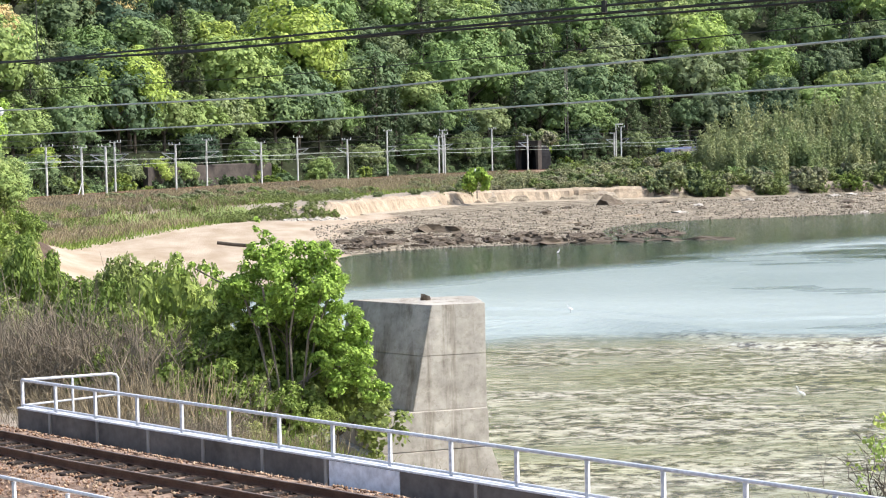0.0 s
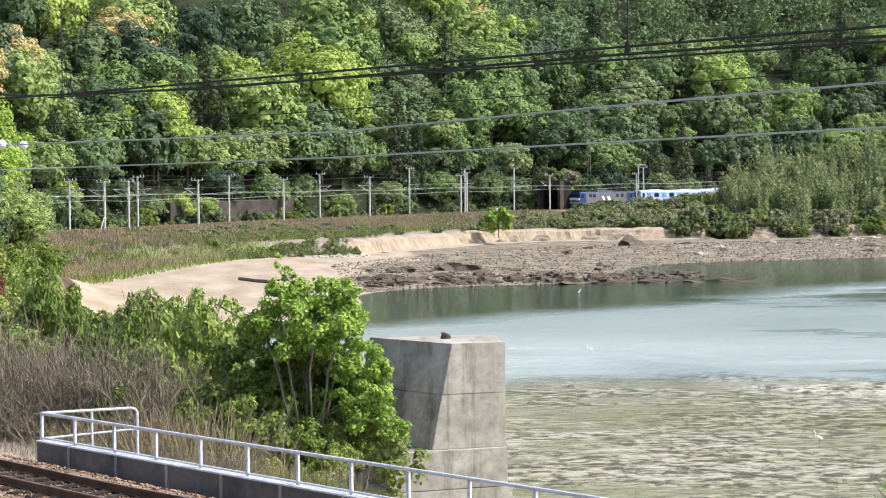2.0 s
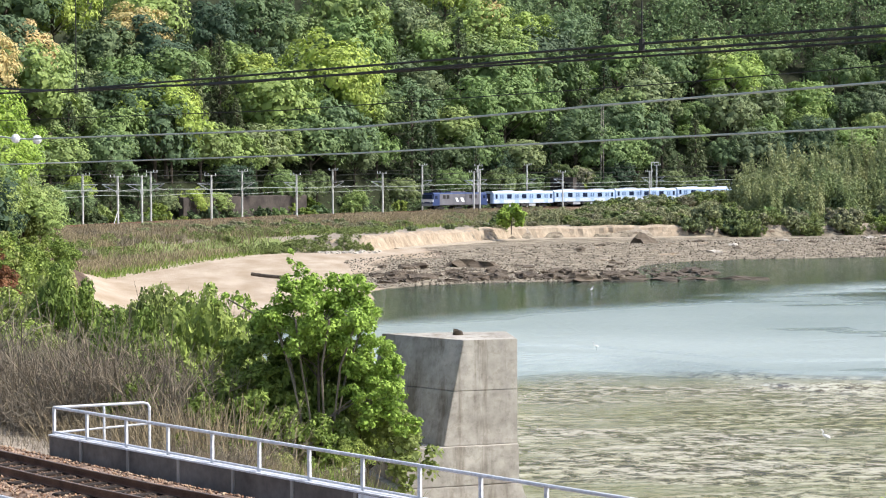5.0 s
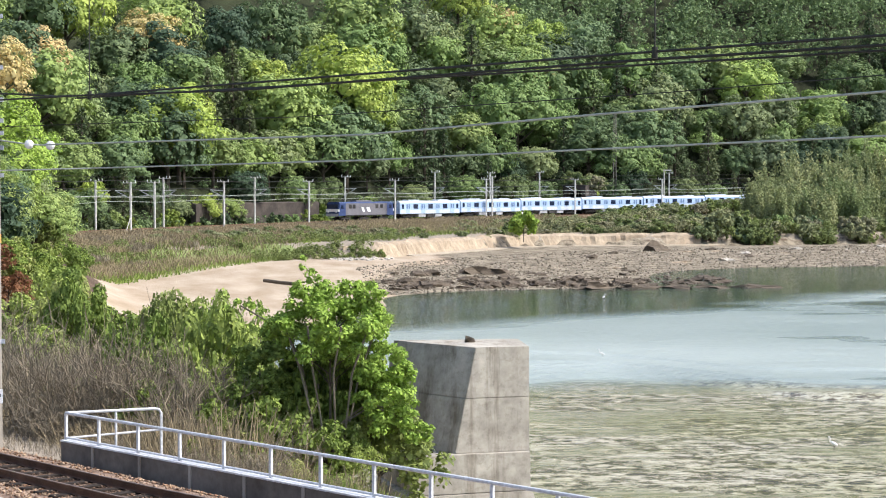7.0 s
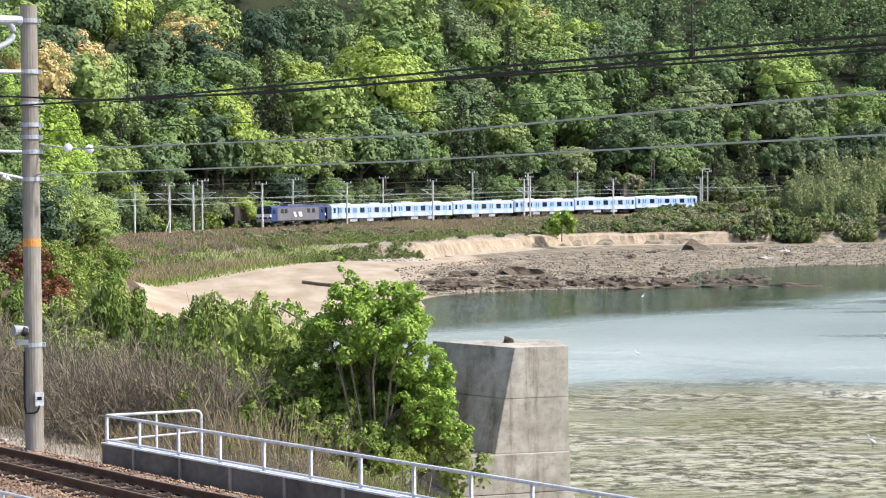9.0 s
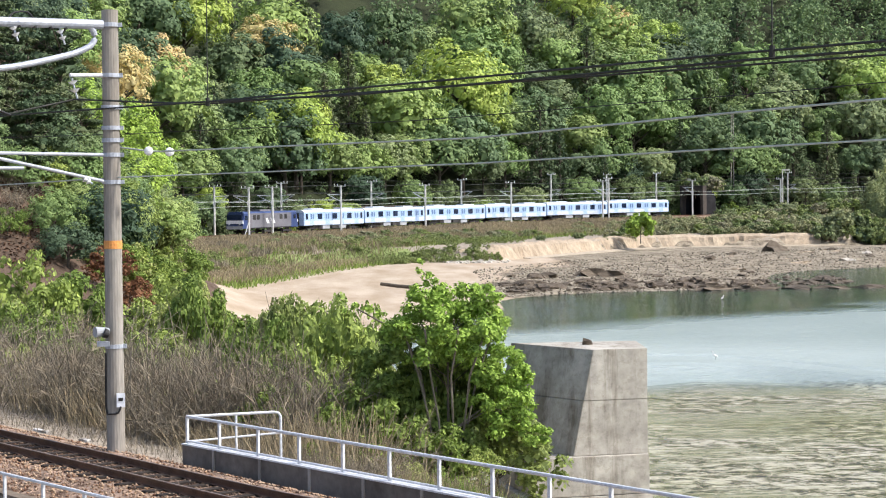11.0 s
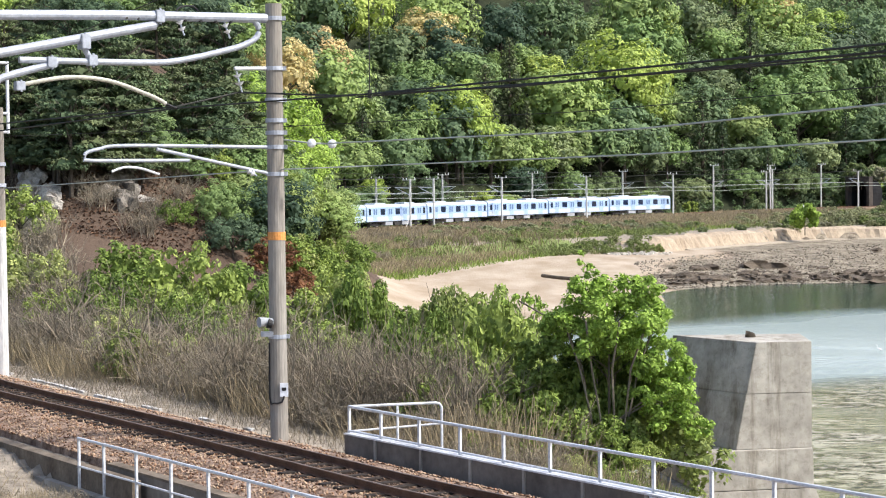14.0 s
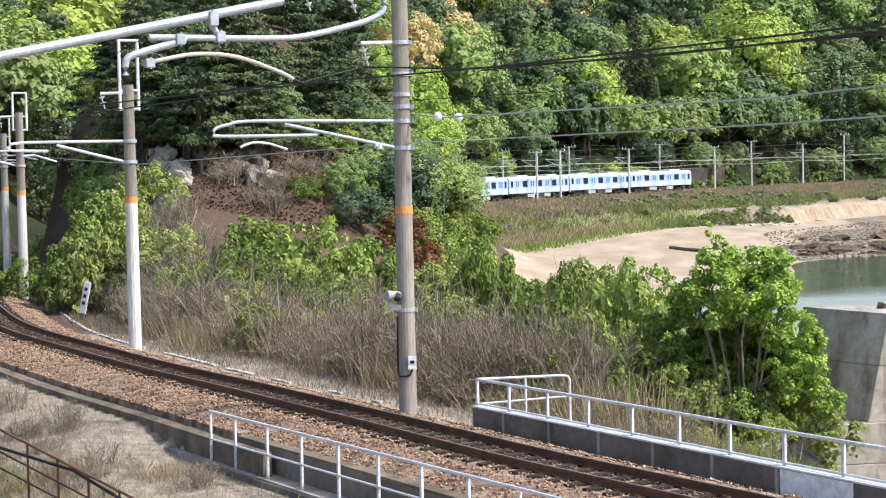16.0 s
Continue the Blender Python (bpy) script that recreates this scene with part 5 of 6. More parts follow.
# ---- poles, arms and wires ----
def insulator(parent, at, axis=(0, 0, -1), discs=2, r=0.11, gap=0.16):
    q = Vector(axis).to_track_quat('Z', 'Y').to_matrix().to_4x4()
    for k in range(discs):
        b = bmesh.new()
        bmesh.ops.create_cone(b, cap_ends=True, segments=14, radius1=r, radius2=r * 0.35, depth=0.07, matrix=Matrix.Translation(Vector(at) + Vector(axis) * gap * k) @ q)
        part("insulator", b, M_PORCELAIN, parent)
    b = bmesh.new()
    tube(b, Vector(at) - Vector(axis) * 0.12, Vector(at) + Vector(axis) * (gap * discs), 0.022, seg=6)
    part("pin", b, M_GALV, parent)


def pole_near():
    x, y = -6.2, 46.9
    n = Vector((-0.818, -0.575, 0))

    def at(u, z):
        return Vector((x, y, z)) + n * u

    pole = tagged(new("utility_pole"), "tall grey concrete catenary pole with an orange band", "pole")
    bm = bmesh.new()
    tube(bm, (x, y, -1.0), (x, y, 10.5), 0.225, 0.2, 20)
    part("shaft", bm, M_POLE, pole)
    bm = bmesh.new()
    tube(bm, (x, y, 4.72), (x, y, 4.92), 0.222, 0.221, 20)
    part("band", bm, M_ORANGE, pole, "orange painted band")
    for z in (10.14, 8.92, 8.15, 7.65, 7.35, 7.0, 6.34, 2.35):
        bm = bmesh.new()
        tube(bm, (x, y, z - 0.05), (x, y, z + 0.05), 0.236, 0.236, 18)
        box(bm, x + 0.26, y - 0.05, z, 0.08, 0.07, 0.1)
        part("clamp", bm, M_GALV, pole)

    def bar(name, pts, r, mat=M_GALV):
        b = bmesh.new()
        if len(pts) > 3:
            pts = spline([tuple(q) for q in pts], 0.12)
        pipe(b, pts, r, 12)
        part(name, b, mat, pole)

    # upper cantilever
    bar("cantilever_tube", [at(0.2, 10.14), at(4.2, 10.07), at(10.5, 9.84)], 0.115)
    bar("cantilever_brace", [at(10.4, 8.42), at(8, 8.9), at(3.15, 9.87)], 0.11)
    bar("registration_tube", [at(6.5, 8.97), at(3.6, 8.98), at(2.56, 9.05), at(1.3, 9.33), at(0.75, 9.5), at(0.46, 9.68), at(0.41, 9.88), at(0.5, 10.05), at(0.7, 10.13)], 0.075)
    bar("link_plate", [at(4.98, 9.36), at(4.75, 8.98)], 0.07)
    bar("drop_bracket", [at(5.6, 8.92), at(6.7, 8.62), at(7.05, 8.45), at(7.08, 8.1)], 0.085)
    bar("steady_arm", [at(6.5, 8.38), at(6.25, 8.45), at(5.3, 8.6), at(4.3, 8.53), at(3.22, 8.18), at(2.9, 8.02)], 0.05, M_CREAM)
    bar("steady_tip", [at(2.9, 8.02), at(2.62, 7.92)], 0.03, M_BLACK)
    for u, z, w in ((4.93, 9.42, 0.16), (4.75, 9.0, 0.12), (5.75, 8.93, 0.12), (3.05, 10.08, 0.14), (6.5, 8.38, 0.1)):
        b = bmesh.new()
        box(b, 0, 0, 0, 0.22, w * 2, w * 2.1, Matrix.Translation(at(u, z)) @ Matrix.Rotation(math.atan2(n.y, n.x), 4, 'Z'), bev=0.015)
        for dz in (-1, 1):
            tube(b, at(u, z) + Vector((0.05, -0.05, dz * w * 0.9)), at(u, z) + Vector((0.05, -0.05, dz * w * 1.35)), 0.03, seg=6)
        part("fitting", b, M_GALV, pole)
    bar("hanger", [at(3.1, 10.08), at(3.12, 9.84)], 0.05)
    bar("earth_lead", [at(2.0, 10.2), at(2.15, 10.36), at(2.5, 10.32), at(2.62, 10.18)], 0.022, M_BLACK)
    for u in (1.2, 1.6, 2.0, 2.4, 3.6, 3.9):
        b = bmesh.new()
        tube(b, at(u, 10.0), at(u, 10.0) + Vector((0.07, -0.1, 0)), 0.028, seg=6)
        part("bolt", b, M_UNDER, pole)
    # lower cantilever
    bar("lower_tube", [at(2.32, 6.68), at(4.75, 6.68), at(4.93, 6.72), at(4.97, 6.8), at(4.88, 6.88), at(4.6, 6.95), at(3.86, 7.03), at(0.15, 7.0)], 0.042, M_GALV)
    bar("lower_strut", [at(3.15, 6.95), at(0.18, 6.35)], 0.042, M_GALV)
    bar("lower_steady", [at(4.3, 6.42), at(4.0, 6.52), at(3.6, 6.5), at(3.1, 6.35)], 0.03, M_WHITE)
    bar("bracket", [at(1.08, 8.9), at(0.2, 8.92)], 0.045, M_WHITE)
    insulator(pole, at(1.0, 8.72), (0.25, 0, -0.97), 2, 0.12, 0.2)
    insulator(pole, at(1.3, 9.92), (0.3, 0, -0.95), 2, 0.1, 0.16)
    insulator(pole, at(2.5, 9.95), (0.3, 0, -0.95), 2, 0.1, 0.16)
    insulator(pole, at(0.7, 6.4), (0.8, 0, -0.5), 2, 0.09, 0.1)
    # round disc insulators on the sea side
    for px in (0.95, 1.45):
        bm = bmesh.new()
        c = Vector((x + px, y - 0.5, 7.12 - 0.05 * px))
        bmesh.ops.create_uvsphere(bm, u_segments=12, v_segments=8, radius=0.11, matrix=Matrix.Translation(c) @ Matrix.Diagonal((1, 0.6, 1, 1)))
        part("disc_insulator", bm, M_PORCELAIN, pole)
    bar("disc_wire", [(x + 0.2, y, 7.18), (x + 0.95, y - 0.5, 7.07), (x + 1.5, y - 0.5, 7.05)], 0.02, M_WIREPALE)
    # sign, cable and camera
    bm = bmesh.new()
    box(bm, x + 0.16, y - 0.235, 1.05, 0.2, 0.03, 0.34)
    sign = part("sign", bm, M_PANEL, pole, "small white sign with a dark mark")
    bm = bmesh.new()
    box(bm, x + 0.16, y - 0.257, 1.07, 0.11, 0.006, 0.08)
    part("mark", bm, M_BLACK, sign)
    bar("cable", [(x - 0.2, y - 0.12, 2.2), (x - 0.21, y - 0.12, 0.85), (x - 0.1, y - 0.23, 0.72), (x + 0.1, y - 0.24, 0.75), (x + 0.16, y - 0.24, 0.9)], 0.022, M_BLACK)
    cam_box = tagged(new("loudspeaker"), "grey horn loudspeaker bracketed to the concrete pole", "loudspeaker")
    bm = bmesh.new()
    tube(bm, (x - 0.42, y - 0.35, 2.72), (x - 0.12, y - 0.15, 2.72), 0.13, 0.09, 14)
    part("horn", bm, M_EQUIP, cam_box)
    bm = bmesh.new()
    tube(bm, (x - 0.2, y - 0.36, 2.7), (x - 0.1, y - 0.33, 2.66), 0.12, 0.1, 14)
    part("mouth", bm, M_BLACK, cam_box)
    bm = bmesh.new()
    box(bm, x - 0.24, y - 0.18, 2.42, 0.3, 0.12, 0.12)
    part("bracket", bm, M_GALV, cam_box)


pole_near()


def pole_pale(x, y, top, n, frame_h=1.6, far=False):
    n = Vector((n[0], n[1], 0))

    def at(u, z):
        return Vector((x, y, z)) + n * u

    pole = tagged(new("catenary_pole"), "pale painted concrete catenary pole with bracket arms", "pole", "pale poles along the line")
    bm = bmesh.new()
    tube(bm, (x, y, -1.2), (x, y, 4.8), 0.235, 0.215, 16)
    part("lower_shaft", bm, M_WHITEPOLE, pole, "white painted lower shaft")
    bm = bmesh.new()
    tube(bm, (x, y, 4.8), (x, y, top), 0.213, 0.19, 16)
    part("shaft", bm, M_POLE, pole)
    bm = bmesh.new()
    tube(bm, (x, y, 4.75), (x, y, 4.98), 0.222, 0.222, 16)
    part("band", bm, M_ORANGE, pole, "orange painted band")

    def bar(name, pts, r, mat=M_WHITE):
        b = bmesh.new()
        pipe(b, pts, r, 8)
        part(name, b, mat, pole)

    for u in (0.3, -0.36):
        bar("frame_post", [at(u, top - 0.9), at(u, top + frame_h)], 0.06)
    for z in (top + frame_h - 0.05, top - 0.2, top - 0.85):
        bar("frame_bar", [at(0.35, z), at(-0.4, z)], 0.05)
    bar("arm", [at(2.9, 6.62), at(4.15, 6.65), at(4.32, 6.75), at(4.2, 6.88), at(3.7, 6.93), at(0.15, 6.93)], 0.05)
    bar("strut", [at(2.6, 6.82), at(0.18, 6.2)], 0.05)
    bar("steady", [at(3.8, 6.45), at(3.4, 6.5), at(2.6, 6.25)], 0.03)
    bar("bracket", [at(1.0, 8.6), at(0.2, 8.62)], 0.05)
    for z in (6.93, 6.2):
        bm = bmesh.new()
        tube(bm, (x, y, z - 0.06), (x, y, z + 0.06), 0.25, 0.25, 14)
        part("clamp", bm, M_GALV, pole)
    insulator(pole, at(0.95, 8.45), (0.25, 0, -0.97), 2, 0.12, 0.2)
    return pole


pole_pale(-18.4, 66.0, 8.9, (-0.86, -0.5))
pole_pale(-31.0, 91.4, 8.8, (-0.92, -0.38), 1.0)
pole_pale(-39.0, 112.0, 8.2, (-0.96, -0.28), 1.0)
pole_pale(-38.0, 121.0, 8.6, (-0.97, -0.22), 0.4)


def wire(pts, r, mat, label, sag=0.0):
    out = []
    for a, b in zip(pts, pts[1:]):
        a, b = Vector(a), Vector(b)
        n = max(2, int((b - a).length / 4))
        for k in range(n):
            f = k / n
            out.append(a.lerp(b, f) - Vector((0, 0, sag * 4 * f * (1 - f))))
    out.append(Vector(pts[-1]))
    bm = bmesh.new()
    pipe(bm, out, r, 6)
    return tagged(part("overhead_wire", bm, mat), label, "wire", "wires over the line")


arm1 = Vector((-6.2, 46.9, 0)) + Vector((-0.818, -0.575, 0)) * 2.62
wire([Vector((-40, 118, 7.5)), Vector((-20.6, 64.7, 7.75)), (arm1.x, arm1.y, 7.92), loc(5, 0, 7.94), loc(20, 0, 8.0), loc(46, 0.2, 8.0)], 0.021, M_WIRE, "dark contact wire over the railway line")
wire([Vector((-20, 64.4, 8.1)), (arm1.x, arm1.y, 7.96), (-7.0, 46.3, 8.32), loc(3.6, 0.0, 7.96), loc(10, 0.0, 7.84), loc(20, 0.1, 7.9), loc(46, 0.3, 7.8)], 0.023, M_WIRE, "dark second contact wire over the line")
wire([loc(4.2, 0.05, 7.9), loc(20, 0.25, 7.84), loc(46, 0.4, 7.75)], 0.018, M_WIRE, "thin dark parallel wire over the line")
wire([(-5.0, 46.4, 7.06), loc(10, 3, 7.07), loc(16.9, 3, 7.3), loc(40, 3, 7.95)], 0.02, M_WIREPALE, "pale feeder wire beside the line")
wire([Vector((-31, 91.4, 6.7)), Vector((-18.2, 66, 6.1)), Vector((-6.0, 46.7, 6.45)), loc(0, 3, 6.5), loc(10, 3, 6.57), loc(18, 3, 6.72), loc(40, 3, 7.1)], 0.018, M_WIREPALE, "lower pale wire beside the line")
wire([Vector((-18.2, 66, 7.9)), Vector((-6.0, 46.9, 7.5)), loc(8, 3, 7.48), loc(18, 3, 7.6), loc(40, 3, 8.1)], 0.009, M_WIRE, "thin dark earth wire beside the line")
wire([Vector((-31, 91.4, 9.0)), Vector((-16, 60, 10.2)), Vector((-8.0, 46, 10.9)), loc(10, 0, 11.5), loc(40, 0, 12.0)], 0.014, M_WIRE, "dark messenger wire high over the line")
for s, off, z in ((4.85, 0, 7.9), (20.4, 0, 7.95)):
    bm = bmesh.new()
    tube(bm, loc(s, off, z), loc(s, off, 11.6), 0.012, seg=6)
    tube(bm, loc(s, off, z - 0.05), loc(s, off, z + 0.12), 0.045, seg=8)
    tagged(part("dropper", bm, M_WIRE), "thin dark dropper rod hanging to the contact wire", "dropper", "droppers")


# kilometre post, its writing as bars
post = tagged(new("kilometre_post"), "leaning white kilometre post with dark characters", "marker post")
bm = bmesh.new()
box(bm, 0, 0, 0.95, 0.26, 0.12, 1.25, bev=0.02)
part("board", bm, M_WHITE, post)
bm = bmesh.new()
box(bm, 0, 0, 0.1, 0.2, 0.1, 0.6)
part("foot", bm, M_DARKCONC, post)
for k in range(3):
    bm = bmesh.new()
    box(bm, 0, -0.064, 0.75 + 0.27 * k, 0.12, 0.012, 0.13)
    part("character_bar", bm, M_BLACK, post)
post.matrix_basis = pose(-25.3, 82.0, -0.75, 0, 13, -8)
post.scale = (1.15, 1.15, 1.15)

# brown stair handrail at the path below
rail = tagged(new("stair_railing"), "rusty brown steel stair railing", "railing")


def rr(px, pz):
    p = Vector((-13.2, 38.8, 0)).lerp(Vector((-9.6, 37.6, 0)), px)
    return Vector((p.x, p.y, pz))


for z0, z1, r in ((0.28, -1.2, 0.03), (-0.2, -1.68, 0.022), (-0.55, -2.03, 0.022)):
    bm = bmesh.new()
    pipe(bm, [rr(-0.3, z0 + 0.42), rr(1.4, z1 - 0.6)], r, 8)
    part("rail", bm, M_RUSTPAINT, rail)
for k in range(9):
    f = -0.2 + 0.2 * k
    bm = bmesh.new()
    tube(bm, rr(f, 0.28 - 1.45 * f), rr(f, -0.95 - 1.45 * f), 0.025, seg=8)
    part("post", bm, M_RUSTPAINT, rail)
bm = bmesh.new()
pipe(bm, [rr(-0.2, 0.15), rr(0.3, -0.25), rr(0.7, -0.95), rr(1.2, -1.5)], 0.035, 8)
part("cable", bm, M_BLACK, rail, "black cable along the railing")


# ---- old bridge pier ----
def pier():
    p = tagged(new("bridge_pier"), "old weathered concrete bridge pier standing in the water", "pier")

    def block(name, top, bottom, z1, z0, mat=M_PIER):
        bm = bmesh.new()
        t = [bm.verts.new((x, y, z1)) for x, y in top]
        b = [bm.verts.new((x, y, z0)) for x, y in bottom]
        bm.faces.new(t)
        bm.faces.new(b[::-1])
        for k in range(4):
            bm.faces.new((t[k], b[k], b[(k + 1) % 4], t[(k + 1) % 4]))
        bmesh.ops.recalc_face_normals(bm, faces=bm.faces)
        bmesh.ops.bevel(bm, geom=list(bm.edges), offset=0.014, segments=2, affect='EDGES')
        part(name, bm, mat, p)

    def plan(k):                       # the left face leans outwards going down
        return [(7.15 - k, 61.0 - 0.3 * k), (8.93, 61.35), (9.0, 64.5), (4.75 - k, 64.2)]
    block("block", plan(0.0), plan(0.33), 0.93, -0.692)
    block("block", plan(0.34), plan(0.68), -0.70, -2.452)
    block("base_block", [(5.2, 60.2), (8.93, 61.1), (9.1, 64.8), (4.3, 64.5)], [(5.2, 60.2), (8.95, 61.1), (9.1, 64.8), (4.3, 64.5)], -2.46, -3.7)
    block("footing", [(4.9, 60.0), (9.0, 61.0), (9.2, 65), (4.0, 64.8)], [(4.5, 59.6), (9.7, 60.9), (9.8, 65.4), (3.6, 65)], -3.72, -5.8)


pier()


# ---- line-side masts across the bay ----
def mast(s, off, tall, side, tripod=False):
    q = S0 + s
    i = int(np.searchsorted(RUN, q))
    x, y = beside(i, off)
    z = TRACK[i, 2]
    n = Vector((tang[i, 1], -tang[i, 0], 0)) * (-1 if off > 0 else 1)
    t = Vector((tang[i, 0], tang[i, 1], 0))
    m = tagged(new("catenary_mast"), "slim pale concrete catenary mast beside the far line", "mast", "masts along the far line")
    c = Vector((x, y, 0))

    def bar(name, pts, r, mat=M_WHITEPOLE, seg=6):
        b = bmesh.new()
        pipe(b, pts, r, seg)
        part(name, b, mat, m)

    bar("shaft", [c + Vector((0, 0, z - 1.2)), c + Vector((0, 0, z + tall))], 0.17, seg=8)
    top = c + Vector((0, 0, z + tall))
    bar("cross_arm", [top - n * 0.9 - Vector((0, 0, 0.15)), top + n * 1.3 - Vector((0, 0, 0.15))], 0.06)
    for u in (-0.8, 0.6, 1.2):
        b = bmesh.new()
        tube(b, top + n * u - Vector((0, 0, 0.1)), top + n * u + Vector((0, 0, 0.25)), 0.08, 0.05, 6)
        part("insulator", b, M_PORCELAIN, m)
    a = c + Vector((0, 0, z))
    bar("arm", [a + Vector((0, 0, 6.0)), a + n * 2.6 + Vector((0, 0, 6.1))], 0.07, M_WHITE)
    bar("strut", [a + Vector((0, 0, 4.9)), a + n * 2.3 + Vector((0, 0, 5.95))], 0.06, M_WHITE)
    bar("steady", [a + n * 2.6 + Vector((0, 0, 5.2)), a + n * 1.2 + Vector((0, 0, 5.35))], 0.05, M_WHITE)
    b = bmesh.new()
    box(b, x, y, z + 5.0, 0.4, 0.4, 0.7)
    part("gear_box", b, M_WHITEPOLE, m)
    if tripod:
        bar("stay", [c + Vector((0, 0, z + 2.2)), c - t * 1.8 + Vector((0, 0, z - 0.5))], 0.07)

for s, tall, tri in ((-92, 7.4, False), (-62.4, 7.4, True), (-55.6, 7.5, False), (-32.8, 7.6, False), (-3.0, 7.6, False), (26.8, 7.8, False), (57.0, 7.9, False), (59.6, 8.4, False), (87.3, 7.7, False), (117, 7.6, False)):
    mast(s, 3.0, tall, 1, tri)
for s, tall in ((-82, 7.6), (-55.1, 7.7), (-33.3, 8.2), (-4.9, 8.3), (23.6, 8.5), (52.0, 9.4), (70.1, 9.2), (86.8, 9.3), (129.3, 9.0)):
    mast(s, -7.3, tall, -1)

far_part = TRACK[index_at(-45, 190): index_at(127, 452)]
for off, z, rr_ in ((0.1, 5.15, 0.028), (0.1, 6.3, 0.03), (-4.3, 5.15, 0.028), (-4.3, 6.3, 0.03), (2.4, 7.5, 0.028), (3.6, 7.5, 0.028), (-7.0, 8.3, 0.028), (3.0, 4.4, 0.03)):
    bm = bmesh.new()
    pipe(bm, [Vector(p) + Vector((0, 0, 0.12 * math.sin(k * 0.42))) for k, p in enumerate(along(far_part, off, z))], rr_, 5)
    tagged(part("overhead_wire", bm, M_WIRE if z > 5.2 else M_WIREPALE), "thin overhead wire along the far line", "wire", "wires along the far line")

# power-line pole on the slope and a street lamp by the far line
x, y = on_hill(10.85, 12)
zp = float(ground_z(x, y))
lp = tagged(new("power_pole"), "slim grey twin power pole on the wooded slope", "pole")
for dx in (-0.35, 0.35):
    bm = bmesh.new()
    tube(bm, (x + dx, y, zp - 1), (x + dx * 0.6, y, 24), 0.13, 0.1, 8)
    part("shaft", bm, M_POLE, lp)
x, y = on_hill(12.35, 9)
st = tagged(new("line_lamp"), "pale green lamp post beside the far line", "lamp")
bm = bmesh.new()
tube(bm, (x, y, -0.6), (x, y, 10.5), 0.16, 0.12, 8)
part("post", bm, M_WHITEPOLE, st)
bm = bmesh.new()
box(bm, x + 0.8, y, 10.5, 1.9, 0.25, 0.25)
part("lamp_arm", bm, M_WHITEPOLE, st)

# tunnel mouth of the second line, white relay box
end = SECOND[-1]
dirn = Vector((tang[index_at(76, 420), 0], tang[index_at(76, 420), 1], 0))
ang = math.degrees(math.atan2(dirn.y, dirn.x))
portal = tagged(new("tunnel_portal"), "dark tunnel mouth in a concrete portal", "tunnel", kind="structure")
bm = bmesh.new()
arch = [(2.7 * math.cos(a), 2.9 + 2.9 * math.sin(a)) for a in np.linspace(0, math.pi, 13)]
loop_o = [(-3.4, -1), (-3.4, 6.5), (0, 6.5), (3.4, 6.5), (3.4, -1)]
pts = [(2.7, -1)] + arch + [(-2.7, -1)] + loop_o
for dx in (0.0, 1.2):
    bm.faces.new([bm.verts.new((dx, px, pz)) for px, pz in pts])
front_v, back_v = list(bm.verts)[: len(pts)], list(bm.verts)[len(pts):]
for k in range(len(pts)):
    bm.faces.new((front_v[k], back_v[k], back_v[(k + 1) % len(pts)], front_v[(k + 1) % len(pts)]))
bmesh.ops.recalc_face_normals(bm, faces=bm.faces)
ring = part("portal_wall", bm, M_STAINWALL, portal)
bm = bmesh.new()
prof = [(2.7, -1)] + arch + [(-2.7, -1)]
ra = [bm.verts.new((1.2, px, pz)) for px, pz in prof]
rb = [bm.verts.new((5, px, pz)) for px, pz in prof]
for k in range(len(prof) - 1):
    bm.faces.new((ra[k], rb[k], rb[k + 1], ra[k + 1]))
bm.faces.new(rb)
part("lining", bm, M_TUNNEL, portal)
portal.matrix_basis = pose(end[0], end[1], end[2] - 0.1, 0, 0, ang)
x, y = beside(int(np.searchsorted(RUN, S0 + 68)), 4.5)
bm = bmesh.new()
box(bm, 0, 0, 0.5, 1.0, 0.8, 1.3, bev=0.03)
box(bm, 0, 0, 1.2, 1.1, 0.9, 0.08)
ob = tagged(part("relay_box", bm, M_PANEL), "white metal relay box beside the far line", "cabinet")
ob.matrix_basis = pose(x, y, 0.0, 0, 0, 40)

side = Vector((-dirn.y, dirn.x, 0))
for k in range(22):
    q = Vector((end[0], end[1], 0)) + dirn * rnd.uniform(1.5, 12) + side * (rnd.uniform(4.3, 7.5) if k < 14 else rnd.uniform(-1, 4))
    scrub.put(k, q.x, q.y, rnd.uniform(1.2, 1.9), 1.2, z=(0.0 if k < 14 else 5.4))

# stained retaining wall behind the far line
bm = bmesh.new()
w_line = along(TRACK[int(np.searchsorted(RUN, S0 - 20)): int(np.searchsorted(RUN, S0 + 22))], -10.3)
sweep(bm, w_line, [(0, -1), (0.0, 3.5), (-1.0, 3.7), (-1.0, -1)])
wall_b = tagged(part("retaining_wall", bm, M_STAINWALL), "dark stained concrete retaining wall behind the line", "wall", kind="structure")

g = np.random.default_rng(61)
lx, ly = g.uniform(-29, -16, 9000), g.uniform(94, 112, 9000)
lq = leaf_quads(g, [(0, 0, 0, 0.1)], 9000, 0.22, 0.13, 0.8, 0.5, 0.2, 1.0) + np.stack([lx, ly, ground_z(lx, ly) + 0.05], -1)[:, None, :]
tagged(new("leaf_litter", quads_mesh("leaf_litter", lq, M_LITTER)), "dead red-brown leaf litter on the bare slope", "leaf litter", kind="stuff")

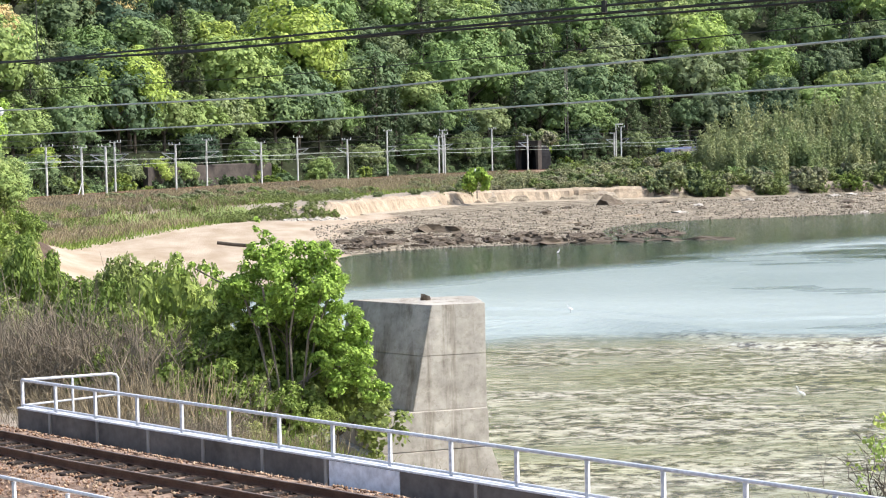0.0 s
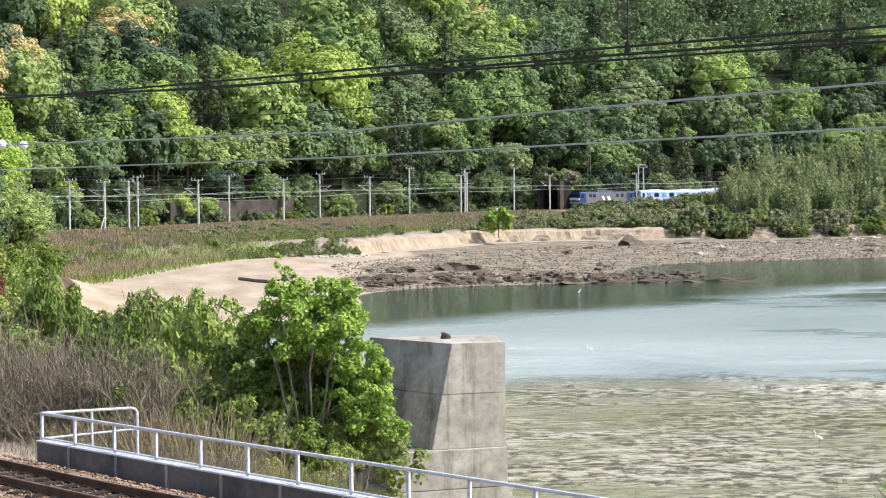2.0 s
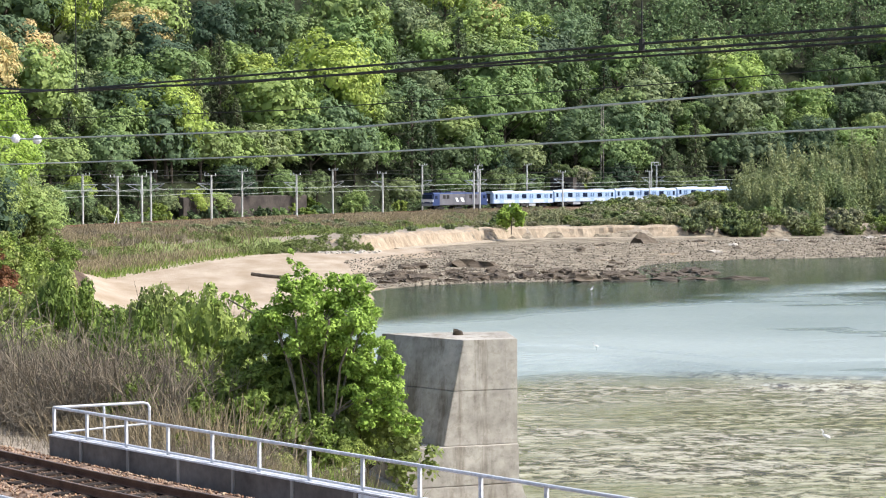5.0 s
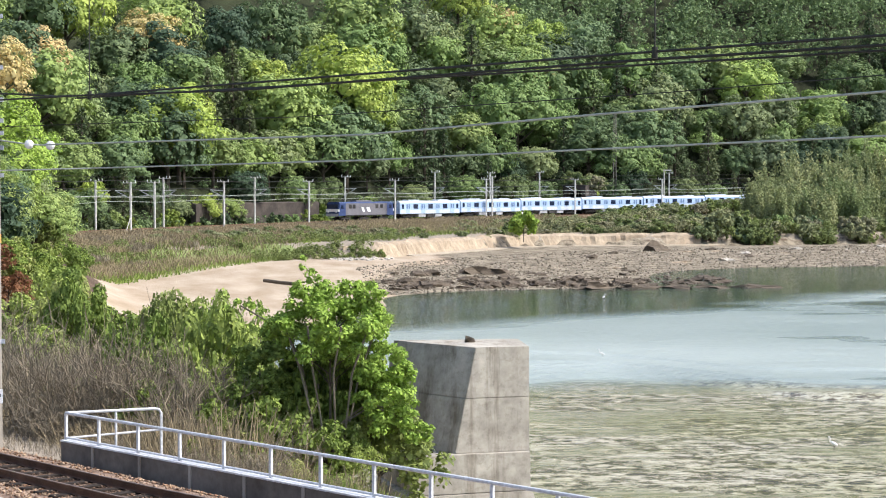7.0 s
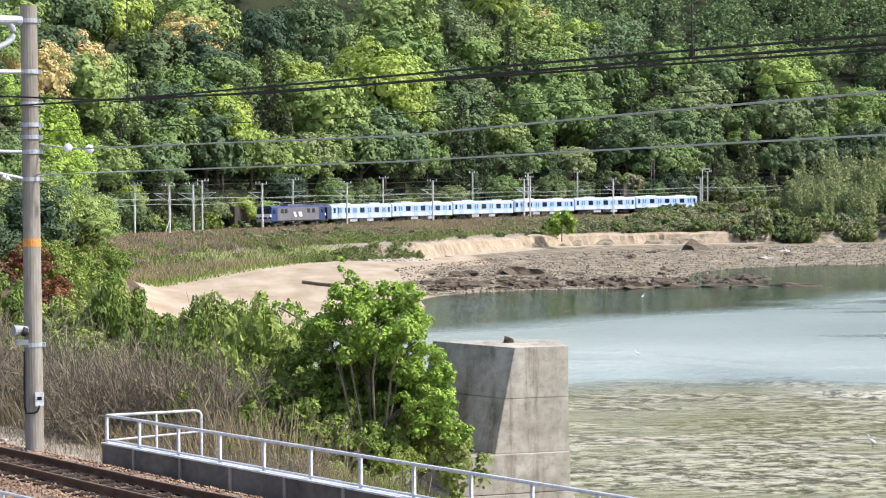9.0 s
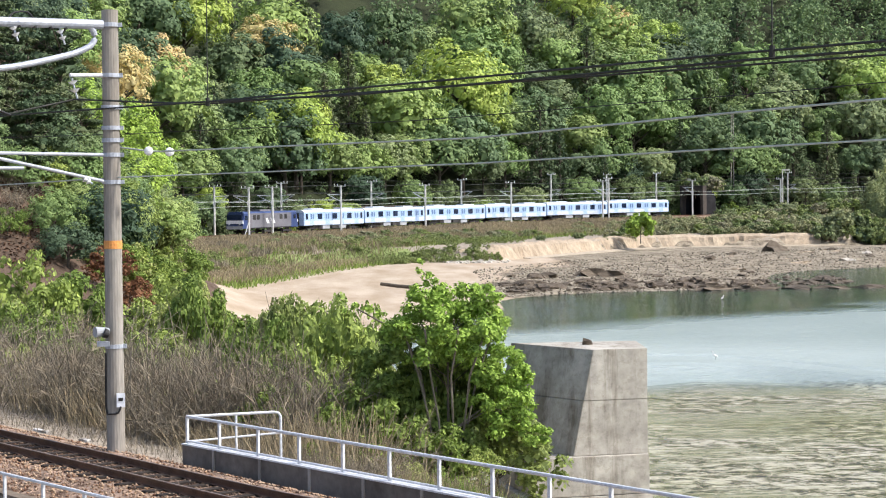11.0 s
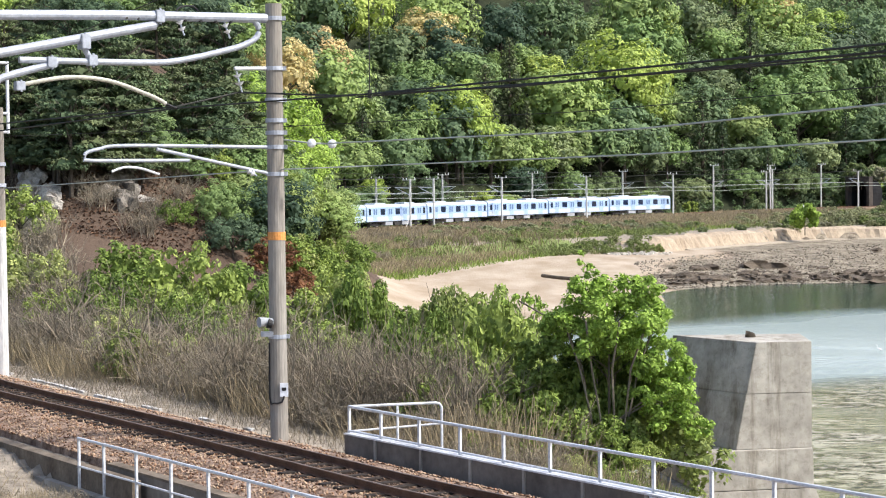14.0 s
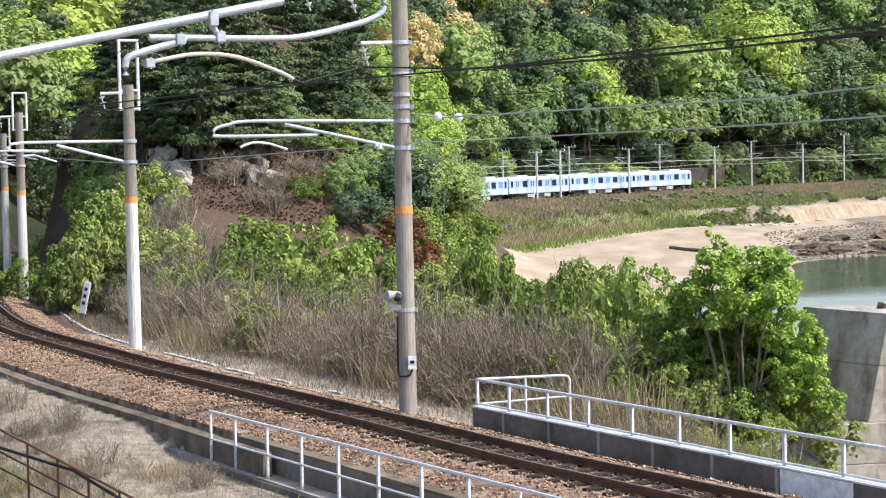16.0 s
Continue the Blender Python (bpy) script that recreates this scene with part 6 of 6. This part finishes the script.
# ---- rocks, log, birds ----
def rock_mesh(seed, mat, flat=0.75):
    r = np.random.default_rng(seed)
    bm = bmesh.new()
    bmesh.ops.create_icosphere(bm, subdivisions=2, radius=1.0)
    for v in bm.verts:
        n = noise.noise(v.co * 1.3 + Vector((seed * 3.1, 0, 0))) * 0.9 + noise.noise(v.co * 3.2 + Vector((0, seed, 0))) * 0.45
        v.co *= 1 + n
        v.co.z *= flat
    me = bpy.data.meshes.new("rock")
    bm.to_mesh(me)
    bm.free()
    me.materials.append(mat)
    return me


rocks = [rock_mesh(k, M_ROCK) for k in range(5)]
pale = [rock_mesh(20 + k, M_PALEROCK) for k in range(3)]
greys = [rock_mesh(50 + k, M_GREYROCK) for k in range(3)]
tan_rocks = [rock_mesh(30 + k, M_CLIFF, 0.4) for k in range(3)]


def put_rock(me, x, y, sx, sy, sz, label, group, zoff=0.0):
    ob = new("rock", me)
    ob.matrix_basis = pose(x, y, max(float(ground_z(x, y)), -5.15) + zoff, 0, 0, rnd.uniform(0, 360))
    ob.scale = (sx, sy, sz)
    return tagged(ob, label, "rock", group)


for k in range(12):                                            # ledges of the bare patch on the spur
    x, y = rnd.uniform(-27, -20), rnd.uniform(95, 109)
    s = rnd.uniform(0.25, 0.6)
    put_rock((pale if k % 4 == 0 else rocks)[k % 3], x, y, s * 1.3, s, s, "rough rock ledge on the bare brown slope", "rocks of the spur", -0.2)
for k in range(14):
    y = 98.0 + 0.65 * k
    x = -0.2126 * y + rnd.uniform(-0.9, 0.9)
    put_rock(greys[k % 3], x, y, rnd.uniform(0.35, 0.7), 0.5, rnd.uniform(0.5, 1.0), "grey lichened rock outcrop on the spur", "rocks of the spur", 0.15)
for k in range(12):
    y = 95.0 + 0.6 * k
    s = rnd.uniform(0.35, 0.75)
    put_rock(pale[k % 3], -0.258 * y + rnd.uniform(-0.7, 0.7), y, s, s * 0.8, s * 1.1, "pale broken rock face on the spur", "rocks of the spur", 0.1)
cone_mesh = rock_mesh(44, M_ROCK, 0.7)
for v in cone_mesh.vertices:                                   # tapers to a blunt top
    k = 1 - 0.6 * min(1.0, max(0.0, v.co.z))
    v.co.x, v.co.y = v.co.x * k, v.co.y * k
boulder = new("boulder", cone_mesh)
boulder.matrix_basis = pose(66, 308, -4.2, 0, 0, 30)
boulder.scale = (2.9, 2.2, 2.1)
tagged(boulder, "single dark brown boulder on the shingle", "boulder")
for k in range(240):
    f = rnd.random()
    x = 15 + 42 * f
    y = float(np.interp(x, [14, 24, 42, 60], [205, 211, 214, 226])) + abs(rnd.gauss(0, 9)) - 2
    sz = rnd.uniform(0.2, 0.8)
    put_rock(rocks[k % 5], x, y, sz * rnd.uniform(1, 2.0), sz * rnd.uniform(0.9, 1.5), sz * rnd.uniform(0.5, 0.95), "weedy dark brown rock on the foreshore", "rocks of the foreshore")
for k in range(5):                                             # low reef running into the water
    put_rock(rocks[k % 5], 38 + 4.5 * k, 209.5 + 0.4 * k, 2.6, 1.0, 0.5, "low dark reef rock at the water's edge", "reef rocks", 0.1)
for x, y, s in ((27.5, 232, 1.6), (30, 231, 1.3), (21, 229, 1.1)):
    put_rock(rocks[0], x, y, s * 1.4, s, s * 0.7, "larger dark rock on the upper shore", "rocks of the foreshore")
for k in range(70):
    f = rnd.random()
    x = 48 + 120 * f
    y = float(np.interp(x, SHORE[:, 0], SHORE[:, 1])) + rnd.uniform(2, 48)
    sz = rnd.uniform(0.25, 0.8)
    put_rock((pale if k % 3 == 0 else tan_rocks if k % 3 == 1 else rocks)[k % 3], x, y, sz * 1.6, sz * 1.2, sz * 0.7, "broken stone on the shingle shore", "stones of the shingle")
for k in range(40):
    x, y = 12 + rnd.gauss(2.5, 2.6), 272 + rnd.gauss(0, 2.2)
    put_rock(pale[k % 3], x, y, rnd.uniform(0.25, 0.6), rnd.uniform(0.25, 0.5), rnd.uniform(0.2, 0.4), "white broken rubble stone above the sand", "white rubble")
bm = bmesh.new()
pipe(bm, [(1.3, 206.5, -3.75), (3.0, 205.6, -3.95), (5.2, 204.3, -4.1)], 0.19, 8)
tagged(part("driftwood_log", bm, M_BARK), "grey driftwood log lying on the sand", "log")
put_rock(rocks[1], 7.2, 63.2, 0.22, 0.18, 0.18, "small dark stone on top of the pier", "", 0.0).location.z = 0.98


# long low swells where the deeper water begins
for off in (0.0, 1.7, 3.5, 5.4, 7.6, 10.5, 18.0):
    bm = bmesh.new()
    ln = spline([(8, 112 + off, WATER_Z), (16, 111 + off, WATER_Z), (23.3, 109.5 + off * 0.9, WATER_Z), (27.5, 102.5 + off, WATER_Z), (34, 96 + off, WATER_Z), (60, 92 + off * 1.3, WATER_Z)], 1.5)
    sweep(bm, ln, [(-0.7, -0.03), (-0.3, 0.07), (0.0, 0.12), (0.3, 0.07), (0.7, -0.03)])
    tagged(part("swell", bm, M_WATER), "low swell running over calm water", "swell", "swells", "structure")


def egret(x, y, turn, low=False):
    e = tagged(new("egret"), "white egret wading in the shallow water", "bird", "egrets")
    bm = bmesh.new()
    bmesh.ops.create_uvsphere(bm, u_segments=12, v_segments=8, radius=1, matrix=pose(0, 0, 0.42, 0, -25, 0) @ Matrix.Diagonal((0.3, 0.12, 0.13, 1)))
    part("body", bm, M_EGRET, e)
    bm = bmesh.new()
    pipe(bm, [(0.2, 0, 0.5), (0.34, 0, 0.62), (0.28, 0, 0.78), (0.36, 0, 0.9)], 0.045, 7)
    tube(bm, (0.34, 0, 0.9), (0.46, 0, 0.9), 0.055, 0.03, 7)
    part("neck", bm, M_EGRET, e)
    bm = bmesh.new()
    tube(bm, (0.45, 0, 0.9), (0.6, 0, 0.87), 0.02, 0.004, 6)
    part("bill", bm, M_BLACK, e)
    for dy in (-0.05, 0.05):
        bm = bmesh.new()
        tube(bm, (0, dy, -0.25), (0, dy, 0.36), 0.014, seg=6)
        part("leg", bm, M_BLACK, e)
    e.matrix_basis = pose(x, y, WATER_Z + (0.05 if not low else -0.05), 0, 0, turn)
    e.scale = (0.56, 0.56, 0.56)
    return e


egrets = [egret(23.4, 122.9, 165), egret(35.3, 190.5, 30, True), egret(24.6, 78.2, 150)]

# ---- train ----
def shell(bm, length, prof, taper=0.0):
    """A body drawn along x from a cross-section of (y, z) points; taper rakes the nose at +x."""
    h = length / 2
    zs = [z for _, z in prof]
    lo, hi = min(zs), max(zs)
    a = [bm.verts.new((-h, y, z)) for y, z in prof]
    b = [bm.verts.new((h - taper * max(0.0, (z - lo) / (hi - lo) - 0.45), y, z)) for y, z in prof]
    n = len(prof)
    for k in range(n):
        bm.faces.new((a[k], a[(k + 1) % n], b[(k + 1) % n], b[k]))
    bm.faces.new(a[::-1])
    bm.faces.new(b)
    bmesh.ops.recalc_face_normals(bm, faces=bm.faces)


def bogie(parent, x):
    bm = bmesh.new()
    for sy in (-0.95, 0.95):
        box(bm, x, sy, 0.55, 3.0, 0.14, 0.28)
        box(bm, x, sy, 0.85, 0.9, 0.2, 0.3)
    box(bm, x, 0, 0.6, 0.6, 1.8, 0.25)
    b = part("bogie", bm, M_UNDER, parent)
    for dx in (-1.05, 1.05):
        bm = bmesh.new()
        for sy in (-0.55, 0.55):
            tube(bm, (x + dx, sy - 0.06, 0.43), (x + dx, sy + 0.06, 0.43), 0.43, seg=16)
        tube(bm, (x + dx, -0.6, 0.43), (x + dx, 0.6, 0.43), 0.07, seg=8)
        part("wheelset", bm, M_UNDER, b)


def coach(last=False):
    c = tagged(new("coach"), "pale blue passenger coach with dark windows and a white roof", "train car", "coaches of the train")
    bm = bmesh.new()
    shell(bm, 20.05, [(-1.42, 1.05), (1.42, 1.05), (1.44, 2.0), (1.42, 3.2), (-1.42, 3.2), (-1.44, 2.0)])
    body = part("body", bm, M_COACH, c)
    for sy in (-1.436, 1.436):
        bm = bmesh.new()
        box(bm, 0, sy, 1.45, 19.6, 0.03, 0.7)
        part("lower_panel", bm, M_COACHROOF, body, "white lower side panel")
    bm = bmesh.new()
    shell(bm, 20.05, [(-1.42, 3.204), (1.42, 3.204), (1.25, 3.46), (0.8, 3.6), (-0.8, 3.6), (-1.25, 3.46)])
    part("roof", bm, M_COACHROOF, c, "white curved roof")
    for x, ln in ((-5.2, 3.6), (4.6, 3.6)):
        bm = bmesh.new()
        box(bm, x, 0, 3.7, ln, 1.7, 0.22, bev=0.06)
        part("cooling_unit", bm, M_COACHROOF, c)
    for sy in (-1.445, 1.445):
        for x in (-7.4, -2.45, 2.45, 7.4):
            bm = bmesh.new()
            box(bm, x, sy, 2.05, 1.3, 0.03, 1.85)
            door = part("door", bm, M_COACH, body)
            for dx in (-0.33, 0.33):
                bm = bmesh.new()
                box(bm, x + dx, sy * 1.012, 2.5, 0.42, 0.03, 0.85)
                part("door_glass", bm, M_DOORGLASS, door)
        for x in (-4.92, 0, 4.92):
            bm = bmesh.new()
            box(bm, x, sy, 2.5, 1.45, 0.05, 0.92)
            part("window", bm, M_GLASS, body)
        for x in (-9.1, 9.1):
            bm = bmesh.new()
            box(bm, x, sy, 2.5, 0.62, 0.05, 0.92)
            part("window", bm, M_GLASS, body)
    for sx in (-1, 1):
        bm = bmesh.new()
        box(bm, sx * 10.12, 0, 2.1, 0.2, 1.0, 2.0)
        part("gangway", bm, M_UNDER, c)
        bogie(c, sx * 6.9)
    for x, ln, m in ((-2.9, 2.2, M_EQUIP), (-0.2, 2.0, M_UNDER), (2.6, 2.4, M_EQUIP)):
        for sy in (-0.95, 0.95):
            bm = bmesh.new()
            box(bm, x, sy, 0.72, ln, 0.7, 0.55)
            part("equipment_case", bm, m, c)
    bm = bmesh.new()
    box(bm, 0, 0, 1.0, 19.4, 2.4, 0.12)
    part("underframe", bm, M_UNDER, c)
    return c


def locomotive():
    c = tagged(new("locomotive"), "blue and grey electric locomotive with a white front band", "locomotive")
    L = 18.4
    bm = bmesh.new()
    shell(bm, L - 4.6, [(-1.42, 1.15), (1.42, 1.15), (1.42, 3.35), (-1.42, 3.35)])
    body = part("body", bm, M_LOCOGREY, c, "grey machine room sides")
    bm = bmesh.new()
    shell(bm, L - 0.8, [(-1.4, 3.354), (1.4, 3.354), (1.15, 3.62), (-1.15, 3.62)])
    part("roof", bm, M_LOCOBLUE, c, "blue roof edge")
    for sx in (1, -1):
        bm = bmesh.new()
        prof = [(-1.43, 1.05), (1.43, 1.05), (1.43, 3.35), (-1.43, 3.35)]
        shell(bm, 2.3, prof, 0.75)
        cab = part("cab", bm, M_LOCOBLUE, c, "blue driver's cab")
        cab.matrix_basis = pose(sx * (L / 2 - 1.15), 0, 0, 0, 0, 0 if sx > 0 else 180)
        bm = bmesh.new()
        box(bm, 1.0, 0, 2.85, 0.34, 2.5, 0.72, pose(0, 0, 0, 0, 0, 0))
        part("windscreen", bm, M_GLASS, cab)
        bm = bmesh.new()
        box(bm, 1.06, 0, 2.05, 0.26, 2.88, 0.5)
        part("white_band", bm, M_PANEL, cab, "white front band")
        bm = bmesh.new()
        box(bm, 1.12, 0, 1.2, 0.16, 2.7, 0.5)
        part("skirt", bm, M_EQUIP, cab, "pale grey front skirt")
        for sy in (-0.9, 0.9):
            bm = bmesh.new()
            tube(bm, (1.15, sy, 1.7), (1.26, sy, 1.7), 0.13, seg=10)
            part("headlight", bm, M_PORCELAIN, cab)
        for sy in (-1.44, 1.44):
            bm = bmesh.new()
            box(bm, 0.0, sy, 2.7, 0.8, 0.03, 0.65)
            part("side_window", bm, M_GLASS, cab)
    for sy in (-1.43, 1.43):
        for x in (-5.0, -3.4, 4.2, 5.4):
            bm = bmesh.new()
            box(bm, x, sy, 2.75, 0.9, 0.04, 0.75)
            part("louvre", bm, M_UNDER, body)
        for x, w in ((-0.6, 1.5), (1.2, 1.2)):
            bm = bmesh.new()
            vs = [bm.verts.new((x + a, sy * 1.012, z)) for a, z in ((-w / 2, 1.75), (w / 2 - 0.5, 1.75), (w / 2, 2.6), (-w / 2 + 0.5, 2.6))]
            f = bm.faces.new(vs)
            r = bmesh.ops.extrude_face_region(bm, geom=[f])
            for v in [g for g in r["geom"] if isinstance(g, bmesh.types.BMVert)]:
                v.co.y -= 0.03 * (1 if sy > 0 else -1)
            bmesh.ops.recalc_face_normals(bm, faces=bm.faces)
            part("emblem", bm, M_PANEL, body, "plain white emblem shape")
    for x in (-5.6, 5.2):
        bm = bmesh.new()
        for sy in (-0.5, 0.5):
            pipe(bm, [(x - 1.2, sy, 3.7), (x + 0.9, sy * 1.3, 3.95), (x - 0.9, sy, 4.12)], 0.05, 6)
        box(bm, x - 0.9, 0, 4.14, 0.25, 1.8, 0.06)
        part("pantograph", bm, M_UNDER, c)
    bm = bmesh.new()
    box(bm, 0, 0, 3.75, 5.0, 1.6, 0.28, bev=0.05)
    part("roof_gear", bm, M_LOCOGREY, c)
    for x in (-6.3, 0, 6.3):
        bogie(c, x)
    bm = bmesh.new()
    box(bm, 0, 0, 1.08, L - 1, 2.6, 0.2)
    part("underframe", bm, M_UNDER, c)
    return c


def on_line(s):
    """The pose of a vehicle whose middle is s metres up the line, nose towards falling s."""
    p = [np.array([np.interp(S0 + q, RUN, TRACK[:, k]) for k in range(3)]) for q in (s - 7, s + 7)]
    mid, d = (p[0] + p[1]) / 2, p[0] - p[1]
    return pose(*mid, 0, 0, math.degrees(math.atan2(d[1], d[0])))


def front(t):
    return 134.5 - 17.85 * t


cars = [(locomotive(), 10.2)]
first_coach = coach()
cars.append((first_coach, 31.6))
for i in range(1, 6):
    cars.append((copy_thing(first_coach, Matrix.Identity(4)), 31.6 + 20.45 * i))

# ---- sleepers and loose ballast, nearest the bridge ----
run_near = np.concatenate([[0], np.cumsum(np.hypot(*np.diff(NEAR[:, :2], axis=0).T))])
bm = bmesh.new()
box(bm, 0, 0, 0, 0.25, 2.1, 0.16, bev=0.012)
tie_me = bpy.data.meshes.new("sleeper")
bm.to_mesh(tie_me)
bm.free()
tie_me.materials.append(M_TIE)
s = float(np.interp(22, -NEAR[:, 1][:1], [0])) + 12
while s < run_near[-1] - 1 and s < 175:
    p = np.array([np.interp(s, run_near, NEAR[:, k]) for k in range(3)])
    q = np.array([np.interp(s + 0.5, run_near, NEAR[:, k]) for k in range(3)])
    ob = new("sleeper", tie_me)
    ob.parent = ballast
    ob.matrix_basis = pose(p[0], p[1], p[2] - 0.235, 0, 0, math.degrees(math.atan2(q[1] - p[1], q[0] - p[0])))
    s += 0.62

OCTA = np.array([(1, 0, 0), (0, 1, 0), (-1, 0, 0), (0, -1, 0), (0, 0, 1), (0, 0, -1)], float)
TRI = np.array([(0, 1, 4), (1, 2, 4), (2, 3, 4), (3, 0, 4), (1, 0, 5), (2, 1, 5), (3, 2, 5), (0, 3, 5)])


def gravel(name, r, cx, cy, cz, small, large, mat, label, parent):
    """Many loose angular stones in one mesh."""
    n = len(cx)
    v = OCTA[None] * r.uniform(0.45, 1.35, (n, 6, 1)) * r.uniform(0.6, 1.4, (n, 1, 3)) * (r.uniform(small, large, n))[:, None, None]
    a = r.uniform(0, 6.28, n)
    ca, sa = np.cos(a)[:, None], np.sin(a)[:, None]
    vx, vy = v[:, :, 0] * ca - v[:, :, 1] * sa, v[:, :, 0] * sa + v[:, :, 1] * ca
    co = np.stack([vx + cx[:, None], vy + cy[:, None], v[:, :, 2] * 0.8 + cz[:, None]], -1)
    me = bpy.data.meshes.new(name)
    me.vertices.add(n * 6)
    me.vertices.foreach_set("co", co.astype(np.float32).ravel())
    idx = (TRI[None] + np.arange(n)[:, None, None] * 6).astype(np.int32)
    me.loops.add(n * 24)
    me.loops.foreach_set("vertex_index", idx.ravel())
    me.polygons.add(n * 8)
    me.polygons.foreach_set("loop_start", np.arange(n * 8, dtype=np.int32) * 3)
    me.materials.append(mat)
    me.update(calc_edges=True)
    ob = new(name, me)
    ob.parent = parent
    return tagged(ob, label, "", "", "stuff")


r = np.random.default_rng(5)
n = 24000
i = r.uniform(index_at(4, 30), index_at(-38, 105), n)
i0 = i.astype(int)
off = np.where(r.uniform(size=n) < 0.72, r.uniform(-2.7, -0.68, n), r.uniform(0.68, 2.4, n))
gravel("ballast_stones", r, np.interp(i, np.arange(N_T), TRACK[:, 0]) + tang[i0, 1] * off, np.interp(i, np.arange(N_T), TRACK[:, 1]) - tang[i0, 0] * off,
       np.interp(off, [-2.6, -1.5, 1.5, 2.3], [-0.44, -0.19, -0.19, -0.41]) + 0.015, 0.018, 0.046,
       stone_material("loose ballast stone", [(0.11, 0.06, 0.038), (0.28, 0.16, 0.1), (0.38, 0.25, 0.16), (0.43, 0.32, 0.23), (0.22, 0.15, 0.115), (0.5, 0.37, 0.25)]), "loose rust-brown ballast stones", ballast)

# crib stones in darker tones, which carry the shadow between rails and sleepers
n = 8000
i = r.uniform(index_at(4, 30), index_at(-38, 105), n)
i0 = i.astype(int)
off = r.uniform(-0.5, 0.5, n)
gravel("crib_stones", r, np.interp(i, np.arange(N_T), TRACK[:, 0]) + tang[i0, 1] * off, np.interp(i, np.arange(N_T), TRACK[:, 1]) - tang[i0, 0] * off,
       np.full(n, -0.175), 0.018, 0.046, stone_material("shaded crib stone", [(0.05, 0.034, 0.026), (0.12, 0.075, 0.052), (0.2, 0.13, 0.09), (0.16, 0.12, 0.095)]), "stones between the rails, toned dark for the shade there", ballast)

# shingle of the shore
n = 15000
x = r.uniform(13, 150, n)
lo = np.interp(x, [13, 24, 42, 52, 94, 150], [198, 207, 211, 223, 267, 300])
hi = np.interp(x, [13, 18, 32, 49, 80, 112, 150], [245, 256, 280, 305, 318, 336, 352])
y = lo + (hi - lo) * r.uniform(0, 1, n) ** 1.4
gravel("shingle_stones", r, x, y, ground_z(x, y) + 0.03, 0.05, 0.18, stone_material("shore stone", [(0.07, 0.058, 0.045), (0.16, 0.135, 0.103), (0.28, 0.245, 0.19), (0.42, 0.385, 0.32), (0.12, 0.104, 0.083)]), "broken brown shingle stones", ground)


def motions():
    for ob, back in cars:
        walk(ob, [(t, on_line(front(t) + back)) for t in range(0, 17)])
    z = WATER_Z + 0.05
    walk(egrets[0], [(0, pose(23.5, 122.8, z, 0, 0, 165)), (4, pose(23.3, 123.0, z, 0, 0, 170)), (6.5, pose(22.85, 123.3, z, 0, 0, 172)), (9, pose(22.5, 123.1, z, 0, 0, 168)), (12.5, pose(22.3, 123.1, z, 0, 0, 165)), (16, pose(22.2, 123.1, z, 0, 0, 165))])
    walk(egrets[2], [(0, pose(24.85, 78.2, z, 0, 0, 150)), (4, pose(24.5, 77.9, z, 0, 0, 155)), (9, pose(24.4, 78.9, z, 0, 0, 140)), (16, pose(24.4, 79.0, z, 0, 0, 140))])


motions()
